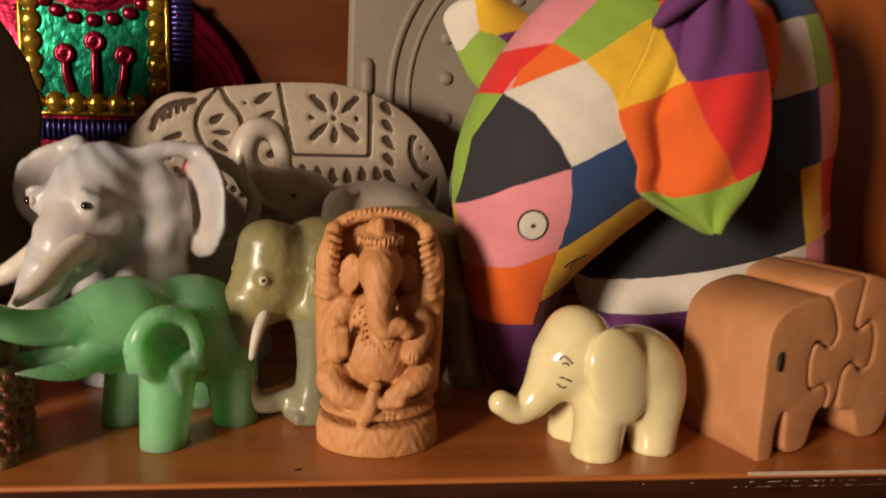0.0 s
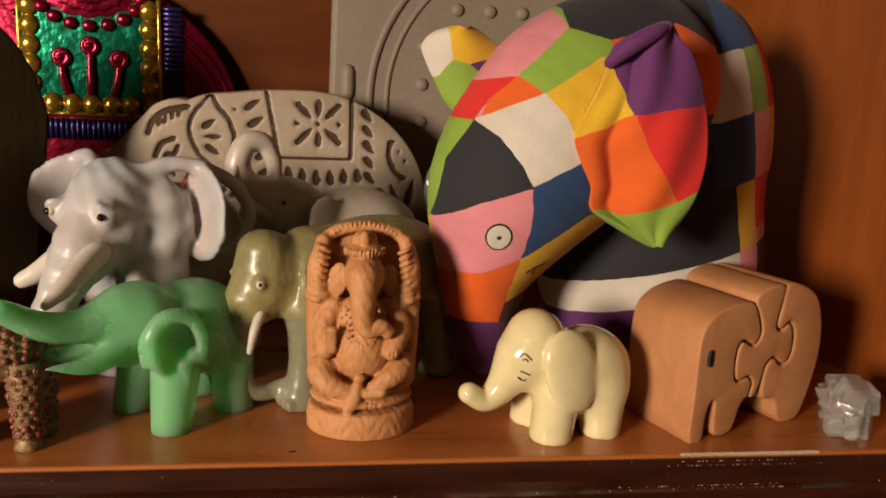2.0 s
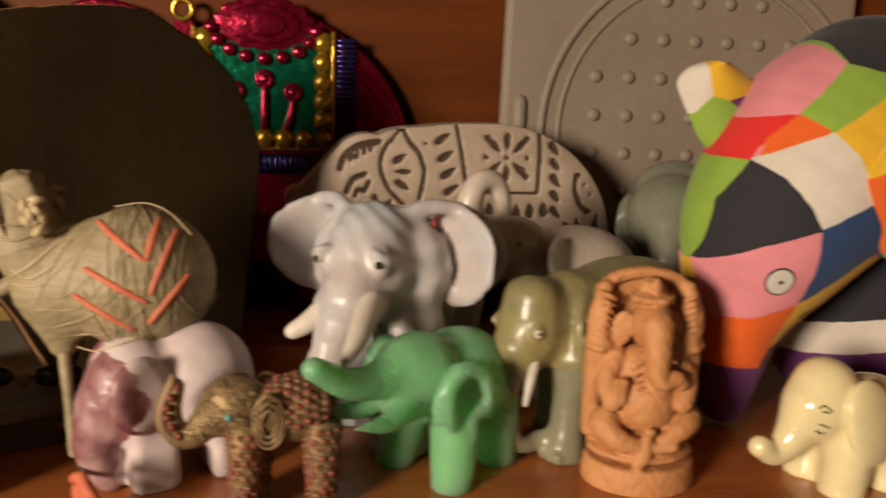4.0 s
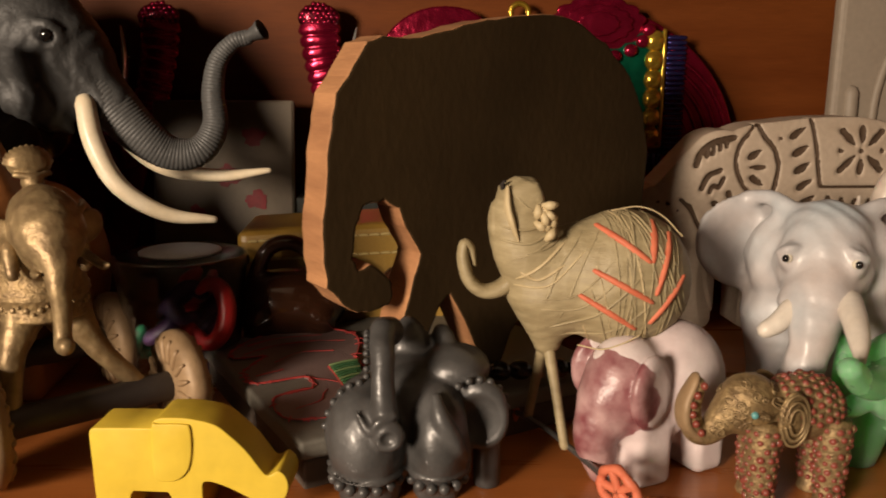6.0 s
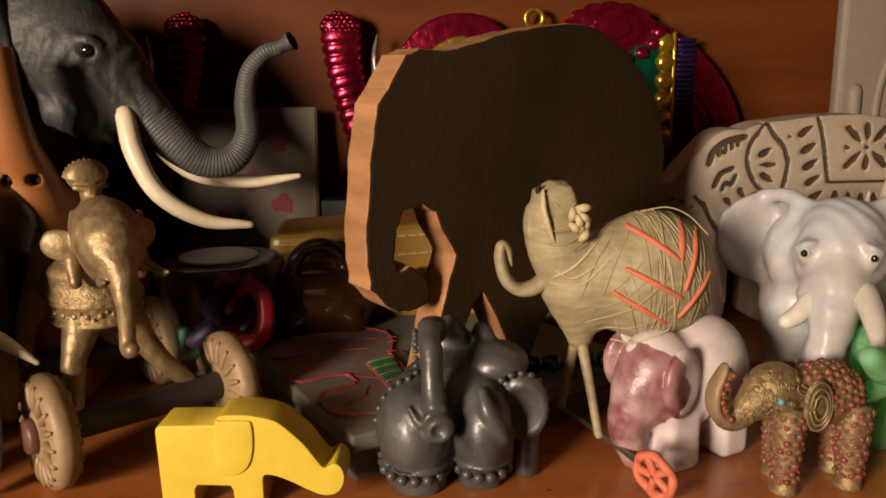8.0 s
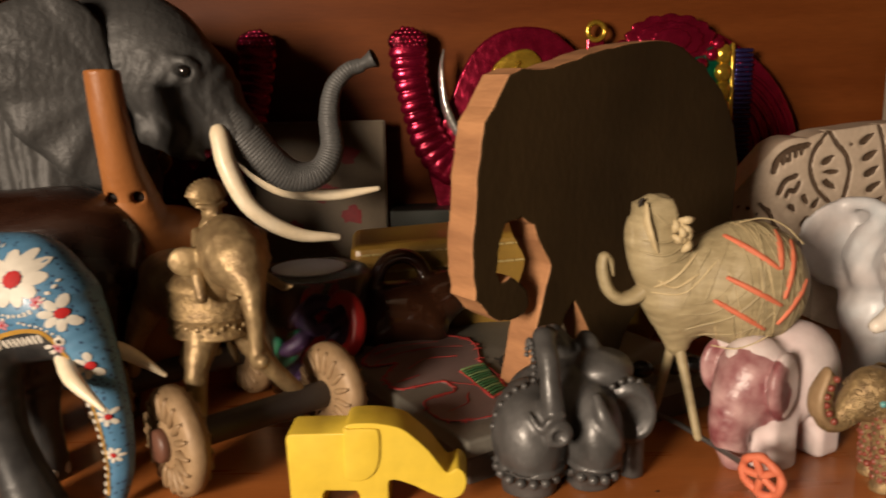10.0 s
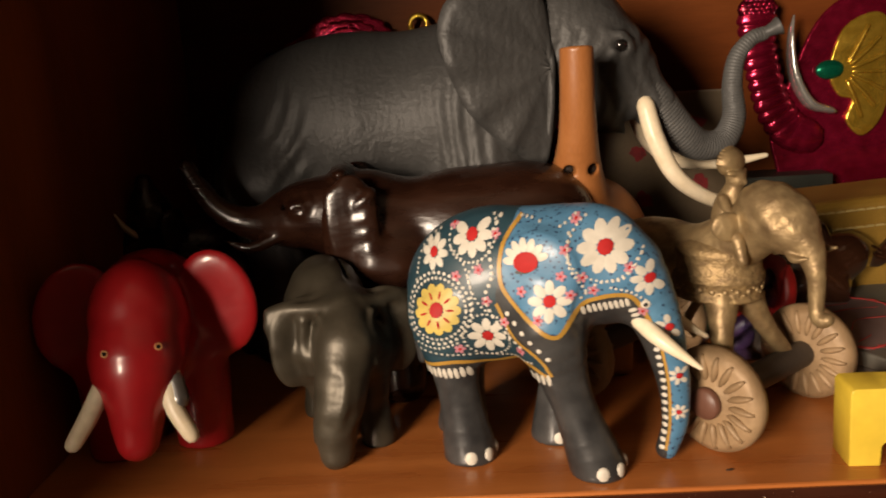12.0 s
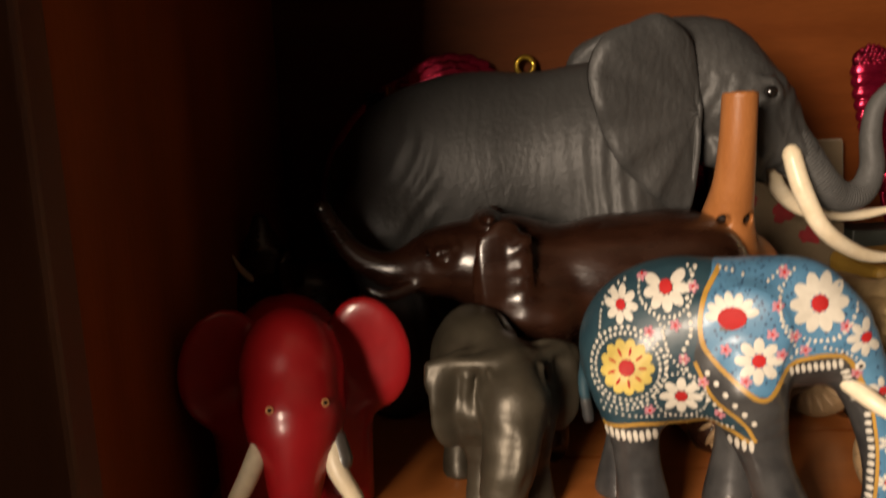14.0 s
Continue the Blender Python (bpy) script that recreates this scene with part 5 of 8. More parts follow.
# ---- foil ornaments on the back panel ----
def foil_ornament(m, flip, label):
    t = thing("tin_ornament", label, "ornament", m)
    s = -1 if flip else 1
    P = lambda pts: [(x * s, z) for x, z in (pts if not flip else pts[::-1])]
    body = round_outline([(-0.105, 0.030), (-0.085, 0.028), (-0.080, 0.000), (-0.050, -0.002), (-0.046, 0.034), (0.062, 0.034), (0.072, 0.000), (0.126, 0.000), (0.136, 0.060), (0.146, 0.100), (0.140, 0.140), (0.116, 0.176), (0.076, 0.201),
                          (0.034, 0.201), (0.012, 0.192), (-0.010, 0.184), (-0.036, 0.203), (-0.068, 0.203), (-0.092, 0.185), (-0.110, 0.145), (-0.122, 0.110), (-0.116, 0.080)], 4)
    part("body", slab("body", P(body), 0.004, 0.0018, 3, True), TIN_RED, t, "crimson embossed foil")
    # ridges that follow the rump
    for i in range(9):
        r = 0.018 + 0.0065 * i
        pts = [((0.070 + r * math.cos(w)) * s, -0.0006, 0.112 + r * 0.98 * math.sin(w)) for w in np.linspace(-0.9, 1.25, 7)]
        if 0.072 + r > 0.112:
            part("ridge", sweep("ridge", pts, [0.0013] * 7, 6, 4), TIN_RED, t)
    for j in range(3):
        for i in range(12):
            w = 0.25 + 2.4 * i / 11
            part("bead", ball("bead", ((0.050 + 0.056 * math.cos(w) * (0.5 + 0.25 * j)) * s, -0.001, 0.168 + 0.022 * math.sin(w) * (0.5 + 0.25 * j)), 0.0022, (1, 0.6, 1), 4), TIN_RED, t)
    # saddle cloth
    cl = part("saddle_cloth", block("cloth", (min(0.004 * s, 0.093 * s), -0.0035, 0.114), (max(0.004 * s, 0.093 * s), 0.0005, 0.190), 0.001), TIN_GREEN, t, "green foil saddle cloth with gold studs")
    stud = lathe("stud", [(0.0070, 0), (0.0068, 0.0014), (0.0056, 0.0032), (0.0030, 0.0044), (0.0003, 0.0047)], 14)
    spots = [(0.0105, 0.121 + 0.0125 * i) for i in range(6)] + [(0.0865, 0.121 + 0.0125 * i) for i in range(6)] + [(0.0232 + 0.0127 * i, 0.1205) for i in range(5)]
    for x, z in spots:
        part("gold_stud", stud, TIN_GOLD, cl, at=pose(x * s, -0.0035, z, 90, 0, 0) @ Matrix.Diagonal((0.92, 1.05, 0.9, 1)))
    for a, b2 in (((0.004, 0.114), (0.093, 0.114)), ((0.093, 0.114), (0.093, 0.190)), ((0.004, 0.114), (0.004, 0.190))):
        part("gold_edge", sweep("gold_edge", [(a[0] * s, -0.0035, a[1]), ((a[0] + b2[0]) / 2 * s, -0.0035, (a[1] + b2[1]) / 2), (b2[0] * s, -0.0035, b2[1])], [0.0016] * 3, 8, 2), TIN_GOLD, cl)
    for i, (dx, top) in enumerate(((-0.0175, 0.151), (0, 0.159), (0.0175, 0.151))):
        x = (0.0485 + dx) * s
        part("stem", sweep("stem", [(x * 1.0 - 0.15 * dx * s, -0.0042, 0.128), (x, -0.0050, 0.138), (x + 0.05 * dx * s, -0.0045, top - 0.004)], (0.0030, 0.0028, 0.0024), 8, 3), TIN_RED, cl, "red foil flower")
        part("bloom", lathe("bloom", [(0.0066, 0), (0.0064, 0.002), (0.0045, 0.0032), (0.0038, 0.0026), (0.0022, 0.0032), (0.0002, 0.0044)], 16), TIN_RED, cl, at=pose(x + 0.05 * dx * s, -0.0035, top, 90, 0, 0))
    for i in range(9):
        w = math.pi * (1.05 + 0.9 * i / 8)
        part("petal_bead", ball("petal_bead", ((0.0485 + 0.034 * math.cos(w)) * s, -0.005, 0.194 + 0.022 * math.sin(w)), 0.0048, (1, 0.6, 0.9), 6), TIN_RED, cl)
    for k, (rx, rz) in enumerate(((0.030, 0.0165), (0.022, 0.0120), (0.013, 0.0075))):
        o = [((0.0485 + rx * (1 + 0.10 * abs(math.sin(7 * g))) * math.cos(g)) * s, 0.194 + rz * (1 + 0.10 * abs(math.sin(7 * g))) * math.sin(g)) for g in np.linspace(0, 2 * math.pi, 57)[:-1]]
        part("rosette", slab("rosette", o[::s], 0.0030, 0.0011, 2, True), TIN_RED, cl, "scalloped crimson rosette", at=pose(0, -0.0036 - 0.0016 * k, 0))
    for i in range(24):
        z = 0.110 + 0.0033 * i
        part("fringe", sweep("fringe", [(0.0965 * s, -0.0015, z), (0.1020 * s, -0.0022, z), (0.1075 * s, -0.0012, z)], [0.0016] * 3, 6, 2), TIN_BLUE, t)
    for i in range(27):
        x = 0.004 + 0.00345 * i
        part("fringe", sweep("fringe", [(x * s, -0.0015, 0.109), (x * s, -0.0022, 0.1035), (x * s, -0.0012, 0.098)], [0.0016] * 3, 6, 2), TIN_BLUE, t)
    # head: gold ear fan, green eye, silver tusk, ringed trunk
    fan = round_outline([(-0.083, 0.152), (-0.074, 0.180), (-0.052, 0.190), (-0.040, 0.178), (-0.038, 0.150), (-0.044, 0.118), (-0.058, 0.104), (-0.070, 0.116), (-0.066, 0.130), (-0.076, 0.134)], 4)
    part("ear", slab("ear", [(x, z) for x, z in P(fan)], 0.003, 0.0012, 2, True), TIN_GOLD, t, "ribbed gold foil ear", at=pose(0, -0.0028, 0))
    for i in range(7):
        w = radians(-62 + 20 * i)
        part("rib", sweep("rib", [((-0.074 + 0.008 * math.cos(w)) * s, -0.0030, 0.150 + 0.008 * math.sin(w)), ((-0.074 + 0.020 * math.cos(w)) * s, -0.0036, 0.150 + 0.022 * math.sin(w)), ((-0.074 + 0.031 * math.cos(w)) * s, -0.0030, 0.150 + 0.036 * math.sin(w))], [0.0014] * 3, 6, 3), TIN_GOLD, t)
    part("eye", ball("eye", (-0.083 * s, -0.003, 0.152), 0.0085, (1.2, 0.4, 0.8), 8), TIN_GREEN, t, "green foil eye")
    part("tusk", sweep("tusk", [(-0.083 * s, -0.004, 0.124), (-0.098 * s, -0.006, 0.130), (-0.109 * s, -0.006, 0.150), (-0.112 * s, -0.006, 0.175), (-0.110 * s, -0.005, 0.190)], (0.0055, 0.0072, 0.0066, 0.0042, 0.0012), 10, 5, 0.5), TIN_SILVER, t, "curved silver foil tusk")
    q = spline([(-0.098, 0.106, 0.0130), (-0.110, 0.112, 0.0135), (-0.121, 0.128, 0.0125), (-0.128, 0.150, 0.0118), (-0.133, 0.172, 0.0120), (-0.1345, 0.190, 0.0132)], 5)
    tube = ringed("trunk", [(x * s, 0, z) for x, z, r in q[::5]], [r for x, z, r in q[::5]], 0.0074, 0.0022, 22, 1.0, 0.6, 8)
    for v in tube.vertices:
        v.co.y = v.co.y * 0.45 - 0.002
    part("trunk", tube, TIN_RED, t, "ringed crimson foil trunk")
    rng = random.Random(21)
    cup = part("trunk_mouth", ball("trunk_mouth", (-0.1345 * s, -0.0035, 0.1965), 0.0140, (1.0, 0.30, 0.66), 10), TIN_DARK, t, "dark beaded mouth of the trunk")
    bead = ball("mouth_bead", (0, 0, 0), 0.0019, (1, 0.6, 1), 4)
    for j in range(7):
        for k in range(9):
            dx, dz = -0.0130 + 0.0033 * k + 0.0016 * (j % 2), -0.0080 + 0.0027 * j
            if (dx / 0.0135) ** 2 + (dz / 0.0090) ** 2 < 1:
                part("bead", bead, TIN_RED, cup, at=pose((-0.1345 + dx + rng.uniform(-0.0006, 0.0006)) * s, -0.0072 + 0.003 * ((dx / 0.0135) ** 2 + (dz / 0.009) ** 2), 0.1965 + dz + rng.uniform(-0.0005, 0.0005)))
    # hanging loop
    bm = bmesh.new()
    ring = []
    for i in range(20):
        w = 2 * math.pi * i / 20
        ring.append([bm.verts.new(((0.0060 + 0.0020 * math.cos(v)) * math.cos(w) - 0.003 * s, 0.0020 * math.sin(v), (0.0060 + 0.0020 * math.cos(v)) * math.sin(w) + 0.2010)) for v in np.linspace(0, 2 * math.pi, 7)[:-1]])
    for i in range(20):
        for k in range(6):
            bm.faces.new((ring[i][k], ring[i][(k + 1) % 6], ring[(i + 1) % 20][(k + 1) % 6], ring[(i + 1) % 20][k]))
    part("loop", from_bm("loop", bm, True), TIN_GOLD, t, "gold hanging loop")
    part("tab", block("tab", (-0.006 - 0.003 * s, 0.0005, 0.178), (0.006 - 0.003 * s, 0.0025, 0.1965), 0.0008), TIN_RED, t)
    return t


foil_ornament(pose(-0.2680, 0.5300, 0.001, -1.0, 0, 0), False, "embossed red foil elephant ornament with a green and gold saddle cloth")
foil_ornament(pose(-0.6420, 0.5330, 0.001, -1.0, 0, 0), True, "embossed red foil elephant ornament half hidden behind dark figures")


# ---- front row, middle ----
def green_elephant():
    t_at = pose(-0.131, 0.291, 0, 0, 0, 221)
    b = Blob()
    b.ell((-0.014, 0, 0.038), (0.024, 0.021, 0.0215)).ell((0.012, 0, 0.047), (0.017, 0.016, 0.0155), 0.006).ell((0.018, 0, 0.036), (0.011, 0.010, 0.009), 0.004)
    b.tube([(0.022, 0, 0.050), (0.036, 0, 0.0480), (0.051, 0, 0.0510), (0.066, 0, 0.0600)], (0.0105, 0.0072, 0.0058, 0.0044), 0.005)
    b.both("tube", [(0.022, 0.006, 0.038), (0.037, 0.009, 0.0345), (0.055, 0.010, 0.0375)], (0.0052, 0.0040, 0.0006), 0.003)
    b.both("tube", [(0.002, 0.0125, 0.030), (0.007, 0.016, 0.0015)], (0.0108, 0.0084), 0.004)
    b.both("tube", [(-0.025, 0.0110, 0.030), (-0.026, 0.0135, 0.0015)], (0.0112, 0.0086), 0.004)
    for s in (1, -1):
        b.ell((0.0085, 0.0185 * s, 0.0400), (0.0128, 0.0050, 0.0142), 0.002, (0, 0, 22 * s))
        b.tube([(0.0185, 0.0175 * s, 0.0330), (0.0190, 0.0195 * s, 0.0430), (0.0120, 0.0225 * s, 0.0515), (0.0030, 0.0245 * s, 0.0500), (-0.0020, 0.0250 * s, 0.0410), (-0.0025, 0.0245 * s, 0.0330)], (0.0024, 0.0032, 0.0036, 0.0036, 0.0030, 0.0022), 0.0025)
        b.ell((0.0085, 0.0255 * s, 0.0400), (0.0075, 0.0055, 0.0080), 0.004, (0, 0, 22 * s), cut=True)
        b.tube([(0.0040, 0.0215 * s, 0.0300), (0.0030, 0.0240 * s, 0.0215)], (0.0042, 0.0005), 0.001)
        b.tube([(0.0000, 0.0225 * s, 0.0330), (-0.0060, 0.0245 * s, 0.0285)], (0.0036, 0.0005), 0.001)
    solo("glass_elephant", b.mesh("glass", 0.0010, [GREEN_GLASS]), None, "frosted jade-green glass elephant with pointed tusks", "figurine", t_at)


green_elephant()


def jewelled_elephant():
    t = thing("jewelled_elephant", "small brass elephant covered in filigree and coral beads", "figurine", pose(-0.196, 0.265, 0, 0, 0, 186))
    b = Blob()
    b.ell((-0.008, 0, 0.0385), (0.0155, 0.0125, 0.0128)).ell((0.0140, 0, 0.0405), (0.0120, 0.0100, 0.0122), 0.004)
    b.tube([(0.0220, 0, 0.0370), (0.0290, 0, 0.0300), (0.0345, 0, 0.0310), (0.0365, 0, 0.0390), (0.0345, 0, 0.0490)], (0.0066, 0.0050, 0.0044, 0.0040, 0.0032), 0.003)
    b.both("ell", (0.0020, 0.0112, 0.0385), (0.0066, 0.0020, 0.0112), 0.001, rot=(0, 0, 14))
    part("body", b.mesh("body", 0.0010, [BRASS_RAW]), None, t, "rough brass body")
    bead = ball("bead", (0, 0, 0), 0.00155, (1, 1, 1), 4)
    cup = sweep("bead_cup", [(0.0015 * math.cos(w), 0.0015 * math.sin(w), 0) for w in np.linspace(0, 6.2832, 9)], [0.0004] * 9, 4, 1)
    rng = random.Random(3)

    def set_bead(owner, p, n):
        """A coral bead sunk in a brass wire cup, or a plain brass grain."""
        m = Matrix.Translation(p) @ Vector(n).to_track_quat("Z", "Y").to_matrix().to_4x4()
        k = rng.random()
        m = m @ Matrix.Scale(rng.uniform(0.65, 1.12), 4)
        part("bead", bead, CORAL if k < 0.66 else BRASS_RAW, owner, at=m)
        if k < 0.66:
            part("bead_cup", cup, BRASS, owner, at=m @ Matrix.Translation((0, 0, 0.0004)))
    for x, y in ((0.0105, 0.0072), (0.0060, -0.0072), (-0.0175, 0.0072), (-0.0200, -0.0072)):
        leg = part("leg", lathe("leg", [(0.0052, 0.0), (0.0056, 0.0008), (0.0050, 0.004), (0.0044, 0.005), (0.0056, 0.014), (0.0066, 0.031), (0.0060, 0.036)], 14), BRASS_RAW, t, "brass leg set with coral beads", at=pose(x, y, 0))
        for j in range(9):
            for k in range(10):
                w = 2 * math.pi * (k + 0.5 * (j % 2) + rng.uniform(-0.15, 0.15)) / 10
                r = 0.0048 + 0.0014 * j / 8
                set_bead(leg, (r * math.cos(w), r * math.sin(w), 0.0066 + 0.0033 * j + rng.uniform(-0.0004, 0.0004)), (math.cos(w), math.sin(w), 0))
    for j in range(9):
        for k in range(12):
            w = math.pi * (-0.06 + 1.12 * (k + 0.5 * (j % 2)) / 12)
            x = -0.0220 + 0.0034 * j + rng.uniform(-0.0005, 0.0005)
            u = (x + 0.008) / 0.0155
            q = math.sqrt(max(0.05, 1 - u * u))
            set_bead(t, (x, 0.0124 * q * math.cos(w), 0.0385 + 0.0126 * q * math.sin(w)), (u * 0.5, q * math.cos(w), q * math.sin(w)))
    for s in (1, -1):
        head = Skin(b.mesh("form", 0.0014), (0, s, 0.15))
        for i in range(34):
            a0, z0 = rng.uniform(0.004, 0.030), rng.uniform(0.030, 0.052)
            r0, w0, turns = rng.uniform(0.0012, 0.0024), rng.uniform(0, 6), rng.uniform(5, 10)
            q = [head.at(-s * (a0 + r0 * (1 - 0.08 * k) * math.cos(w0 + turns * k / 9)), z0 + r0 * (1 - 0.08 * k) * math.sin(w0 + turns * k / 9), 0.0002) for k in range(10)]
            if None not in q and max((p - q[0]).length for p in q) < 0.008:
                part("filigree", sweep("filigree", q, [0.00042] * 10, 5, 2), BRASS, t, "twisted brass wire")
    for s in (1, -1):
        part("turquoise", ball("turquoise", (0.0160, 0.0098 * s, 0.0400), 0.0015), TURQ, t, "turquoise bead eye")
        for k in range(3):
            q = [(0.0020 + 0.0055 * math.cos(w) * (1 - 0.25 * k), (0.0132 + 0.0006 * k) * s, 0.0385 + 0.0100 * math.sin(w) * (1 - 0.25 * k)) for w in np.linspace(0, 6.0, 9)]
            part("filigree", sweep("filigree", q, [0.0006] * 9, 6, 3), BRASS, t, "twisted brass wire")
    part("trunk_band", sweep("trunk_band", [(0.0330, 0, 0.0285), (0.0385, 0, 0.0340), (0.0392, 0, 0.0420), (0.0360, 0, 0.0505)], (0.0046, 0.0052, 0.0050, 0.0036), 14, 5, 0.5), WHEEL_BRASS, t, "smooth tan face of the raised trunk")
    for k in range(6):
        w = k / 5
        part("grain", bead, BRASS_RAW, t, at=pose(0.0335 + 0.004 * math.sin(3.1 * w), 0.0044, 0.0315 + 0.0185 * w))


jewelled_elephant()


def pink_elephant():
    b = Blob()
    b.ell((-0.0130, 0, 0.0370), (0.0230, 0.0185, 0.0260)).ell((0.0120, 0, 0.0385), (0.0185, 0.0165, 0.0218), 0.004)
    b.box((0.0070, 0, 0.0140), (0.0092, 0.0150, 0.0145), 0.004, 0.004).box((-0.0230, 0, 0.0140), (0.0080, 0.0150, 0.0145), 0.004, 0.005)
    b.tube([(0.0230, 0, 0.034), (0.0265, 0, 0.019), (0.0220, 0, 0.0050)], (0.0105, 0.0085, 0.0062), 0.004)
    b.both("ell", (0.0125, 0.0158, 0.0415), (0.0130, 0.0046, 0.0155), 0.0010, rot=(0, 8, 18))
    b.both("ell", (0.0135, 0.0212, 0.0420), (0.0105, 0.0022, 0.0128), 0.0015, rot=(0, 8, 18), cut=True)
    b.both("ell", (-0.0095, 0.016, 0.004), (0.0042, 0.014, 0.0210), 0.003, cut=True)
    rough = lambda P: 0.00012 * np.sin(330 * P[..., 0] + 4 * np.sin(210 * P[..., 2])) * np.sin(290 * P[..., 1] + 250 * P[..., 2]) * 0.6

    def paint(P):
        x, y, z = P.T
        ragged = 0.0018 * (np.sin(x * 420 + 3 * np.sin(z * 260)) + np.sin(y * 380 + z * 300))
        face = (x + 0.30 * np.abs(y) + ragged > 0.0205) & (z + ragged < 0.0545)
        leg = (z < 0.0235 + ragged) & (x < 0.0175)
        patch = (((x - 0.0185) / 0.0095) ** 2 + ((z - 0.0375) / 0.0056) ** 2 < 1 + 90 * ragged) & (np.abs(y) > 0.009)
        return ((face & ~leg) | patch).astype(int)
    me = b.mesh("pink", 0.0009, [PINK_GLASS, ROSE_GLASS], paint, extra=rough)
    solo("glass_elephant", me, None, "rough white and rose-pink glass elephant on the shelf", "figurine", pose(-0.240, 0.291, 0, 0, 0, 206))


pink_elephant()


def straw_elephant():
    t = thing("straw_elephant", "raffia-wrapped elephant with orange stitching on stick legs and wheels", "toy", pose(-0.262, 0.304, 0, 0, 0, 184))
    b = Blob()
    b.ell((-0.0115, 0, 0.0790), (0.0290, 0.0255, 0.0292)).ell((0.0130, 0, 0.0820), (0.0170, 0.0150, 0.0185), 0.010).ell((0.0285, 0, 0.0920), (0.0130, 0.0125, 0.0120), 0.006)
    b.tube([(0.0290, 0, 0.092), (0.0330, 0, 0.104), (0.0320, 0, 0.1150)], (0.0130, 0.0122, 0.0070), 0.004)
    b.box((0.0300, 0, 0.1080), (0.0078, 0.0095, 0.0122), 0.0026, 0.004, (0, 14, 0))
    b.tube([(0.022, 0, 0.072), (0.0190, 0, 0.052)], (0.0140, 0.0058), 0.012)

    def strips(P):
        x, y, z = P[..., 0], P[..., 1], P[..., 2]
        warp = np.sin(70 * x + 50 * y) + 0.6 * np.sin(130 * z - 90 * y)
        body = ((120 * z + 90 * x + 1.3 * warp) % 1.0) * 0.00022 + ((60 * z - 130 * x + 1.1 * warp) % 1.0) * 0.00016
        head = ((120 * x - 70 * z + 0.9 * warp) % 1.0) * 0.0006
        up = np.clip((z - 0.094) / 0.006, 0, 1) * np.clip((x - 0.016) / 0.004, 0, 1)
        return body * (1 - up) + head * up
    me = b.mesh("body", 0.0009, [STRAW], floor=None, extra=strips)
    part("body", me, None, t, "body wound with dry raffia strips")
    part("trunk", sweep("trunk", [(0.0310, 0, 0.0830), (0.0385, 0, 0.0760), (0.0460, 0, 0.0745), (0.0520, 0, 0.0790), (0.0548, 0, 0.0880), (0.0543, 0, 0.0945), (0.0515, 0, 0.0925), (0.0500, 0, 0.0860)], (0.0060, 0.0056, 0.0050, 0.0046, 0.0042, 0.0034, 0.0026, 0.0012), 12, 5, 0.62), STRAW, t, "flat upturned trunk of folded raffia")
    rng = random.Random(8)
    for s in (1, -1):
        knot = []
        for k in range(9):
            w, r = 2.4 * k, 0.0012 + 0.00048 * k
            c = np.array((0.0235 + r * math.cos(w) * 0.75, (0.0128 + 0.0012 * math.cos(k)) * s, 0.1065 + r * math.sin(w) * 1.45))
            d = np.array((math.cos(w + 1.2), 0.3 * s, math.sin(w + 1.2))) * 0.0022
            knot.append(sweep("plait", [c - d, c + np.array((0, 0.0014 * s, 0)), c + d], (0.0012, 0.0019, 0.0013), 8, 3))
        ear = part("ear", knot[0], PALE_STRAW, t, "ear of knotted braided raffia")
        for plait in knot[1:]:
            part("plait", plait, PALE_STRAW, ear)
    sk = Skin(me, (0, 1, 0.12))
    part("face_strip", sweep("face_strip", [(0.0385, 0.0085, 0.1175), (0.0385, 0.0100, 0.1110), (0.0370, 0.0112, 0.1050), (0.0345, 0.0118, 0.0985)], (0.0020, 0.0034, 0.0032, 0.0014), 12, 5, 0.45), PALE_STRAW, t, "folded pale strip down the face")
    part("stub", sweep("stub", [(0.0385, 0.0040, 0.1160), (0.0400, 0.0050, 0.1190), (0.0392, 0.0060, 0.1205)], (0.0014, 0.0011, 0.0006), 7, 3), HOLE, t, "dark broken straw end")
    wraps = [[(-0.017, 0.0985), (-0.029, 0.0905), (-0.040, 0.0870)], [(-0.0150, 0.0950), (-0.0260, 0.0850), (-0.0345, 0.0800)], [(-0.0080, 0.0990), (-0.0180, 0.0850), (-0.0240, 0.0700)], [(0.0000, 0.1030), (-0.0100, 0.0850), (-0.0180, 0.0620)],
             [(-0.0410, 0.0960), (-0.0300, 0.0945), (-0.0200, 0.0995)], [(-0.0350, 0.0775), (-0.0220, 0.0780), (-0.0080, 0.0920)], [(-0.0280, 0.0720), (-0.0120, 0.0740), (0.0020, 0.0880)], [(-0.0200, 0.0600), (-0.0040, 0.0660), (0.0120, 0.0820)],
             [(-0.0120, 0.1000), (-0.0220, 0.0930), (-0.0330, 0.0900)], [(-0.0040, 0.1040), (-0.0130, 0.0890), (-0.0210, 0.0660)], [(-0.0400, 0.1010), (-0.0300, 0.1000), (-0.0220, 0.1030)], [(-0.0250, 0.0680), (-0.0090, 0.0690), (0.0060, 0.0840)],
             [(-0.0350, 0.1130), (-0.0290, 0.1080), (-0.0240, 0.1120)], [(-0.0330, 0.0830), (-0.0260, 0.0800), (-0.0160, 0.0860)], [(-0.0160, 0.0560), (0.0020, 0.0590), (0.0180, 0.0720)]]
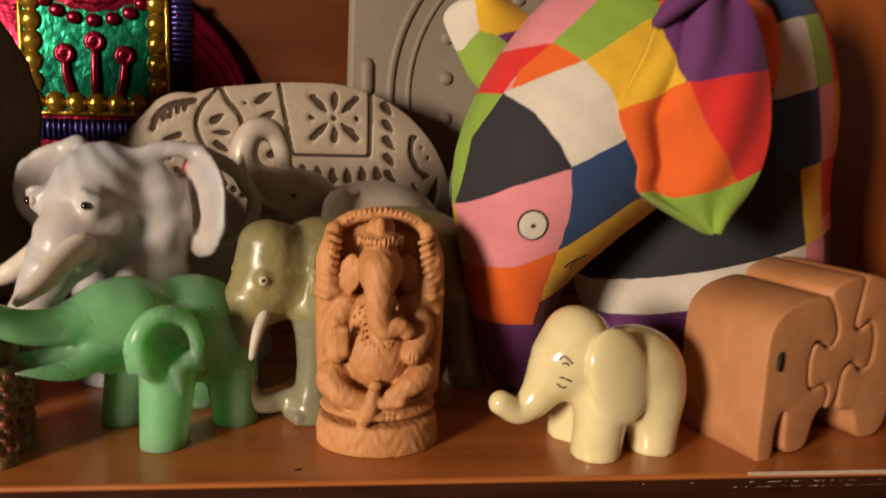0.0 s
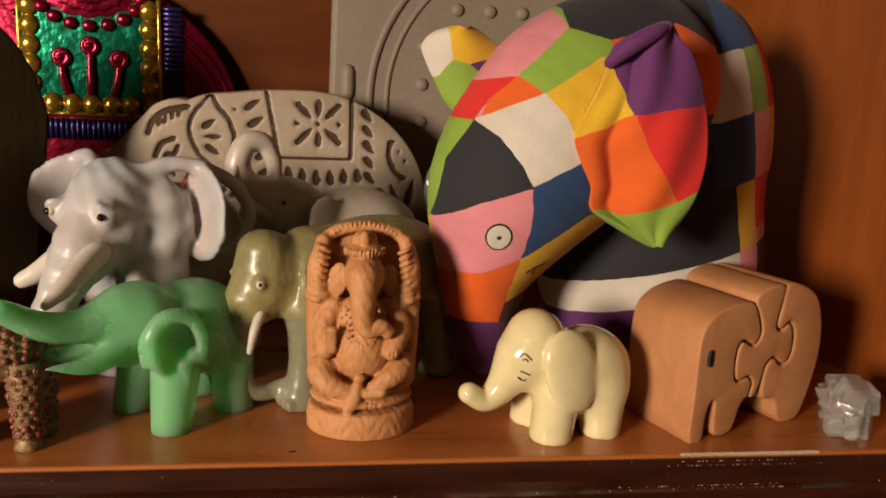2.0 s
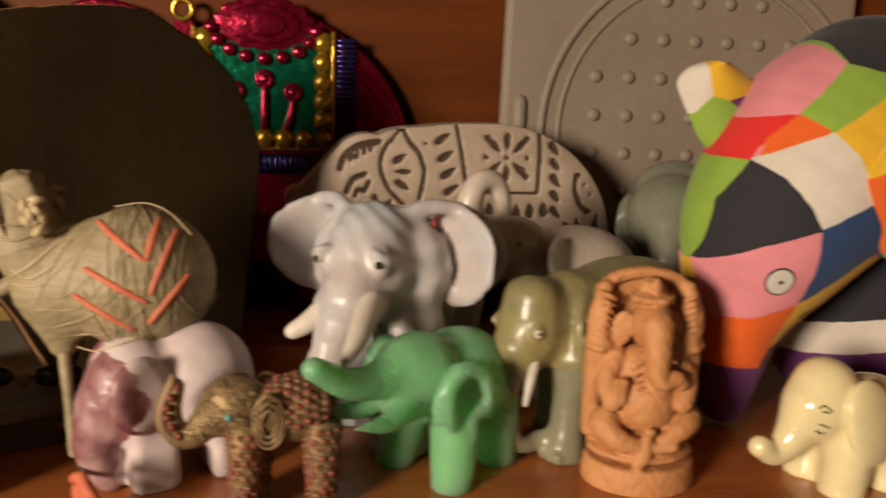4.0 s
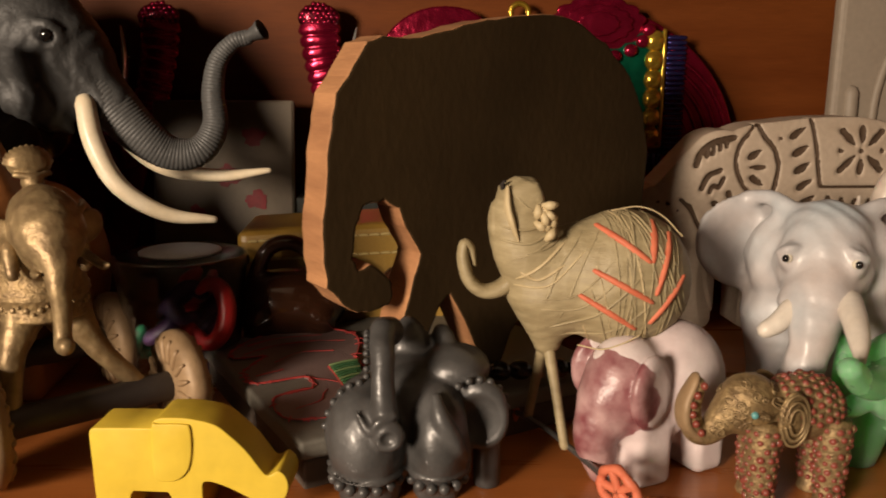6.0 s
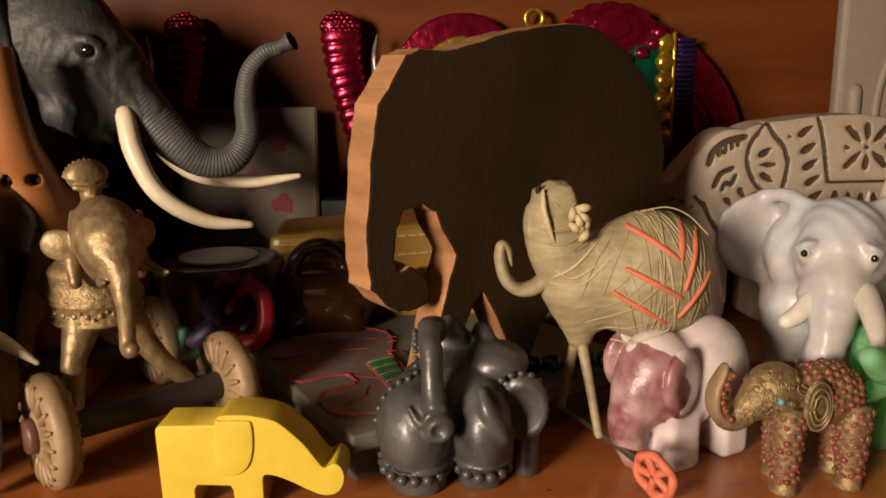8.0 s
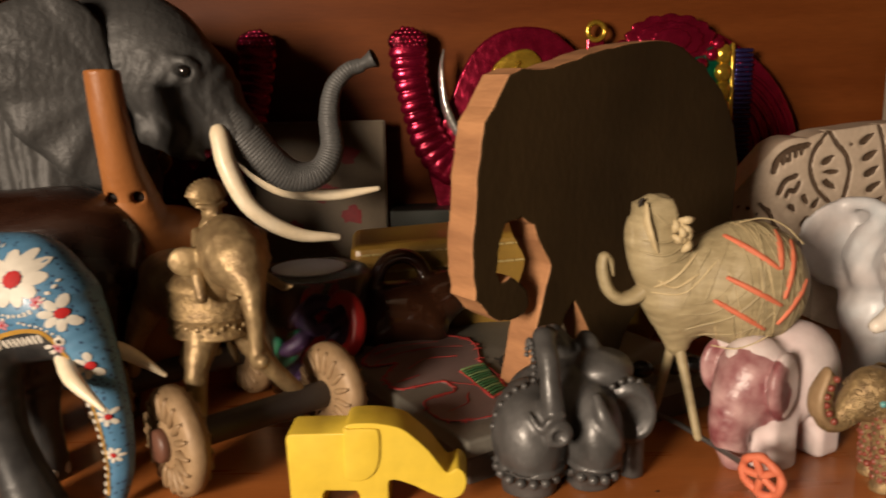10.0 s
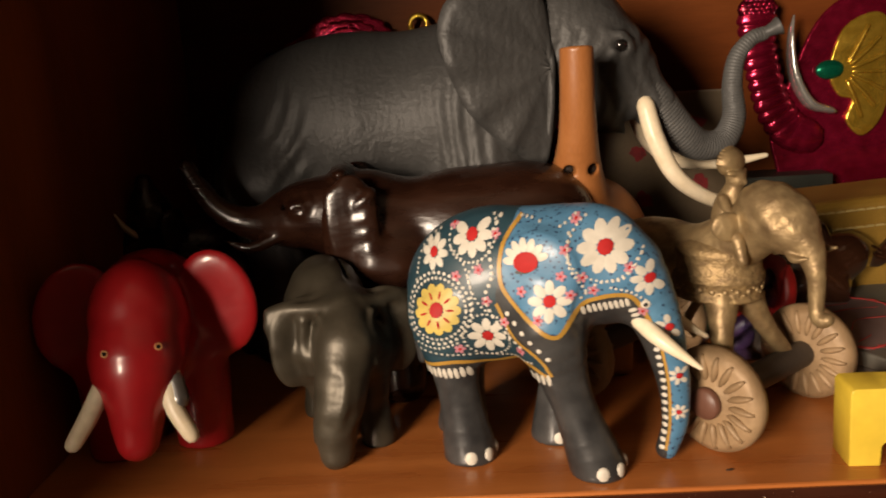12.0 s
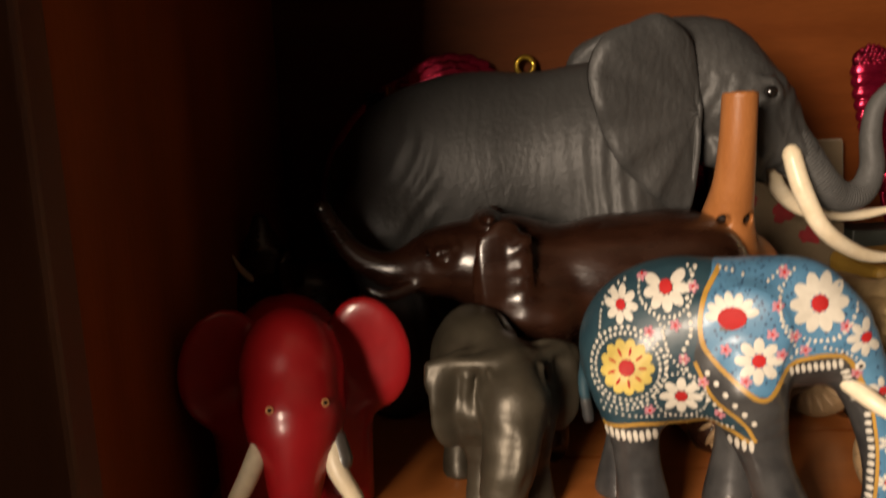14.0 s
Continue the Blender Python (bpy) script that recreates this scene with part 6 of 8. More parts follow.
    for k, w in enumerate(wraps):
        q = [sk.at(a, z, -0.0001) for a, z in spline(w, 4)]
        if None not in q:
            wd = (0.0005, 0.0009, 0.0006)[k % 3]
            part("raffia_strip", sweep("raffia_strip", q, [wd * 0.5] + [wd] * (len(q) - 2) + [wd * 0.4], 6, 2, 0.7), (STRAW, PALE_STRAW, STRAW, STRAW)[k % 4], t)
    st = [[(-0.0020, 0.1015), (0.0155, 0.0880)], [(0.0168, 0.0880), (0.0200, 0.1030)], [(-0.0050, 0.0840), (0.0165, 0.0720)], [(0.0185, 0.0755), (0.0265, 0.0980)], [(-0.0100, 0.0740), (0.0110, 0.0610)], [(0.0175, 0.0635), (0.0310, 0.0810)]]
    for (a0, z0), (a1, z1) in st:
        q = [sk.at(a0 + (a1 - a0) * u, z0 + (z1 - z0) * u, -0.0002) for u in np.linspace(0, 1, 5)]
        if None not in q:
            part("stitch", sweep("stitch", q, (0.0013, 0.0016, 0.0017, 0.0016, 0.0012), 8, 3, 0.8), ORANGE_YARN, t, "flat orange straw stitch")
    for i in range(26):
        x0 = -0.038 + 0.055 * rng.random()
        tilt = rng.uniform(-0.3, 1.1)
        q = []
        for w in np.linspace(-1.3, 1.6, 9):
            xx = x0 + tilt * 0.020 * w * 0.5
            u = min(0.97, abs((xx + 0.0115) / 0.0290))
            r = math.sqrt(1 - u * u)
            q.append((xx, 0.0256 * r * math.cos(w), 0.079 + 0.0293 * r * math.sin(w)))
        wd = rng.choice((0.0002, 0.0003, 0.00045))
        part("raffia_strip", sweep("raffia_strip", q, [wd] * 9, 6, 3, 0.9), PALE_STRAW if i % 4 == 0 else STRAW, t)
    for q in ([(0.0100, 0.0170, 0.0560), (0.0020, 0.0230, 0.0560), (-0.0060, 0.0250, 0.0590), (-0.0120, 0.0250, 0.0620)], [(-0.0040, 0.0080, 0.1090), (-0.0150, 0.0085, 0.1105), (-0.0240, 0.0100, 0.1070), (-0.0320, 0.0120, 0.0990)]):
        part("loose_thread", sweep("loose_thread", q, [0.00032] * 4, 6, 6), PALE_STRAW, t, "pale loose thread")
    legs = [((0.019, 0.001, 0.054), (0.0135, 0.0155, 0.012)), ((0.019, -0.003, 0.054), (0.0230, -0.0150, 0.012)), ((-0.024, 0.004, 0.060), (-0.026, 0.0150, 0.012)), ((-0.024, -0.004, 0.060), (-0.026, -0.0150, 0.012))]
    for a, c in legs:
        part("leg", sweep("leg", [a, tuple((p + q) / 2 for p, q in zip(a, c)), c], (0.0027, 0.0021, 0.0020), 10, 3), STRAW, t, "raffia-wrapped stick leg")
    for x0, x1 in ((0.0015, 0.032), ):
        part("axle", sweep("axle", [(x0, 0.052, 0.011), ((x0 + x1) / 2, 0, 0.012), (x1, -0.030, 0.011)], [0.0013] * 3, 8, 2), WIRE, t, "grey wire axle")
        for x, y in ((x0, 0.052), (x1, -0.030)):
            wh = part("wheel", join_meshes("wheel", [sweep("rim", [(0.0088 * math.cos(w), 0.0088 * math.sin(w), 0.0006 * math.sin(5 * w)) for w in np.linspace(0, 6.2832, 17)], [0.0021, 0.0017] * 8 + [0.0021], 8, 2)] +
                      [sweep("spoke", [(0, 0, 0), (0.005 * math.cos(w), 0.005 * math.sin(w), 0), (0.0085 * math.cos(w), 0.0085 * math.sin(w), 0)], [0.0018] * 3, 6, 2) for w in np.linspace(0, 6.2832, 6)[:-1]]), ORANGE_YARN, t, "woven orange wheel",
                      at=pose(x, y, 0.0108, 80, 0, -58))


straw_elephant()


def black_elephant():
    t = thing("clay_elephant", "round burnished black clay elephant with beaded edges and a raised trunk", "figurine", pose(-0.336, 0.279, 0, 0, 0, -88))
    b = Blob()
    b.ell((-0.004, -0.002, 0.028), (0.0240, 0.0260, 0.0250)).ell((0.0100, -0.0185, 0.0265), (0.0215, 0.0160, 0.0225), 0.0012).ell((0.0090, 0.0085, 0.0250), (0.0205, 0.0135, 0.0225), 0.0012)
    b.ell((0.0080, 0.0240, 0.0335), (0.0064, 0.0130, 0.0150), 0.0012, (8, 0, -24)).ell((0.0150, 0.0255, 0.0320), (0.0045, 0.0090, 0.0105), 0.002, (8, 0, -24), cut=True)
    b.tube([(0.0220, 0.0075, 0.0455), (0.0262, 0.0095, 0.0385), (0.0255, 0.0150, 0.0280), (0.0215, 0.0190, 0.0220)], (0.0022, 0.0034, 0.0028, 0.0014), 0.0015)
    b.tube([(0.002, 0.0285, 0.020), (0.002, 0.0290, 0.002)], (0.0058, 0.0052), 0.003)
    b.tube([(0.008, -0.0175, 0.012), (0.008, -0.0175, 0.001)], (0.0130, 0.0120), 0.003).tube([(0.007, 0.0085, 0.012), (0.007, 0.0085, 0.001)], (0.0105, 0.0096), 0.003)
    for cy, ry, rx in ((-0.0185, 0.0156, 0.0205), (0.0085, 0.0130, 0.0195)):
        b.tube([((0.010 if cy < 0 else 0.009) + rx * 0.96 * math.cos(w), cy + ry * 0.96 * math.sin(w), 0.0150) for w in np.linspace(-1.6, 1.6, 9)], [0.0009] * 9, 0.001)
    b.tube([(0.0255, -0.0112, 0.038), (0.0255, -0.0118, 0.049), (0.0200, -0.0122, 0.061), (0.0110, -0.0120, 0.0672), (0.0030, -0.0100, 0.0650)], (0.0050, 0.0043, 0.0046, 0.0051, 0.0056), 0.003)
    b.ell((0.0300, -0.0100, 0.0340), (0.0036, 0.0060, 0.0060), 0.001)
    b.ell((0.0336, -0.0100, 0.0340), (0.0028, 0.0030, 0.0030), 0.0008, cut=True)
    b.tube([(0.0270, -0.0215, 0.0425), (0.0302, -0.0168, 0.0360), (0.0312, -0.0135, 0.0400), (0.0300, -0.0080, 0.0418)], (0.0009, 0.0015, 0.0014, 0.0009), 0.001)
    b.ell((-0.004, 0.016, 0.048), (0.014, 0.014, 0.009), 0.002).ell((-0.016, -0.002, 0.052), (0.010, 0.010, 0.010), 0.002).ell((-0.012, 0.012, 0.0575), (0.0064, 0.0044, 0.0050), 0.003, (0, 20, 30)).ell((-0.018, -0.002, 0.0600), (0.0055, 0.0046, 0.0050), 0.0025, (20, 0, 0))
    dents = lambda P: 0.0004 * np.sin(230 * P[..., 0] + 2 * np.sin(170 * P[..., 1])) * np.sin(210 * P[..., 2] + 1.5 * np.sin(190 * P[..., 0]))
    part("body", b.mesh("body", 0.0009, [BLACK_CLAY], extra=dents), None, t, "smooth burnished body")
    knob = ball("knob", (0, 0, 0), 0.0016, (1, 1, 1), 5)
    tiny = ball("bead", (0, 0, 0), 0.0013, (1, 1, 1), 4)

    def ring(cx, cy, rx, ry, z, a0, a1, n, k=knob):
        for i in range(n):
            w = a0 + (a1 - a0) * i / (n - 1)
            part("knob", k, BLACK_CLAY, t, at=pose(cx + rx * math.cos(w), cy + ry * math.sin(w), z))
    hem = ball("knob", (0, 0, 0), 0.0023, (1, 1, 1), 5)
    ring(0.0100, -0.0185, 0.0178, 0.0134, 0.0112, -1.6, 1.1, 8, hem)
    ring(0.0090, 0.0085, 0.0172, 0.0112, 0.0108, -1.1, 1.5, 7, hem)
    for i in range(6):
        w = 0.15 + 1.2 * i / 5
        part("knob", knob, BLACK_CLAY, t, at=pose(0.0140, -0.0185 - 0.0158 * math.sin(w), 0.0268 + 0.0220 * math.cos(w)))
    for i in range(7):
        w = -0.5 + 2.0 * i / 6
        part("knob", knob, BLACK_CLAY, t, at=pose(0.0120 - 0.004 * math.sin(w), 0.0225 + 0.0130 * math.sin(w), 0.0345 + 0.0138 * math.cos(w)))
    for i in range(13):
        w = 0.2 + 3.2 * i / 12
        part("bead", tiny, BLACK_CLAY, t, at=pose(0.0110 - 0.0125 * math.cos(w) * 0.7, -0.0180, 0.0560 + 0.0110 * math.sin(w)))


black_elephant()


def yellow_elephant():
    t = thing("toy_elephant", "chunky bright yellow plastic toy elephant near the shelf edge", "toy", pose(-0.4215, 0.2615, 0, 0, 0, -3) @ Matrix.Diagonal((0.975, 1, 0.935, 1)))
    top = spline([(-0.0088, 0.0378), (-0.0088, 0.0402), (-0.0062, 0.0421), (0.0000, 0.0425), (0.0060, 0.0421), (0.0145, 0.0400), (0.0200, 0.0356), (0.0258, 0.0296), (0.0302, 0.0232), (0.0330, 0.0195), (0.0352, 0.0197), (0.0376, 0.0212), (0.0402, 0.0193), (0.0414, 0.0155), (0.0406, 0.0110), (0.0378, 0.0076), (0.0325, 0.0068), (0.0262, 0.0095), (0.0198, 0.0130), (0.0136, 0.0155), (0.0098, 0.0158), (0.0088, 0.0140)], 4)
    o = [(-0.0330, 0.0350), (-0.0326, 0.0366), (-0.0312, 0.0376), (-0.0200, 0.0379)] + [tuple(p) for p in top] + [(0.0088, 0.0), (-0.0028, 0.0), (-0.0034, 0.0090), (-0.0046, 0.0110), (-0.0176, 0.0112), (-0.0188, 0.0094), (-0.0190, 0.0), (-0.0322, 0.0)]
    part("body", slab("body", o, 0.0185, 0.0019, 4, True), YELLOW, t, at=pose(0, -0.00925, 0))
    ear = round_outline([(-0.0086, 0.0390), (-0.0060, 0.0402), (0.0035, 0.0403), (0.0057, 0.0385), (0.0058, 0.0290), (0.0040, 0.0212), (0.0000, 0.0170), (-0.0050, 0.0160), (-0.0082, 0.0172), (-0.0090, 0.0220)], 4)
    for y in (-0.0103, 0.0077):
        part("ear", slab("ear", ear, 0.0026, 0.0011, 3, True), YELLOW, t, "flat rounded ear", at=pose(0, y, 0))


yellow_elephant()


# ---- middle: plank elephant, box, beads, purse, jar ----
def plank_elephant():
    o = [(0.0040, 0.0425), (-0.0030, 0.0510), (-0.0045, 0.0620), (-0.0042, 0.0800), (-0.0020, 0.1010), (0.0000, 0.1170), (0.0030, 0.1310), (0.0105, 0.1420), (0.0180, 0.1520), (0.0250, 0.1548), (0.0440, 0.1545), (0.0610, 0.1590), (0.0790, 0.1630), (0.0960, 0.1655), (0.1200, 0.1675), (0.1380, 0.1640),
         (0.1560, 0.1545), (0.1740, 0.1395), (0.1860, 0.1195), (0.1905, 0.0990), (0.1890, 0.0700), (0.1830, 0.0380), (0.1800, 0.0020), (0.1550, 0.0010), (0.1440, 0.0260), (0.1280, 0.0340), (0.1120, 0.0300), (0.0980, 0.0140), (0.0920, 0.0000), (0.0800, 0.0000), (0.0720, 0.0185), (0.0600, 0.0395),
         (0.0545, 0.0340), (0.0480, 0.0200), (0.0460, 0.0000), (0.0270, 0.0000), (0.0330, 0.0250), (0.0405, 0.0500), (0.0436, 0.0605), (0.0375, 0.0700), (0.0320, 0.0815), (0.0255, 0.0862), (0.0155, 0.0845), (0.0112, 0.0760), (0.0096, 0.0625), (0.0126, 0.0570), (0.0185, 0.0590), (0.0280, 0.0515), (0.0294, 0.0440), (0.0275, 0.0395), (0.0200, 0.0375), (0.0110, 0.0380)]
    out = []
    rng = random.Random(5)
    for i, p in enumerate(o):
        q = o[(i + 1) % len(o)]
        for k in range(3):
            u = k / 3
            out.append((p[0] + (q[0] - p[0]) * u + rng.uniform(-0.0005, 0.0005), p[1] + (q[1] - p[1]) * u + rng.uniform(-0.0005, 0.0005)))
    me = slab("plank", out, 0.020, 0.0012, 2)
    me.materials.append(PLANK)
    me.materials.append(PLANK_EDGE)
    for p in me.polygons:
        p.material_index = 0 if abs(p.normal.y) > 0.5 else 1
    solo("plank_elephant", me, None, "thick dark plank cut into an elephant shape with pale sawn edges", "wood cutout", pose(-0.3705, 0.3085, 0.0225, 0, 0, 34))


plank_elephant()

BOX_GREY = mat("grey_slate_box", (0.20, 0.185, 0.155), 0.6, second=(0.145, 0.135, 0.11), scale=40, bump=0.25, bump_scale=400)
BOX_SIDE = mat("dark_box_side", (0.12, 0.095, 0.075), 0.6, scale=60)
GAUZE = mat("grey_mauve_cloth", (0.24, 0.16, 0.145), 0.8, second=(0.19, 0.125, 0.115), scale=80, bump=0.6, bump_scale=800)
RED_THREAD = mat("red_thread", (0.50, 0.05, 0.045), 0.7, second=(0.38, 0.035, 0.03), scale=300, bump=0.5, bump_scale=900)
GREEN_THREAD = mat("green_thread", (0.04, 0.15, 0.045), 0.75, second=(0.05, 0.13, 0.05), scale=300, bump=0.6, bump_scale=900)
PALE_GREEN = mat("pale_green_thread", (0.20, 0.30, 0.12), 0.7)


def keepsake_box():
    t = thing("keepsake_box", "flat grey box with a red-stitched elephant on its lid", "box", pose(-0.3802, 0.2698, 0, 0, 0, 30))
    W, D, H = 0.165, 0.140, 0.0215
    part("base", block("base", (0.002, 0.002, 0), (W - 0.002, D - 0.002, 0.013), 0.001), BOX_SIDE, t, "dark box side")
    part("lid", block("lid", (0, 0, 0.0134), (W, D, H), 0.0014), BOX_GREY, t, "grey lid")
    shape = round_outline([(0.0095, 0.1175), (0.0310, 0.1340), (0.0555, 0.1320), (0.0725, 0.1200), (0.0735, 0.1025), (0.0620, 0.0810), (0.0590, 0.0750), (0.0555, 0.0545), (0.0435, 0.0330), (0.0295, 0.0155), (0.0040, 0.0215), (0.0050, 0.0455), (0.0190, 0.0490), (0.0260, 0.0505), (0.0270, 0.0645), (0.0045, 0.0670), (0.0035, 0.0815), (0.0090, 0.0895), (0.0200, 0.1010), (0.0065, 0.1050)], 3)
    part("cloth_elephant", slab("cloth", shape, 0.0006, 0), GAUZE, t, "mauve-grey cloth elephant", at=Matrix.Translation((0, 0, H + 0.0008)) @ Matrix(((1, 0, 0, 0), (0, 0, 1, 0), (0, -1, 0, 0), (0, 0, 0, 1))))

    rng = random.Random(2)

    def thread(name, pts, r=0.0008, m=RED_THREAD):
        """A frayed thread: uneven in width and a little off its line."""
        q = spline(pts, 3) if len(pts) < 8 else np.array(pts)
        part(name, sweep(name, [(x + rng.uniform(-0.0005, 0.0005), y + rng.uniform(-0.0005, 0.0005), H + 0.0011) for x, y in q], [r * rng.uniform(0.45, 1.5) for _ in q], 6, 2, 0.7), m, t)
    thread("outline_thread", shape + shape[:1], 0.0006)
    for pts in ([(0.012, 0.108), (0.030, 0.114), (0.050, 0.112), (0.066, 0.104)], [(0.022, 0.090), (0.038, 0.098), (0.054, 0.092)], [(0.018, 0.121), (0.038, 0.125), (0.058, 0.119)], [(0.010, 0.030), (0.022, 0.034), (0.030, 0.044)], [(0.027, 0.064), (0.034, 0.056), (0.044, 0.042)], [(0.008, 0.076), (0.022, 0.078)]):
        thread("stitch_line", pts, 0.00035)
    for i in range(70):
        x, y = shape[rng.randrange(len(shape))]
        w, d = rng.uniform(0, 6.28), rng.uniform(0.0012, 0.0030)
        part("stitch", sweep("stitch", [(x - d * math.cos(w), y - d * math.sin(w), H + 0.0011), (x, y, H + 0.0015), (x + d * math.cos(w), y + d * math.sin(w), H + 0.0011)], [0.00028] * 3, 5, 2), RED_THREAD, t)
    corners = [(0.0425, 0.0705), (0.0575, 0.0712), (0.0458, 0.0352), (0.0366, 0.0330)]
    part("saddle", slab("saddle", corners, 0.0012, 0), GREEN_THREAD, t, "green stitched saddle", at=Matrix.Translation((0, 0, H + 0.0016)) @ Matrix(((1, 0, 0, 0), (0, 0, 1, 0), (0, -1, 0, 0), (0, 0, 0, 1))))
    for a, b2 in zip(corners, corners[1:] + corners[:1]):
        thread("border_thread", [a, ((a[0] + b2[0]) / 2, (a[1] + b2[1]) / 2), b2], 0.0011)
    for i in range(12):
        u = (i + 0.5) / 12
        a, b2 = [tuple(p[k] + (q[k] - p[k]) * u for k in (0, 1)) for p, q in ((corners[0], corners[3]), (corners[1], corners[2]))]
        part("saddle_stitch", sweep("saddle_stitch", [(a[0], a[1], H + 0.0026), ((a[0] + b2[0]) / 2, (a[1] + b2[1]) / 2, H + 0.0030), (b2[0], b2[1], H + 0.0026)], [0.0006] * 3, 5, 2), PALE_GREEN if i % 3 == 0 else GREEN_THREAD, t)


keepsake_box()


def necklace():
    t = thing("bead_necklace", "string of black and tan beads lying on the grey box", "necklace", pose(-0.31, 0.345, 0.0235))
    BEAD_B, BEAD_T = mat("black_bead", (0.02, 0.018, 0.016), 0.2, coat=0.4), mat("tan_bead", (0.36, 0.25, 0.13), 0.4)
    q = spline([(-0.050, 0.012), (-0.030, -0.006), (-0.004, -0.014), (0.022, -0.012), (0.046, -0.008), (0.072, -0.002), (0.088, 0.008)], 8)
    big, small = ball("bead", (0, 0, 0), 0.0046, (1.3, 1, 1), 6), ball("bead", (0, 0, 0), 0.0032, (1, 1, 1), 6)
    d, last = 0.0, q[0]
    k = 0
    for p in q[1:]:
        d += np.linalg.norm(p - last)
        last = p
        if d > 0.0072:
            d = 0
            k += 1
            part("bead", big if k % 3 else small, BEAD_B if k % 3 else BEAD_T, t, at=pose(p[0], p[1], 0.0046 if k % 3 else 0.0034))
    part("cord", sweep("cord", [(x, y, 0.0040) for x, y in q[::4]], [0.0006] * len(q[::4]), 6, 2), INK, t)


necklace()

OCHRE = mat("ochre_leather", (0.36, 0.215, 0.035), 0.5, second=(0.27, 0.15, 0.022), scale=40, bump=0.35, bump_scale=500, coat=0.1)
THREAD = mat("pale_thread", (0.66, 0.50, 0.20), 0.7)


def purse():
    t = thing("leather_purse", "ochre leather purse with pale stitching lying against the back panel", "purse", pose(-0.365, 0.440, 0, 0, 0, 3))
    part("body", block("body", (-0.070, 0.0, 0.0), (0.120, 0.055, 0.068), 0.010, 4), OCHRE, t)
    part("flap", block("flap", (-0.072, -0.003, 0.034), (0.122, 0.058, 0.0775), 0.006, 3), OCHRE, t, "folded flap", at=pose(0, 0, 0, 0, -3, 0))
    dash = sweep("stitch", [(-0.0022, 0, 0), (0, 0, 0.0002), (0.0022, 0, 0)], [0.0008] * 3, 6, 2)
    for i in range(30):
        part("stitch", dash, THREAD, t, at=pose(-0.066 + 0.0063 * i, -0.0036, 0.0715 + 0.0524 * (-0.066 + 0.0063 * i), 0, -3, 0))
        part("stitch", dash, THREAD, t, at=pose(-0.066 + 0.0063 * i, -0.0036, 0.0605 + 0.0524 * (-0.066 + 0.0063 * i), 0, -3, 0))


purse()
CLEAR = mat("clear_plastic", (0.95, 0.95, 0.95), 0.04, glass=1.0, ior=1.3, bump=0.02, second=(0.93, 0.93, 0.93))
STICKER = mat("pale_sticker", (0.50, 0.55, 0.60), 0.4, second=(0.42, 0.44, 0.52), scale=160)
PLASTIC_RED = mat("red_plastic", (0.60, 0.03, 0.03), 0.35, second=(0.5, 0.02, 0.02))
PLASTIC_PURPLE = mat("purple_plastic", (0.055, 0.028, 0.085), 0.35)
PLASTIC_GREEN = mat("green_plastic", (0.02, 0.22, 0.11), 0.35)


def toy_jar():
    t = thing("plastic_jar", "clear plastic tub of curled red, purple and green toys", "jar", pose(-0.4605, 0.396, 0))
    prof = [(0.026, 0.002), (0.027, 0.004), (0.0335, 0.062), (0.0352, 0.064), (0.0345, 0.0685), (0.030, 0.0700)]
    inner = [(r - 0.0012, z) for r, z in prof[::-1][1:]] + [(0.0245, 0.0032)]
    jar = lathe("tub", prof + [(0.0285, 0.0690)] + inner, 40)
    ob = part("tub", jar, CLEAR, t, "clear tapered plastic tub")
    ob.visible_shadow = False
    part("sticker", lathe("sticker", [(0.0210, 0.0702), (0.0210, 0.0708), (0.0200, 0.0711)], 32), STICKER, t, "pale oval lid sticker")
    lid = part("lid", lathe("lid", [(0.0300, 0.0685), (0.0300, 0.0698), (0.0285, 0.0700)], 36), CLEAR, t, "flat clear lid")
    lid.visible_shadow = False
    rng = random.Random(11)
    for i, m in enumerate((PLASTIC_PURPLE, PLASTIC_PURPLE, PLASTIC_PURPLE, PLASTIC_RED, PLASTIC_GREEN, PLASTIC_PURPLE, PLASTIC_RED, PLASTIC_PURPLE, PLASTIC_PURPLE, PLASTIC_PURPLE, PLASTIC_PURPLE, PLASTIC_RED)):
        w, r, z = 2.4 * i, 0.015 if i % 3 else 0.006, 0.010 + 0.0036 * i
        c = np.array((r * math.cos(w), r * math.sin(w), z))
        e = rng.uniform(0, 6)
        q = [c + np.array((0.008 * math.cos(e + s), 0.008 * math.sin(e + s) * 0.5, 0.007 * math.sin(e * 1.3 + s))) for s in np.linspace(0, 4.6, 7)]
        part("curled_toy", sweep("curled_toy", q, (0.0036, 0.0044, 0.0048, 0.0046, 0.0042, 0.0036, 0.0028), 10, 4), m, t)
    q = [(0.0185 + 0.0085 * math.cos(s), -0.0175 + 0.004 * math.sin(s), 0.0420 + 0.0145 * math.sin(s)) for s in np.linspace(2.3, -2.4, 10)]
    part("curled_toy", sweep("curled_toy", q, (0.0022, 0.0036, 0.0044, 0.0048, 0.0050, 0.0050, 0.0048, 0.0046, 0.0040, 0.0028), 10, 4), PLASTIC_RED, t, "hooked red toy against the wall of the tub")
    part("curled_toy", sweep("curled_toy", [(-0.022, -0.014, 0.020), (-0.020, -0.017, 0.026), (-0.017, -0.0165, 0.033)], (0.003, 0.0036, 0.003), 10, 4), PLASTIC_GREEN, t)


toy_jar()
BROWN_GLASS = mat("brown_glass", (0.055, 0.020, 0.010), 0.08, second=(0.035, 0.013, 0.006), scale=30, coat=0.8, bump=0.02)


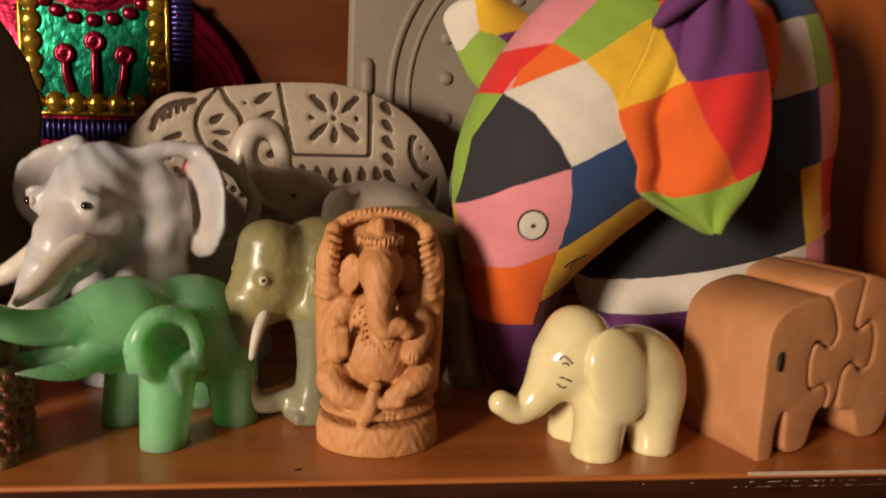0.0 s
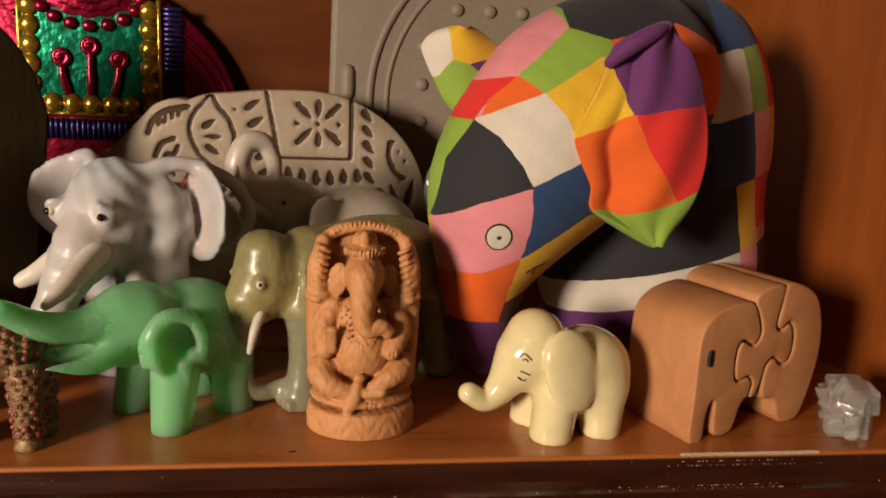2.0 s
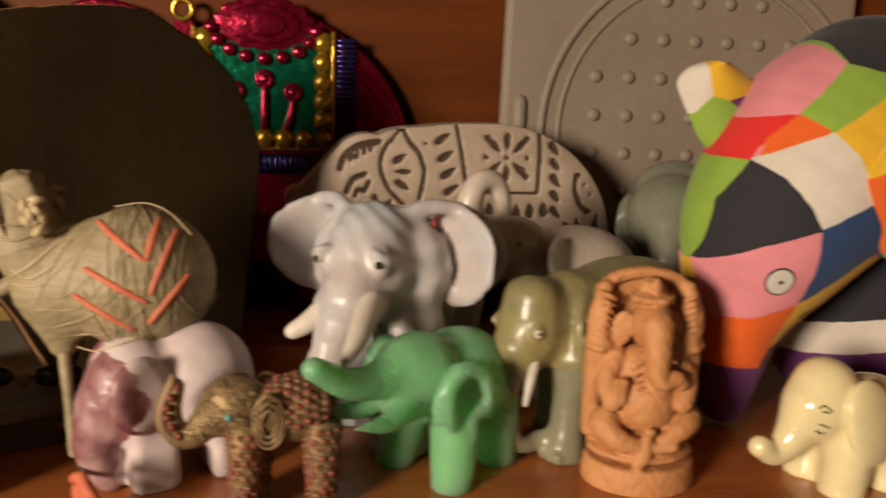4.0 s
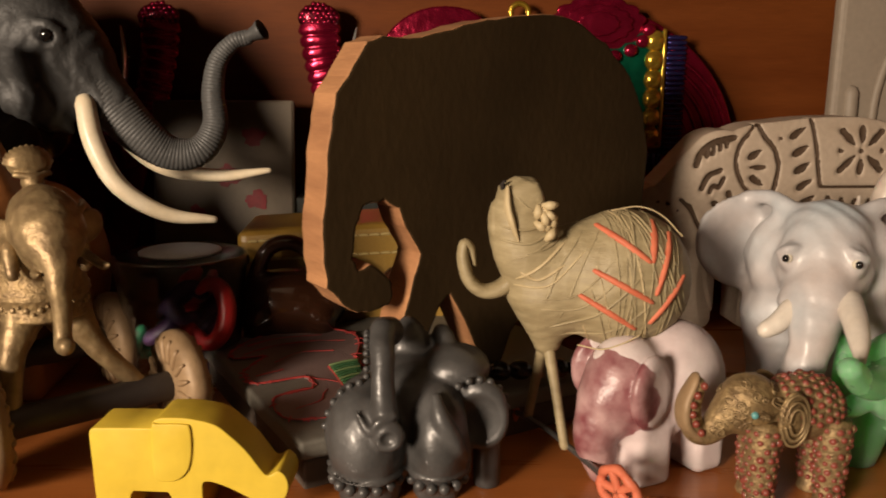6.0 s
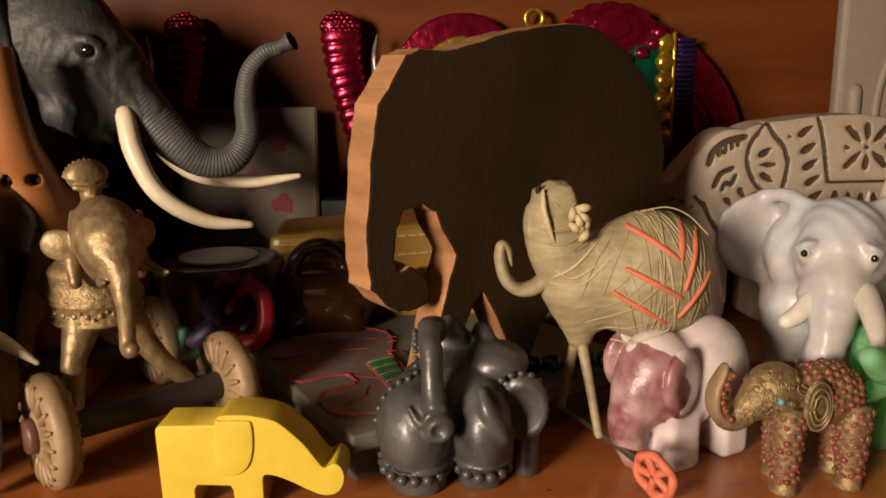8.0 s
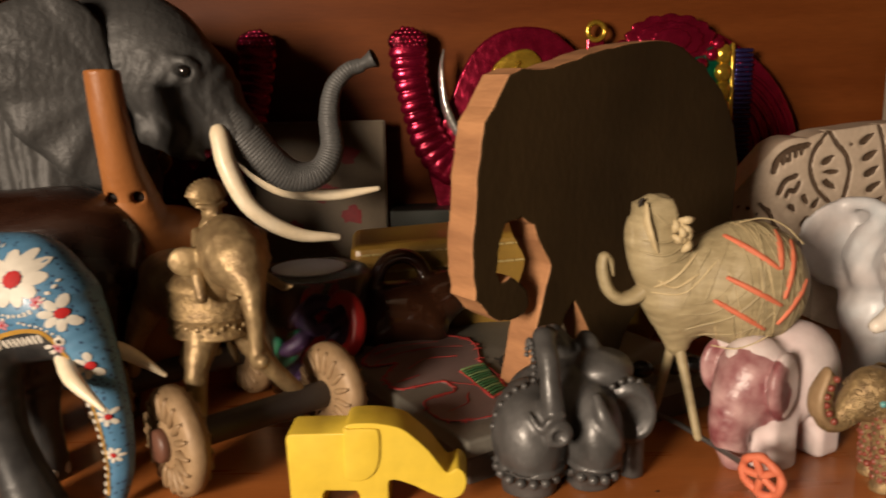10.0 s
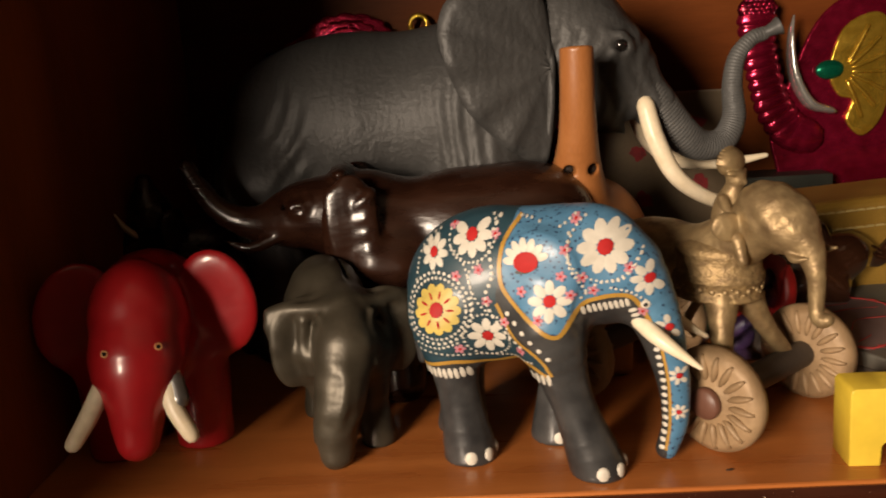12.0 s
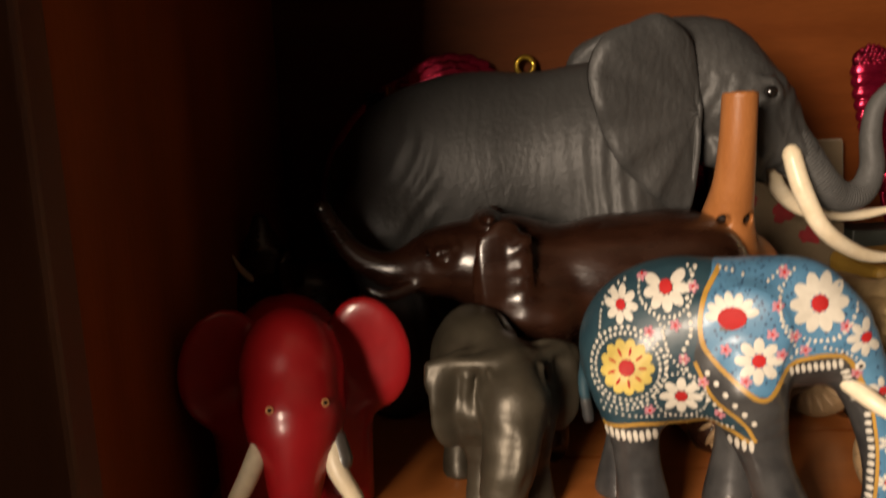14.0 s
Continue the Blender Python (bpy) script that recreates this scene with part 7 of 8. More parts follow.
def brown_glass():
    b = Blob()
    b.ell((0, 0, 0.034), (0.030, 0.020, 0.022)).ell((0.026, 0, 0.046), (0.016, 0.015, 0.015), 0.006)
    b.tube([(0.036, 0, 0.048), (0.050, 0, 0.042), (0.058, 0, 0.050)], (0.009, 0.006, 0.004), 0.004)
    b.tube([(-0.020, 0, 0.050), (-0.012, 0, 0.066), (0.000, 0, 0.070), (0.010, 0, 0.064), (0.014, 0, 0.054)], [0.0045] * 5, 0.003)
    for x, y in ((0.015, 0.011), (0.015, -0.011), (-0.018, 0.011), (-0.018, -0.011)):
        b.tube([(x, y, 0.028), (x, y, 0.006)], (0.009, 0.008), 0.004)
    solo("glass_elephant", b.mesh("brown_glass", 0.0016, [BROWN_GLASS]), None, "glossy dark brown glass elephant behind the plastic tub", "figurine", pose(-0.408, 0.422, 0, 0, 0, 10))


brown_glass()
CARD = mat("tea_stained_card", (0.165, 0.120, 0.070), 0.5, second=(0.10, 0.072, 0.042), scale=22, bump=0.1)
CARD_RIM = mat("card_rim", (0.24, 0.20, 0.15), 0.5)
CARD_RED = mat("card_red_flower", (0.26, 0.012, 0.016), 0.6, second=(0.14, 0.006, 0.008), scale=160)
def flower_card():
    t = thing("picture_tile", "square pale tile with dark red flowers leaning on the back panel", "tile", pose(-0.467, 0.507, 0, -8, 0, 0))
    part("tile", block("tile", (-0.047, 0, 0), (0.047, 0.004, 0.146), 0.002), CARD_RIM, t, "pale tile with a thin raised rim")
    part("picture", block("picture", (-0.0455, -0.0006, 0.004), (0.0455, 0.001, 0.1445), 0.0004), CARD, t, "tea-stained picture")
    rng = random.Random(6)
    for x, z, r in ((0.020, 0.1220, 0.0085), (0.004, 0.0960, 0.0095), (0.022, 0.0800, 0.0085), (-0.020, 0.104, 0.007), (-0.018, 0.070, 0.008)):
        ph = [rng.uniform(0, 6.3) for _ in range(4)]
        o = []
        for g in np.linspace(0, 2 * math.pi, 41)[:-1]:
            k = 0.84 + 0.12 * math.cos(3 * g + ph[0]) + 0.09 * math.cos(5 * g + ph[1]) + 0.06 * math.cos(9 * g + ph[2]) + 0.03 * math.cos(14 * g + ph[3])
            o.append((x + r * k * math.cos(g), z + r * 0.86 * k * math.sin(g)))
        part("flower", slab("flower", o, 0.0006, 0), CARD_RED, t, at=pose(0, -0.0011, 0))


flower_card()

DARK_BOX = mat("dark_green_card", (0.025, 0.028, 0.022), 0.5, scale=40)
solo("small_box", block("small_box", (-0.418, 0.512, 0.0), (-0.352, 0.544, 0.082), 0.001), DARK_BOX, "small dark green box standing behind the leather purse", "box", Matrix())


# ---- left half: brass pull toy, whistle, large grey, brown, painted, pewter, red ----
def brass_elephant():
    t = thing("brass_pull_toy", "aged brass elephant with a turbaned rider on four ribbed wheels", "pull toy", pose(-0.504, 0.322, 0, 0, 0, -50))
    b = Blob()
    b.ell((-0.014, 0, 0.078), (0.036, 0.0165, 0.0175)).ell((0.018, 0, 0.080), (0.016, 0.0150, 0.020), 0.008).ell((0.032, -0.001, 0.094), (0.013, 0.0120, 0.013), 0.008)
    b.ell((0.046, -0.003, 0.104), (0.0185, 0.0135, 0.0145), 0.006, (0, 28, 0))
    b.tube([(0.054, -0.004, 0.101), (0.063, -0.005, 0.092), (0.0672, -0.006, 0.080), (0.0680, -0.0065, 0.067), (0.0702, -0.007, 0.0630), (0.0732, -0.007, 0.0640)], (0.0110, 0.0062, 0.0038, 0.0032, 0.0034, 0.0028), 0.004)
    b.both("ell", (0.032, 0.0170, 0.100), (0.0022, 0.0080, 0.0068), 0.001, rot=(20, 0, 30))
    b.both("tube", [(0.054, 0.0080, 0.093), (0.060, 0.0120, 0.089), (0.066, 0.0125, 0.090)], (0.0022, 0.0018, 0.0010), 0.001)
    b.tube([(0.038, 0.0130, 0.1115), (0.053, 0.0085, 0.1105), (0.0620, -0.001, 0.1035), (0.0580, -0.0120, 0.0975)], (0.0009, 0.0011, 0.0012, 0.0009), 0.0006)
    for y in (0.0075, -0.0125):
        b.ell((0.0565, y, 0.1015), (0.0022, 0.0016, 0.0018), 0.0006)
    for y in (1, -1):
        b.tube([(0.024, 0.0085 * y, 0.066), (0.030, 0.0165 * y, 0.048), (0.035, 0.007 + 0.0265 * y, 0.026)], (0.0084, 0.0050, 0.0037), 0.006)
        b.tube([(-0.036, 0.0085 * y, 0.066), (-0.042, 0.0150 * y, 0.048), (-0.047, 0.007 + 0.0240 * y, 0.026)], (0.0084, 0.0050, 0.0037), 0.006)
    b.both("tube", [(0.012, 0.010, 0.060), (0.008, 0.012, 0.050), (0.012, 0.012, 0.044)], (0.0022, 0.0020, 0.0016), 0.002)
    b.tube([(-0.048, 0, 0.080), (-0.058, 0, 0.066), (-0.058, 0, 0.040)], (0.0028, 0.0022, 0.0022), 0.002)
    worn = lambda P: 0.00022 * np.sin(260 * P[..., 0] + 3 * np.sin(190 * P[..., 2])) * np.sin(280 * P[..., 1] + 2 * np.sin(150 * P[..., 0])) + 0.0002 * np.sin(700 * P[..., 0] + 500 * P[..., 2]) * (P[..., 2] > 0.098)
    part("body", b.mesh("body", 0.0009, [BRASS], extra=worn), None, t, "worn brass body")
    drum = part("saddle", lathe("saddle", [(0.0165, 0.0625), (0.0192, 0.0630), (0.0198, 0.0642), (0.0186, 0.0655), (0.0188, 0.0715), (0.0199, 0.0725), (0.0189, 0.0735), (0.0197, 0.0748), (0.0186, 0.0760), (0.0180, 0.0835), (0.0188, 0.0850), (0.0160, 0.0880), (0.0100, 0.0920)], 40), BRASS_RAW, t, "embossed brass skirt and collar", at=pose(0.016, 0, 0) @ Matrix.Diagonal((1.12, 1, 1, 1)))
    boss = ball("boss", (0, 0, 0), 0.0013, (0.7, 1.1, 1.2), 4)
    grain = ball("boss", (0, 0, 0), 0.0009, (1, 1, 1), 4)
    for k in range(22):
        w = 2 * math.pi * k / 22
        part("boss", boss, BRASS, drum, at=pose(0.0186 * math.cos(w), 0.0186 * math.sin(w), 0.0686, 0, 0, math.degrees(w)))
        part("boss", grain, BRASS, drum, at=pose(0.0186 * math.cos(w + 0.14), 0.0186 * math.sin(w + 0.14), 0.0670 + 0.003 * (k % 2)))
    r = Blob()
    r.tube([(0.010, 0, 0.098), (0.010, 0, 0.108), (0.012, 0, 0.116)], (0.0080, 0.0070, 0.0046), 0.002).ell((0.0135, 0, 0.1215), (0.0046, 0.0043, 0.0050), 0.001)
    r.both("tube", [(0.011, 0.0065, 0.113), (0.018, 0.0095, 0.107), (0.026, 0.006, 0.109)], (0.0024, 0.0022, 0.0020), 0.001)
    r.both("tube", [(0.012, 0.006, 0.099), (0.022, 0.0125, 0.098), (0.026, 0.0135, 0.088)], (0.0038, 0.0032, 0.0026), 0.001)
    r.ell((0.0175, 0, 0.1205), (0.0016, 0.0011, 0.0016), 0.0005)
    r.ell((0.0105, 0, 0.1290), (0.0048, 0.0085, 0.0066), 0.001)
    for k in range(13):
        w = radians(-84 + 14 * k)
        r.tube([(0.0145, 0.0015 * math.sin(w), 0.1260), (0.0135, 0.0060 * math.sin(w), 0.1275 + 0.0052 * math.cos(w)), (0.0095, 0.0090 * math.sin(w), 0.1285 + 0.0072 * math.cos(w))], (0.0005, 0.0008, 0.0008), 0.0004)
    r.tube([(0.0140, -0.0062, 0.1248), (0.0165, 0, 0.1240), (0.0140, 0.0062, 0.1248)], (0.0012, 0.0013, 0.0012), 0.0006)
    part("rider", r.mesh("rider", 0.0006, [BRASS], floor=None), None, t, "small brass rider in a ribbed turban", at=pose(0.0120, -0.001, -0.0030))
    for x in (0.036, -0.048):
        part("axle", sweep("axle", [(x, -0.030, 0.0245), (x, 0.010, 0.0245), (x, 0.050, 0.0245)], [0.0066] * 3, 14, 2), AXLE_WOOD, t, "dark round axle")
        for sy in (1, -1):
            prof = [(0.004, -0.0055), (0.0200, -0.0060), (0.0240, -0.0030), (0.0245, 0.0), (0.0240, 0.0030), (0.0200, 0.0055), (0.012, 0.0040), (0.0090, 0.0060), (0.004, 0.0062)]
            wh = part("wheel", lathe("wheel", prof, 40), WHEEL_BRASS, t, "worn ribbed wheel", at=pose(x, 0.010 + 0.040 * sy, 0.0246, -90 * sy, 0, 0))
            rib = ball("rib", (0, 0, 0), 1, (0.0066, 0.0017, 0.0019), 5)
            for k in range(18):
                w = 2 * math.pi * k / 18
                part("rib", rib, WHEEL_BRASS, wh, at=pose(0.0160 * math.cos(w), 0.0160 * math.sin(w), 0.0050, 0, 0, math.degrees(w)))
                part("rib", rib, WHEEL_BRASS, wh, at=pose(0.0160 * math.cos(w), 0.0160 * math.sin(w), -0.0054, 0, 0, math.degrees(w)))
            part("hub", lathe("hub", [(0.0072, 0.004), (0.0074, 0.0086), (0.0064, 0.0100), (0.001, 0.0102)], 20), HUB, wh, "reddish round hub")


brass_elephant()


def whistle_elephant():
    t = thing("wooden_whistle", "smooth terracotta-brown wooden elephant with an upright trunk and two round holes", "figurine", pose(-0.5490, 0.372, 0, 0, 0, -86))
    b = Blob()
    b.tube([(0.0112, -0.0028, 0.181), (0.0085, -0.0022, 0.158), (0.0020, -0.0010, 0.134), (-0.0075, 0, 0.114), (-0.0150, 0, 0.085), (-0.020, 0, 0.035)], (0.0086, 0.0090, 0.0104, 0.0138, 0.0215, 0.0290), 0.003)
    b.ell((-0.030, 0, 0.045), (0.040, 0.030, 0.040), 0.01).ell((-0.034, 0.014, 0.060), (0.032, 0.034, 0.046), 0.012)
    b.box((-0.02, 0, 0.012), (0.034, 0.026, 0.012), 0.006, 0.01)
    b.box((0.010, 0, 0.190), (0.03, 0.03, 0.0095), 0.0008, 0.0008, (0, -4, 0), cut=True)
    b.both("tube", [(0.030, 0.0062, 0.1165), (-0.0020, 0.0062, 0.1165)], (0.0031, 0.0031), 0.0006, cut=True)
    b.both("tube", [(0.020, 0.018, 0.085), (0.0, 0.020, 0.080)], (0.0009, 0.0009), 0.0004, cut=True)
    part("body", b.mesh("body", 0.0012, [PIPE]), None, t)
    for s in (1, -1):
        part("hole", ball("hole", (-0.0010, 0.0062 * s, 0.1165), 0.0030, (0.5, 1, 1), 8), HOLE, t, "dark round hole")


whistle_elephant()


def large_grey_elephant():
    ox, oy = -0.630, 0.440
    t = thing("elephant_figurine", "large realistic dark grey elephant with a raised trunk and long tusks", "figurine", pose(ox, oy, 0))
    w = lambda x, y, z: (x - ox, y - oy, z)
    b = Blob()
    b.ell(w(-0.668, 0.446, 0.137), (0.093, 0.052, 0.060), 0.01, (0, 4, 0)).ell(w(-0.606, 0.436, 0.145), (0.052, 0.048, 0.055), 0.02)
    b.ell(w(-0.552, 0.426, 0.188), (0.036, 0.027, 0.034), 0.02).ell(w(-0.530, 0.422, 0.170), (0.030, 0.022, 0.026), 0.012).ell(w(-0.575, 0.430, 0.200), (0.028, 0.025, 0.020), 0.012)
    b.ell(w(-0.533, 0.420, 0.148), (0.019, 0.014, 0.008), 0.008, (0, 18, 0)).tube([w(-0.545, 0.412, 0.148), w(-0.530, 0.410, 0.139), w(-0.518, 0.412, 0.131)], (0.0090, 0.0070, 0.0016), 0.006)
    trunk = [w(-0.535, 0.421, 0.180), w(-0.517, 0.4195, 0.163), w(-0.500, 0.4185, 0.146), w(-0.485, 0.420, 0.129), w(-0.471, 0.424, 0.1190), w(-0.4565, 0.428, 0.1200), w(-0.4485, 0.432, 0.1330), w(-0.4492, 0.434, 0.152), w(-0.4462, 0.436, 0.168), w(-0.4380, 0.437, 0.1780), w(-0.4300, 0.438, 0.1810)]
    tr = (0.0215, 0.0170, 0.0136, 0.0112, 0.0094, 0.0082, 0.0072, 0.0062, 0.0054, 0.0046, 0.0044)
    b.tube(trunk[:3], tr[:3], 0.012)
    part("trunk", ringed("trunk", trunk[1:], [r - 0.0002 for r in tr[1:]], 0.0019, 0.00028, 26, 1.0, 1.2, 6), TRUNK_HIDE, t, "slender trunk with fine raised rings")
    cone = lathe("trunk_tip", [(0.0042, -0.001), (0.0046, 0.003), (0.0058, 0.0070), (0.0076, 0.0098), (0.0074, 0.0103), (0.0050, 0.0070), (0.0030, 0.0030)], 22)
    for v in cone.vertices:
        v.co.y *= 0.75
    part("trunk_tip", cone, TRUNK_HIDE, t, "flared trunk tip", at=Matrix.Translation(w(-0.4305, 0.438, 0.1808)) @ Vector((0.9, -0.15, 0.42)).to_track_quat("Z", "Y").to_matrix().to_4x4())
    b.ell(w(-0.5225, 0.4010, 0.1800), (0.0080, 0.0050, 0.0068), 0.003)
    b.tube([w(-0.5330, 0.4030, 0.1840), w(-0.5240, 0.3985, 0.1868), w(-0.5150, 0.4015, 0.1835)], (0.0012, 0.0016, 0.0010), 0.002)
    b.tube([w(-0.5310, 0.4015, 0.1755), w(-0.5225, 0.3985, 0.1735), w(-0.5150, 0.4015, 0.1765)], (0.0010, 0.0013, 0.0010), 0.002)
    b.ell(w(-0.5215, 0.3975, 0.1795), (0.0042, 0.0026, 0.0034), 0.001, cut=True)
    for x, y in ((-0.600, 0.415), (-0.590, 0.465), (-0.730, 0.420), (-0.720, 0.470)):
        b.tube([w(x, y, 0.110), w(x + 0.004, y, 0.060), w(x, y, 0.014)], (0.030, 0.020, 0.020), 0.015)
    b.tube([w(-0.757, 0.446, 0.150), w(-0.768, 0.446, 0.115), w(-0.766, 0.446, 0.080)], (0.006, 0.0035, 0.003), 0.006)

    def folds(P):
        x, y, z = P[..., 0], P[..., 1], P[..., 2]
        f = 0.0003 * np.sin(210 * x + 4 * np.sin(70 * z) + 60 * z) * np.clip((0.19 - z) / 0.05, 0, 1) * np.clip((-0.02 + np.abs(x + 0.02)) / 0.04, 0, 1)
        for c, wd in ((0.020, 0.020), (-0.080, 0.014)):
            f = f + 0.0007 * np.exp(-((x - c) / wd) ** 2) * np.sin(560 * (x - 0.25 * z) + 5 * np.sin(45 * z + 30 * x)) * np.clip((0.185 - z) / 0.03, 0, 1)
        face = np.clip((x - 0.045) / 0.02, 0, 1)
        return f + face * (0.00025 * np.sin(520 * z + 4 * np.sin(110 * x)) * (z > 0.185) + 0.0004 * np.sin(640 * x + 3 * np.sin(160 * z)) * (z < 0.190))
    part("body", b.mesh("body", 0.0015, [DARK_HIDE], extra=folds), None, t, "wrinkled dark grey hide")
    # ears: wide fans with soft pleats
    for s, nm in ((-1, "near"), (1, "far")):
        rim = [(0.006, 0.032), (-0.003, 0.041), (-0.014, 0.0455), (-0.028, 0.041), (-0.044, 0.033), (-0.0505, 0.017), (-0.047, -0.002), (-0.036, -0.027), (-0.020, -0.044), (-0.006, -0.055), (0.006, -0.060), (0.010, -0.036), (0.012, -0.008), (0.010, 0.014)]
        o = round_outline(rim, 4)
        n = len(o)
        verts, faces = [], []
        root = np.array((0.0105, -0.006))
        rings = 9
        for j in range(rings + 1):
            u = j / rings
            for i, (x, z) in enumerate(o):
                px, pz = root[0] + (x - root[0]) * u, root[1] + (z - root[1]) * u
                ang = math.atan2(pz - root[1], px - root[0])
                out = 0.020 * (max(0, 0.008 - px) / 0.058) ** 0.8 + (0.0022 * math.sin(11 * ang) + 0.0009 * math.sin(23 * ang)) * u * u * (1 if pz < 0.02 else 0.3) - 0.010 * max(0, u - 0.75)
                verts.append((px, s * out, pz))
        for j in range(rings):
            for i in range(n):
                i2 = (i + 1) % n
                faces.append((j * n + i, j * n + i2, (j + 1) * n + i2, (j + 1) * n + i))
        ear = part("ear", mesh_of("ear", verts, faces), DARK_HIDE, t, "broad pleated ear", at=Matrix.Translation(w(-0.571, 0.4245 + s * 0.027, 0.176)))
        sol = ear.modifiers.new("thickness", "SOLIDIFY")
        sol.thickness, sol.offset = 0.003, 0
    part("tusk", sweep("tusk", [w(-0.5070, 0.4040, 0.146), w(-0.5020, 0.3990, 0.126), w(-0.4900, 0.3970, 0.104), w(-0.4680, 0.3995, 0.0895), w(-0.4440, 0.4030, 0.0860)], (0.0052, 0.0054, 0.0048, 0.0040, 0.0020), 14, 5), IVORY, t, "long smooth ivory tusk")
    part("tusk", sweep("tusk", [w(-0.5070, 0.4370, 0.142), w(-0.4980, 0.4420, 0.122), w(-0.4800, 0.4450, 0.108), w(-0.4500, 0.4470, 0.1040), w(-0.4230, 0.4480, 0.1070)], (0.0050, 0.0050, 0.0044, 0.0036, 0.0016), 14, 5), IVORY, t, "long smooth ivory tusk")
    part("eye", ball("eye", w(-0.5215, 0.3996, 0.1797), 0.0040), EYE_DARK, t, "glossy dark eye")


large_grey_elephant()


def brown_elephant():
    b = Blob()
    b.ell((-0.045, 0, 0.088), (0.060, 0.030, 0.034)).ell((-0.075, 0, 0.090), (0.036, 0.030, 0.032), 0.01).ell((0.014, 0, 0.098), (0.030, 0.026, 0.026), 0.012)
    b.ell((0.038, 0, 0.102), (0.026, 0.019, 0.019), 0.010)
    b.tube([(0.055, 0, 0.099), (0.074, 0, 0.0985), (0.090, 0, 0.106), (0.101, 0, 0.121), (0.106, 0, 0.131)], (0.0140, 0.0092, 0.0066, 0.0052, 0.0046), 0.008)
    b.both("ell", (0.0205, 0.0255, 0.0990), (0.0140, 0.0046, 0.0270), 0.003, rot=(-4, -6, 12))
    for k in range(6):
        b.both("tube", [(0.0300 - 0.0045 * k, 0.0290, 0.1190 - 0.001 * abs(k - 2)), (0.0290 - 0.0044 * k, 0.0312, 0.0980), (0.0270 - 0.0030 * k, 0.0295, 0.0760 + 0.0010 * k)], (0.0011, 0.0018, 0.0011), 0.004)
    for k in range(5):
        b.both("tube", [(0.0075, 0.0285, 0.116 - 0.0085 * k), (0.0100, 0.0320, 0.113 - 0.0085 * k), (0.0140, 0.0315, 0.1105 - 0.0080 * k)], (0.0012, 0.0016, 0.0010), 0.005)
    for k in range(4):
        b.both("tube", [(0.0420 + 0.005 * k, 0.0120, 0.1165 - 0.0015 * k), (0.0400 + 0.005 * k, 0.0185, 0.1110 - 0.001 * k)], (0.0009, 0.0012), 0.002)
    b.ell((0.0240, 0, 0.1240), (0.0060, 0.0200, 0.0040), 0.004)
    b.both("ell", (0.046, 0.0165, 0.1075), (0.006, 0.004, 0.0045), 0.003)
    b.both("ell", (0.0465, 0.0205, 0.1075), (0.0026, 0.0015, 0.0018), 0.0008, cut=True)
    for x, y in ((0.000, 0.017), (-0.008, -0.017), (-0.090, 0.016), (-0.084, -0.016)):
        b.tube([(x, y, 0.075), (x, y, 0.035), (x, y, 0.010)], (0.0200, 0.0135, 0.0140), 0.010)
    b.both("tube", [(0.056, 0.010, 0.094), (0.074, 0.013, 0.088), (0.086, 0.013, 0.092)], (0.0034, 0.0030, 0.0010), 0.002)
    solo("wooden_elephant", b.mesh("wooden", 0.0016, [BROWN]), None, "polished dark brown wooden elephant with a raised trunk", "figurine", pose(-0.652, 0.366, 0, 0, 0, 183))


brown_elephant()


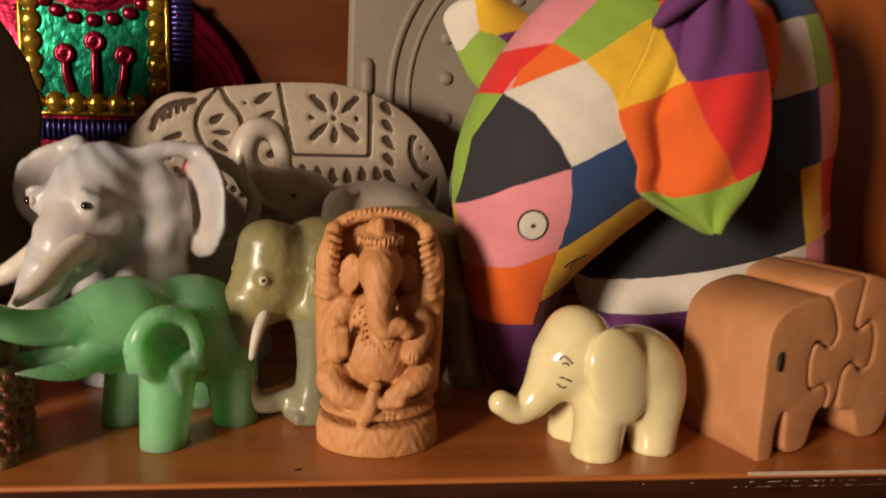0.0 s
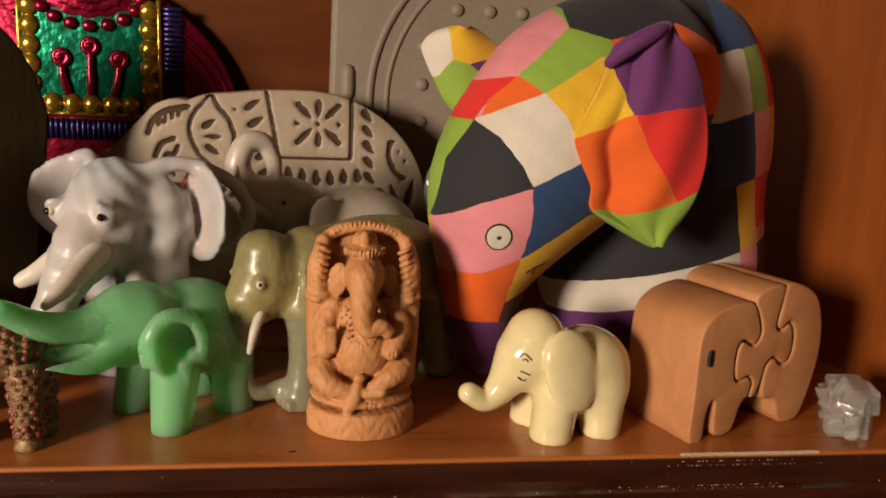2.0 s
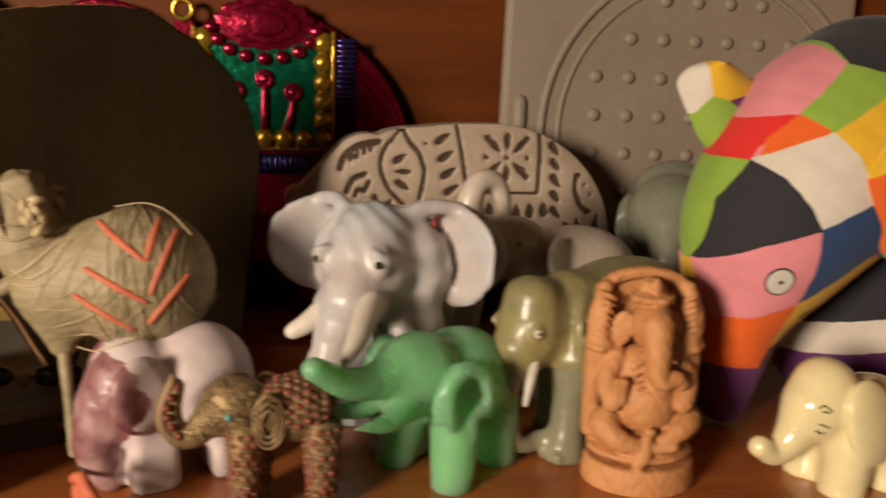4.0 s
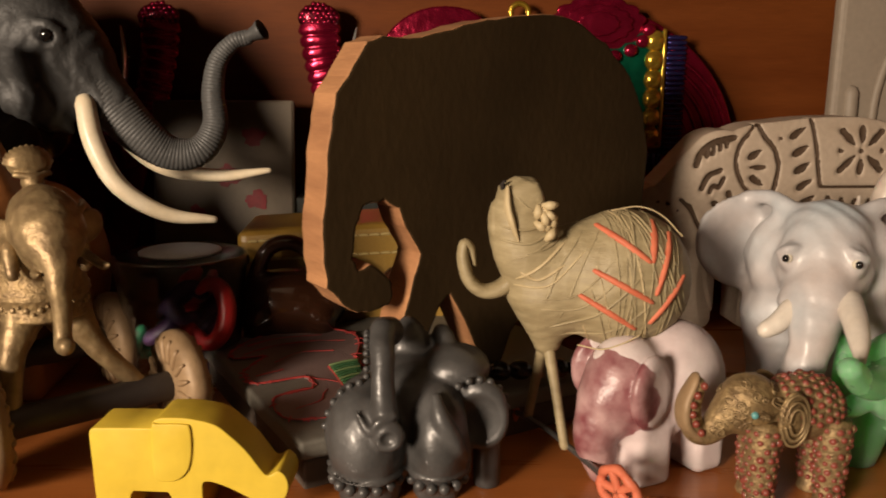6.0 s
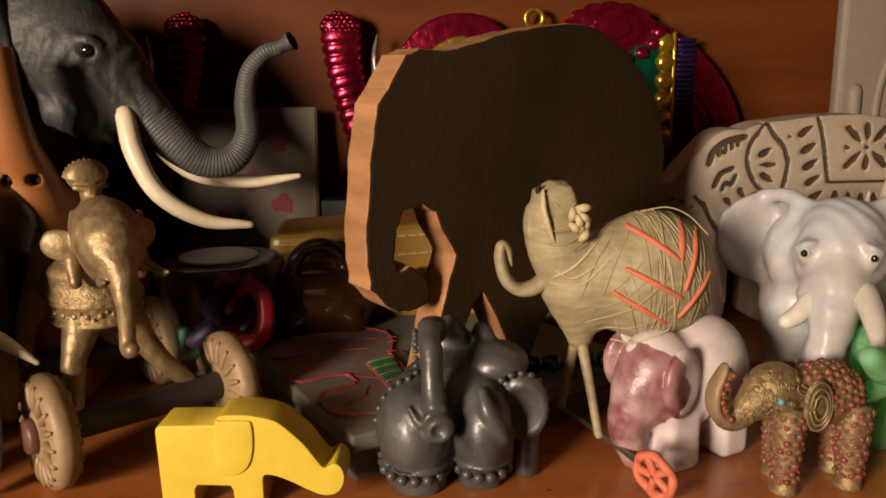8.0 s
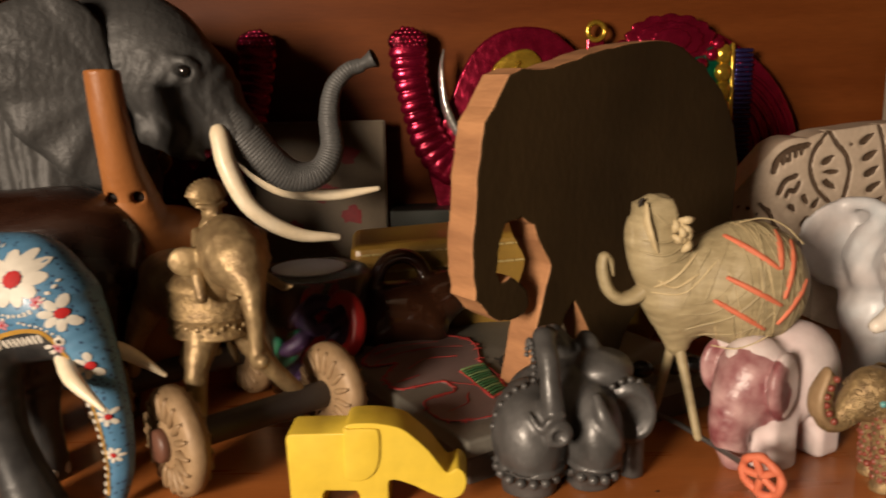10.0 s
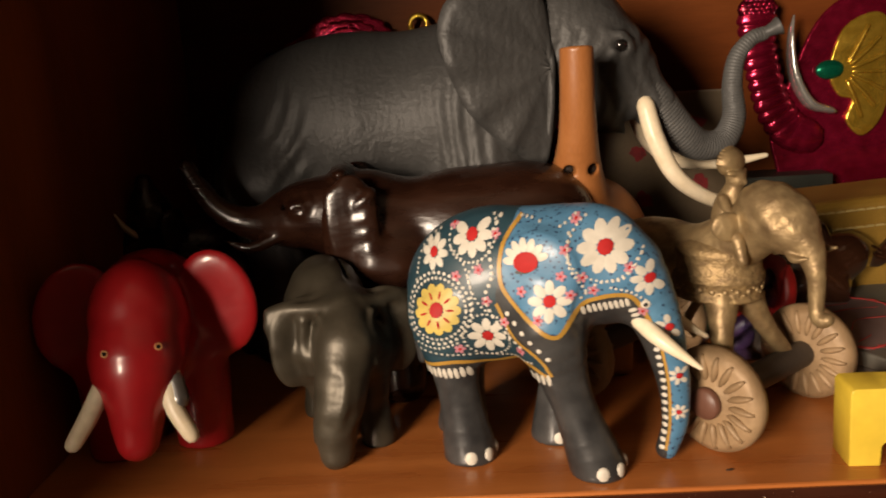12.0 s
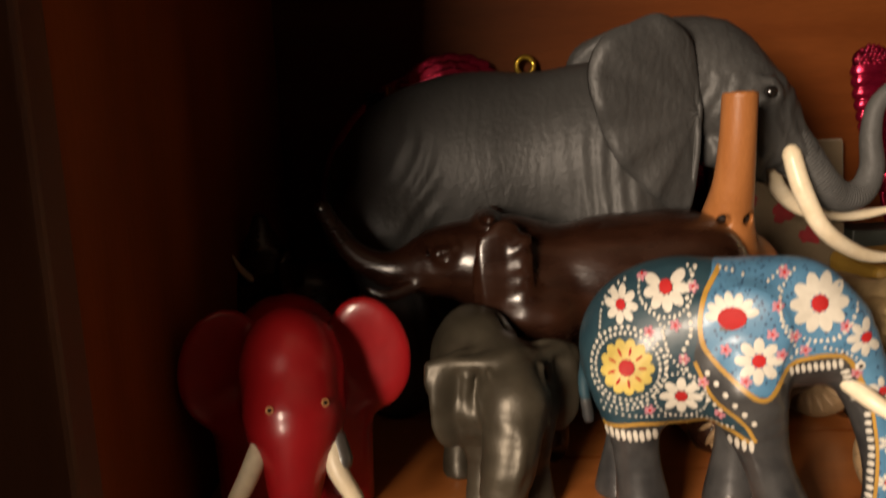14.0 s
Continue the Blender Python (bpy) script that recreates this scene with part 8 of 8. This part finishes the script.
def painted_elephant():
    t = thing("painted_elephant", "black wooden elephant painted with a blue flowered cloth and white dots", "figurine", pose(-0.585, 0.285, 0, 0, 0, -19))
    b = Blob()
    b.ell((-0.012, 0, 0.080), (0.040, 0.025, 0.035)).ell((-0.026, 0, 0.074), (0.030, 0.025, 0.030), 0.01).ell((0.032, 0, 0.089), (0.022, 0.0195, 0.026), 0.009).ell((0.016, 0, 0.098), (0.022, 0.019, 0.017), 0.01)
    b.tube([(0.044, 0, 0.086), (0.056, 0, 0.066), (0.063, 0, 0.040), (0.064, 0, 0.020), (0.0605, 0, 0.0065)], (0.0165, 0.0105, 0.0072, 0.0056, 0.0048), 0.006)
    for x, y, f in ((0.012, 0.014, -0.004), (0.012, -0.0150, 0.021), (-0.034, 0.014, -0.006), (-0.034, -0.0150, 0.008)):
        b.tube([(x, y, 0.066), (x + f * 0.45, y, 0.034), (x + f, y, 0.0015)], (0.0165, 0.0096, 0.0124), 0.008)
    for s in (1, -1):
        b.ell((0.010, 0.0205 * s, 0.089), (0.0165, 0.0042, 0.0185), 0.009, (0, 24, 8 * s))
        b.tube([(0.010, 0.0215 * s, 0.080), (0.0185, 0.0215 * s, 0.0685)], (0.0055, 0.0030), 0.006)
    b.tube([(-0.049, 0, 0.080), (-0.055, 0, 0.060), (-0.053, 0, 0.040)], (0.003, 0.0026, 0.0026), 0.003)

    mask = [(0.0020, 0.130), (-0.0040, 0.1030), (-0.0052, 0.0911), (-0.0019, 0.0817), (0.0095, 0.0714), (0.0196, 0.0660), (0.0274, 0.0771), (0.0425, 0.0817), (0.0490, 0.0800), (0.0535, 0.0715), (0.0585, 0.0600), (0.0620, 0.0400), (0.0625, 0.0200), (0.0605, 0.0010), (0.0900, 0.0010), (0.0900, 0.130)]
    blanket = [(-0.070, 0.0500), (-0.0398, 0.0483), (-0.0270, 0.0505), (-0.0123, 0.0478), (0.0045, 0.0516), (0.0172, 0.0463), (0.0115, 0.0558), (0.0001, 0.0648), (-0.0078, 0.0790), (-0.0052, 0.0911), (-0.0040, 0.1030), (0.0020, 0.130), (-0.070, 0.130)]

    def paint(P):
        out = np.zeros(len(P), int)
        out[inside(P[:, 0], P[:, 2], blanket)] = 1
        out[inside(P[:, 0], P[:, 2], mask)] = 2
        return out
    me = b.mesh("body", 0.0009, [BLACK_PAINT, TEAL, SKY_BLUE], paint)
    part("body", me, None, t, "black lacquered body with blue painted cloth")
    sk = Skin(me, (0, -1, 0.0))
    W, R, Yw, O, Pk, K = (([], []) for _ in range(6))

    def flower(a, z, r, petals=8, col=W, core=R, turn=0.0):
        for k in range(petals):
            g = 2 * math.pi * k / petals + turn
            sk.dab(col, a + r * 0.66 * math.cos(g), z + r * 0.66 * math.sin(g), r * 0.38, r * 0.235, math.degrees(g), 0.0003, 10)
        sk.dab(core, a, z, r * 0.30, r * 0.30, 0, 0.0006, 12)

    def dots(pts, r, gap, col=W):
        q = spline(pts, 14)
        d, last = gap, q[0]
        for p in q:
            d += np.linalg.norm(p - last)
            last = p
            if d >= gap:
                d = 0
                sk.dab(col, p[0], p[1], r, r, 0, 0.0004, 7)

    def circle(a, z, r, n=14):
        return [(a + r * math.cos(w), z + r * math.sin(w)) for w in np.linspace(0, 2 * math.pi, n)]
    flower(0.0375, 0.1015, 0.0105, 10)
    dots(circle(0.0375, 0.1020, 0.0142, 22), 0.0006, 0.0019)
    flower(0.0164, 0.0806, 0.0085, 8)
    flower(-0.0190, 0.1055, 0.0088, 9)
    flower(-0.0119, 0.0629, 0.0082, 8)
    flower(-0.0365, 0.0975, 0.0070, 8)
    flower(-0.0327, 0.0747, 0.0105, 13, Yw)
    for k in range(9):
        g = 2 * math.pi * k / 9
        sk.dab(R, -0.0327 + 0.0060 * math.cos(g), 0.0747 + 0.0060 * math.sin(g), 0.0018, 0.0005, math.degrees(g), 0.0007, 7)
    dots(circle(-0.0327, 0.0747, 0.0128, 24), 0.0007, 0.0020)
    dots(circle(-0.0327, 0.0747, 0.0150, 24), 0.0008, 0.0024)
    for k in range(7):
        g = radians(20 + 27 * k)
        sk.dab(W, 0.0065 + 0.0072 * math.cos(g), 0.0965 + 0.0066 * math.sin(g), 0.0030, 0.0017, math.degrees(g), 0.0004, 10)
    sk.dab(R, 0.0065, 0.0962, 0.0054, 0.0042, 14, 0.0008, 18)
    # Dark crescent under the red half-flower: the ear fold's shadow, drawn in black.
    sk.line(K, [(0.0020, 0.0918), (0.0065, 0.0922), (0.0115, 0.0950)], 0.0014, 8, 0.0005)
    # trunk flowers
    flower(0.0545, 0.0880, 0.0070, 8)
    flower(0.0620, 0.0660, 0.0056, 7)
    flower(0.0660, 0.0440, 0.0042, 7)
    flower(0.0660, 0.0270, 0.0036, 7)
    for a, z in ((0.0225, 0.1015), (0.0290, 0.0900), (0.0120, 0.0730), (0.0210, 0.0910), (0.0330, 0.0840), (0.0045, 0.0840), (0.0470, 0.0930), (0.0245, 0.0830), (-0.0085, 0.1060), (-0.0110, 0.0790), (-0.0145, 0.0920), (-0.0245, 0.0890), (-0.0240, 0.0570), (0.0030, 0.0575), (-0.0290, 0.1090), (-0.0035, 0.0700), (0.0250, 0.1120), (0.0520, 0.0740)):
        for k in range(5):
            g = 2 * math.pi * k / 5
            sk.dab(Pk, a + 0.0014 * math.cos(g), z + 0.0014 * math.sin(g), 0.0010, 0.0008, math.degrees(g), 0.0004, 7)
        sk.dab(R, a, z, 0.0007, 0.0007, 0, 0.0006, 6)
    for pts, r, gap in (([(0.0280, 0.0810), (0.0350, 0.0870), (0.0450, 0.0890), (0.0520, 0.0990), (0.0560, 0.0970)], 0.0007, 0.0021), ([(0.0300, 0.0840), (0.0270, 0.0900), (0.0240, 0.0960), (0.0230, 0.1080)], 0.0007, 0.0021), ([(0.0400, 0.0850), (0.0470, 0.0830), (0.0530, 0.0790)], 0.0006, 0.0020),
                        ([(-0.0075, 0.1150), (-0.0105, 0.1030), (-0.0085, 0.0900), (-0.0115, 0.0800), (-0.0060, 0.0680), (0.0040, 0.0590)], 0.0009, 0.0024), ([(-0.0270, 0.1120), (-0.0160, 0.1165), (-0.0050, 0.1175)], 0.0006, 0.0018), ([(-0.0450, 0.0850), (-0.0440, 0.0980), (-0.0360, 0.1070), (-0.0260, 0.1160)], 0.0006, 0.0019),
                        (circle(-0.0190, 0.1055, 0.0108, 20), 0.0006, 0.0020), (circle(-0.0119, 0.0629, 0.0102, 20), 0.0006, 0.0020), ([(-0.0420, 0.0560), (-0.0300, 0.0545), (-0.0200, 0.0535), (-0.0060, 0.0520), (0.0080, 0.0530)], 0.0006, 0.0018), ([(-0.0430, 0.0590), (-0.0330, 0.0575), (-0.0240, 0.0600)], 0.0006, 0.0019),
                        ([(-0.0130, 0.0960), (-0.0190, 0.0900), (-0.0160, 0.0800), (-0.0110, 0.0740)], 0.0006, 0.0020), ([(-0.0280, 0.1000), (-0.0220, 0.0950), (-0.0180, 0.0850), (-0.0170, 0.0740)], 0.0006, 0.0020), ([(0.0100, 0.1110), (0.0180, 0.1090), (0.0260, 0.1150)], 0.0006, 0.0020)):
        dots(pts, r, gap)
    for k in range(5):
        dots([(-0.0400 + 0.004 * k, 0.1040 + 0.0022 * k), (-0.0260 + 0.002 * k, 0.1120 + 0.0012 * k), (-0.0100, 0.1135 + 0.0009 * k), (0.0060, 0.1120 + 0.0010 * k)], 0.0006, 0.0021)
    for ln, wd in (([(0.0010, 0.1130), (-0.0040, 0.1030), (-0.0052, 0.0911), (-0.0019, 0.0817), (0.0095, 0.0714), (0.0196, 0.0660), (0.0274, 0.0771), (0.0350, 0.0805), (0.0425, 0.0817), (0.0485, 0.0800), (0.0535, 0.0715), (0.0585, 0.0600)], 0.0019), ([(-0.0430, 0.0490), (-0.0398, 0.0483), (-0.0270, 0.0505), (-0.0123, 0.0478), (0.0045, 0.0516), (0.0150, 0.0470)], 0.0018),
                   ([(0.0165, 0.0475), (0.0115, 0.0558), (0.0001, 0.0648), (-0.0070, 0.0780)], 0.0015), ([(0.0590, 0.0580), (0.0620, 0.0400), (0.0625, 0.0220), (0.0608, 0.0080)], 0.0012)):
        sk.line(O, ln, wd)
    for i in range(9):
        sk.dab(W, 0.0285 + 0.0022 * i, 0.0750 + 0.0004 * i, 0.0009, 0.0021, 12, 0.0004, 8)
        sk.dab(W, -0.0415 + 0.0024 * i, 0.0445 + 0.0004 * (i % 2), 0.0010, 0.0028, 8, 0.0004, 8)
    for i in range(6):
        sk.dab(W, 0.0020 + 0.0026 * i, 0.0455, 0.0010, 0.0030, 5, 0.0004, 8)
        sk.dab(W, 0.0480 + 0.0010 * i, 0.0745 - 0.0024 * i, 0.0019, 0.0010, 20, 0.0004, 8)
        sk.dab(W, 0.0155 - 0.0035 * i, 0.0560 + 0.0036 * i, 0.0011, 0.0011, 0, 0.0004, 8)
    for i in range(14):
        zz = 0.0560 - 0.0036 * i
        sk.dab(W, float(np.interp(zz, [0.005, 0.022, 0.040, 0.058], [0.0586, 0.0607, 0.0601, 0.0570])), zz, 0.0013, 0.0011, 20, 0.0005, 8)
    sk.dab(W, 0.0530, 0.0770, 0.0019, 0.0019, 0, 0.0005, 12)
    for nm, st, m in (("white_flower_paint", W, WHITE_PAINT), ("red_flower_paint", R, RED_PAINT), ("yellow_flower", Yw, YELLOW_PAINT), ("ochre_border", O, OCHRE_PAINT), ("pink_flower_paint", Pk, PINK_PAINT), ("ear_fold_shadow", K, BLACK_PAINT)):
        part(nm, paint_mesh(nm, st), m, t, "hand-painted " + nm.replace("_", " "), kind="stuff")
    pup = ([], [])
    sk.dab(pup, 0.0530, 0.0770, 0.0009, 0.0009, 0, 0.0009, 10)
    part("eye", paint_mesh("eye", pup), INK, t, "small painted eye")
    for s in (1, -1):
        part("tusk", sweep("tusk", [(0.050, 0.0090 * s, 0.0680), (0.060, 0.0160 * s, 0.0625), (0.0755, 0.0190 * s, 0.0530)], (0.0036, 0.0034, 0.0010), 12, 5), IVORY, t, "pale wooden tusk")
    nail = ball("toenail", (0, 0, 0), 1, (0.0016, 0.0032, 0.0038), 6)
    for x, y in ((0.008, 0.014), (0.033, -0.0150), (-0.040, 0.014), (-0.026, -0.0150)):
        for w in (-70, -25, 20):
            g = radians(w)
            part("toenail", nail, WHITE_PAINT, t, "white painted toenail", at=pose(x + 0.0112 * math.cos(g), y + 0.0112 * math.sin(g), 0.0036, 0, 0, w))


painted_elephant()


def pewter_elephant():
    b = Blob()
    b.ell((-0.022, -0.005, 0.0580), (0.0300, 0.0215, 0.0290)).ell((0.012, 0, 0.0560), (0.0150, 0.0145, 0.0195), 0.006).ell((0.004, 0.001, 0.0670), (0.014, 0.0135, 0.0110), 0.006)
    b.tube([(0.021, -0.002, 0.054), (0.0272, -0.0060, 0.037), (0.0290, -0.0098, 0.022), (0.0300, -0.0115, 0.0065)], (0.0145, 0.0124, 0.0108, 0.0080), 0.006)
    b.tube([(0.0320, -0.0030, 0.056), (0.0390, -0.0060, 0.038), (0.0390, -0.0095, 0.024)], (0.0012, 0.0016, 0.0014), 0.003)
    for s in (1, -1):
        # broad flat ears, their upper edge drawn out straight
        b.ell((0.0030, 0.0220 * s, 0.0530), (0.0040, 0.0135, 0.0225), 0.005, (10 * s, 0, -14 * s))
        b.ell((0.0015, 0.0265 * s, 0.0635), (0.0034, 0.0105, 0.0085), 0.005, (0, 0, -14 * s))
        b.tube([(0.012, 0.008 * s, 0.0700), (0.0075, 0.020 * s, 0.0705), (0.002, 0.0340 * s, 0.0690)], (0.0040, 0.0026, 0.0016), 0.004)
        b.tube([(0.009, 0.0190 * s, 0.0640), (0.0085, 0.0200 * s, 0.0520), (0.009, 0.0175 * s, 0.0400)], (0.0016, 0.0020, 0.0012), 0.005)
        b.ell((0.0235, 0.0110 * s, 0.0580), (0.003, 0.0022, 0.0026), 0.001)
        b.tube([(0.018, 0.0120 * s, 0.068), (0.0245, 0.0095 * s, 0.060), (0.0275, 0.0105 * s, 0.046)], (0.0016, 0.0018, 0.0012), 0.002)
    for x, y in ((0.0100, 0.0110), (0.002, -0.011), (-0.034, 0.010), (-0.034, -0.012)):
        b.tube([(x, y, 0.045), (x, y, 0.022), (x + 0.002, y, 0.001)], (0.0115, 0.0072, 0.0086), 0.006)
    b.box((-0.018, 0.003, 0.084), (0.016, 0.0008, 0.006), 0.0004, 0.0006, (0, 0, 10), cut=True)
    worn = lambda P: 0.00045 * np.sin(190 * P[..., 1] + 3 * np.sin(130 * P[..., 2])) * np.sin(170 * P[..., 2] + 2 * np.sin(160 * P[..., 0]))
    solo("metal_elephant", b.mesh("metal", 0.0010, [PEWTER], extra=worn), None, "small dark pewter elephant money box facing forward", "figurine", pose(-0.6733, 0.3064, 0, 0, 0, -74))


pewter_elephant()


def red_elephant():
    t = thing("red_elephant", "glossy red wooden elephant with pale tusks in the shaded corner", "figurine", pose(-0.767, 0.301, 0, 0, 0, -76))
    b = Blob()
    b.ell((-0.030, 0, 0.058), (0.042, 0.030, 0.036)).ell((0.012, 0, 0.0700), (0.0265, 0.0225, 0.0290), 0.010).ell((0.0280, -0.001, 0.0560), (0.0170, 0.0180, 0.0180), 0.008)
    b.tube([(0.030, -0.001, 0.056), (0.0370, -0.002, 0.042), (0.0390, -0.0030, 0.0325), (0.0420, -0.0035, 0.0245)], (0.0180, 0.0134, 0.0114, 0.0092), 0.010)
    for s in (1, -1):
        ey = 0.0345 if s > 0 else -0.0290
        b.ell((0.001, ey, 0.0715), (0.0058, 0.0195, 0.0265), 0.004, (8 * s, 0, -16 * s))
        b.ell((0.0085, ey + 0.0015 * s, 0.0725), (0.0036, 0.0140, 0.0195), 0.006, (8 * s, 0, -16 * s), cut=True)
        b.ell((0.0330, 0.0110 * s, 0.0655), (0.004, 0.0036, 0.004), 0.003)
    for x, y in ((-0.004, 0.0205), (-0.004, -0.0205), (-0.055, 0.018), (-0.055, -0.018)):
        b.tube([(x, y, 0.045), (x, y, 0.002)], (0.0150, 0.0140), 0.008)
    me = b.mesh("body", 0.0014, [RED_WOOD])
    part("body", me, None, t, "red lacquered wood")
    sk = Skin(me, (1, 0, 0))
    for s in (1, -1):
        tip = 0.0240 if s > 0 else 0.0320
        tusk = part("tusk", sweep("tusk", [(0.0350, 0.0135 * s, 0.0530), (0.0430, (tip - 0.010) * s * 0.95, 0.0400), (0.0490, (tip - 0.004) * s, 0.0265 if s > 0 else 0.0300)], (0.0042, 0.0042, 0.0036), 12, 4), IVORY, t, "blunt pale tusk")
        if s > 0:
            part("worn_patch", sweep("worn_patch", [(0.0372, 0.0143, 0.0492), (0.0405, 0.0157, 0.0437), (0.0424, 0.0163, 0.0408)], [0.0044] * 3, 12, 3), WIRE, tusk, "grey worn patch on the tusk")
        e = part("eye", lathe("eye", [(0.0013, 0), (0.0018, 0.0004), (0.0015, 0.0008), (0.0010, 0.0004), (0.0002, 0.0003)], 14), PALE_WOOD, t, "ringed pale eye", at=Matrix.Translation(sk.at(0.0108 * s, 0.0665, 0.0)) @ pose(0, 0, 0, 0, 78, 20 * s))
        part("pupil", ball("pupil", (0, 0, 0.0004), 0.0009), EYE_DARK, e)


red_elephant()


def corner_elephant():
    t = thing("wooden_elephant", "small dark wooden elephant standing in the deep shade of the corner", "figurine", pose(-0.785, 0.420, 0, 0, 0, 215))
    b = Blob()
    b.ell((-0.012, 0, 0.070), (0.030, 0.020, 0.024)).ell((0.018, 0, 0.094), (0.014, 0.013, 0.017), 0.008)
    b.tube([(0.020, 0, 0.104), (0.020, 0, 0.118)], (0.010, 0.005), 0.006)
    b.tube([(0.026, 0, 0.088), (0.036, 0, 0.070), (0.038, 0, 0.045)], (0.009, 0.0062, 0.0045), 0.005)
    b.both("ell", (0.010, 0.0145, 0.090), (0.010, 0.0025, 0.013), 0.002, rot=(0, 0, 20))
    for x, y in ((0.008, 0.011), (0.008, -0.011), (-0.030, 0.011), (-0.030, -0.011)):
        b.tube([(x, y, 0.060), (x, y, 0.008)], (0.010, 0.0085), 0.006)
    part("body", b.mesh("body", 0.0018, [BROWN]), None, t)
    for s in (1, -1):
        part("tusk", sweep("tusk", [(0.028, 0.006 * s, 0.086), (0.036, 0.010 * s, 0.094), (0.041, 0.011 * s, 0.103)], (0.0020, 0.0018, 0.0006), 10, 4), IVORY, t, "thin pale tusk")


corner_elephant()


FLECK = mat("dark_fleck", (0.04, 0.02, 0.012), 0.6)
for x, y, r in ((-0.0745, 0.2515, 0.0011), (-0.503, 0.2555, 0.0013), (-0.300, 0.262, 0.0008)):
    solo("fleck", ball("fleck", (0, 0, 0), r, (1.6, 0.7, 0.2), 5), FLECK, "tiny dark fleck of dirt on the shelf board", "dirt", pose(x, y, 0.0001, 0, 0, 15))
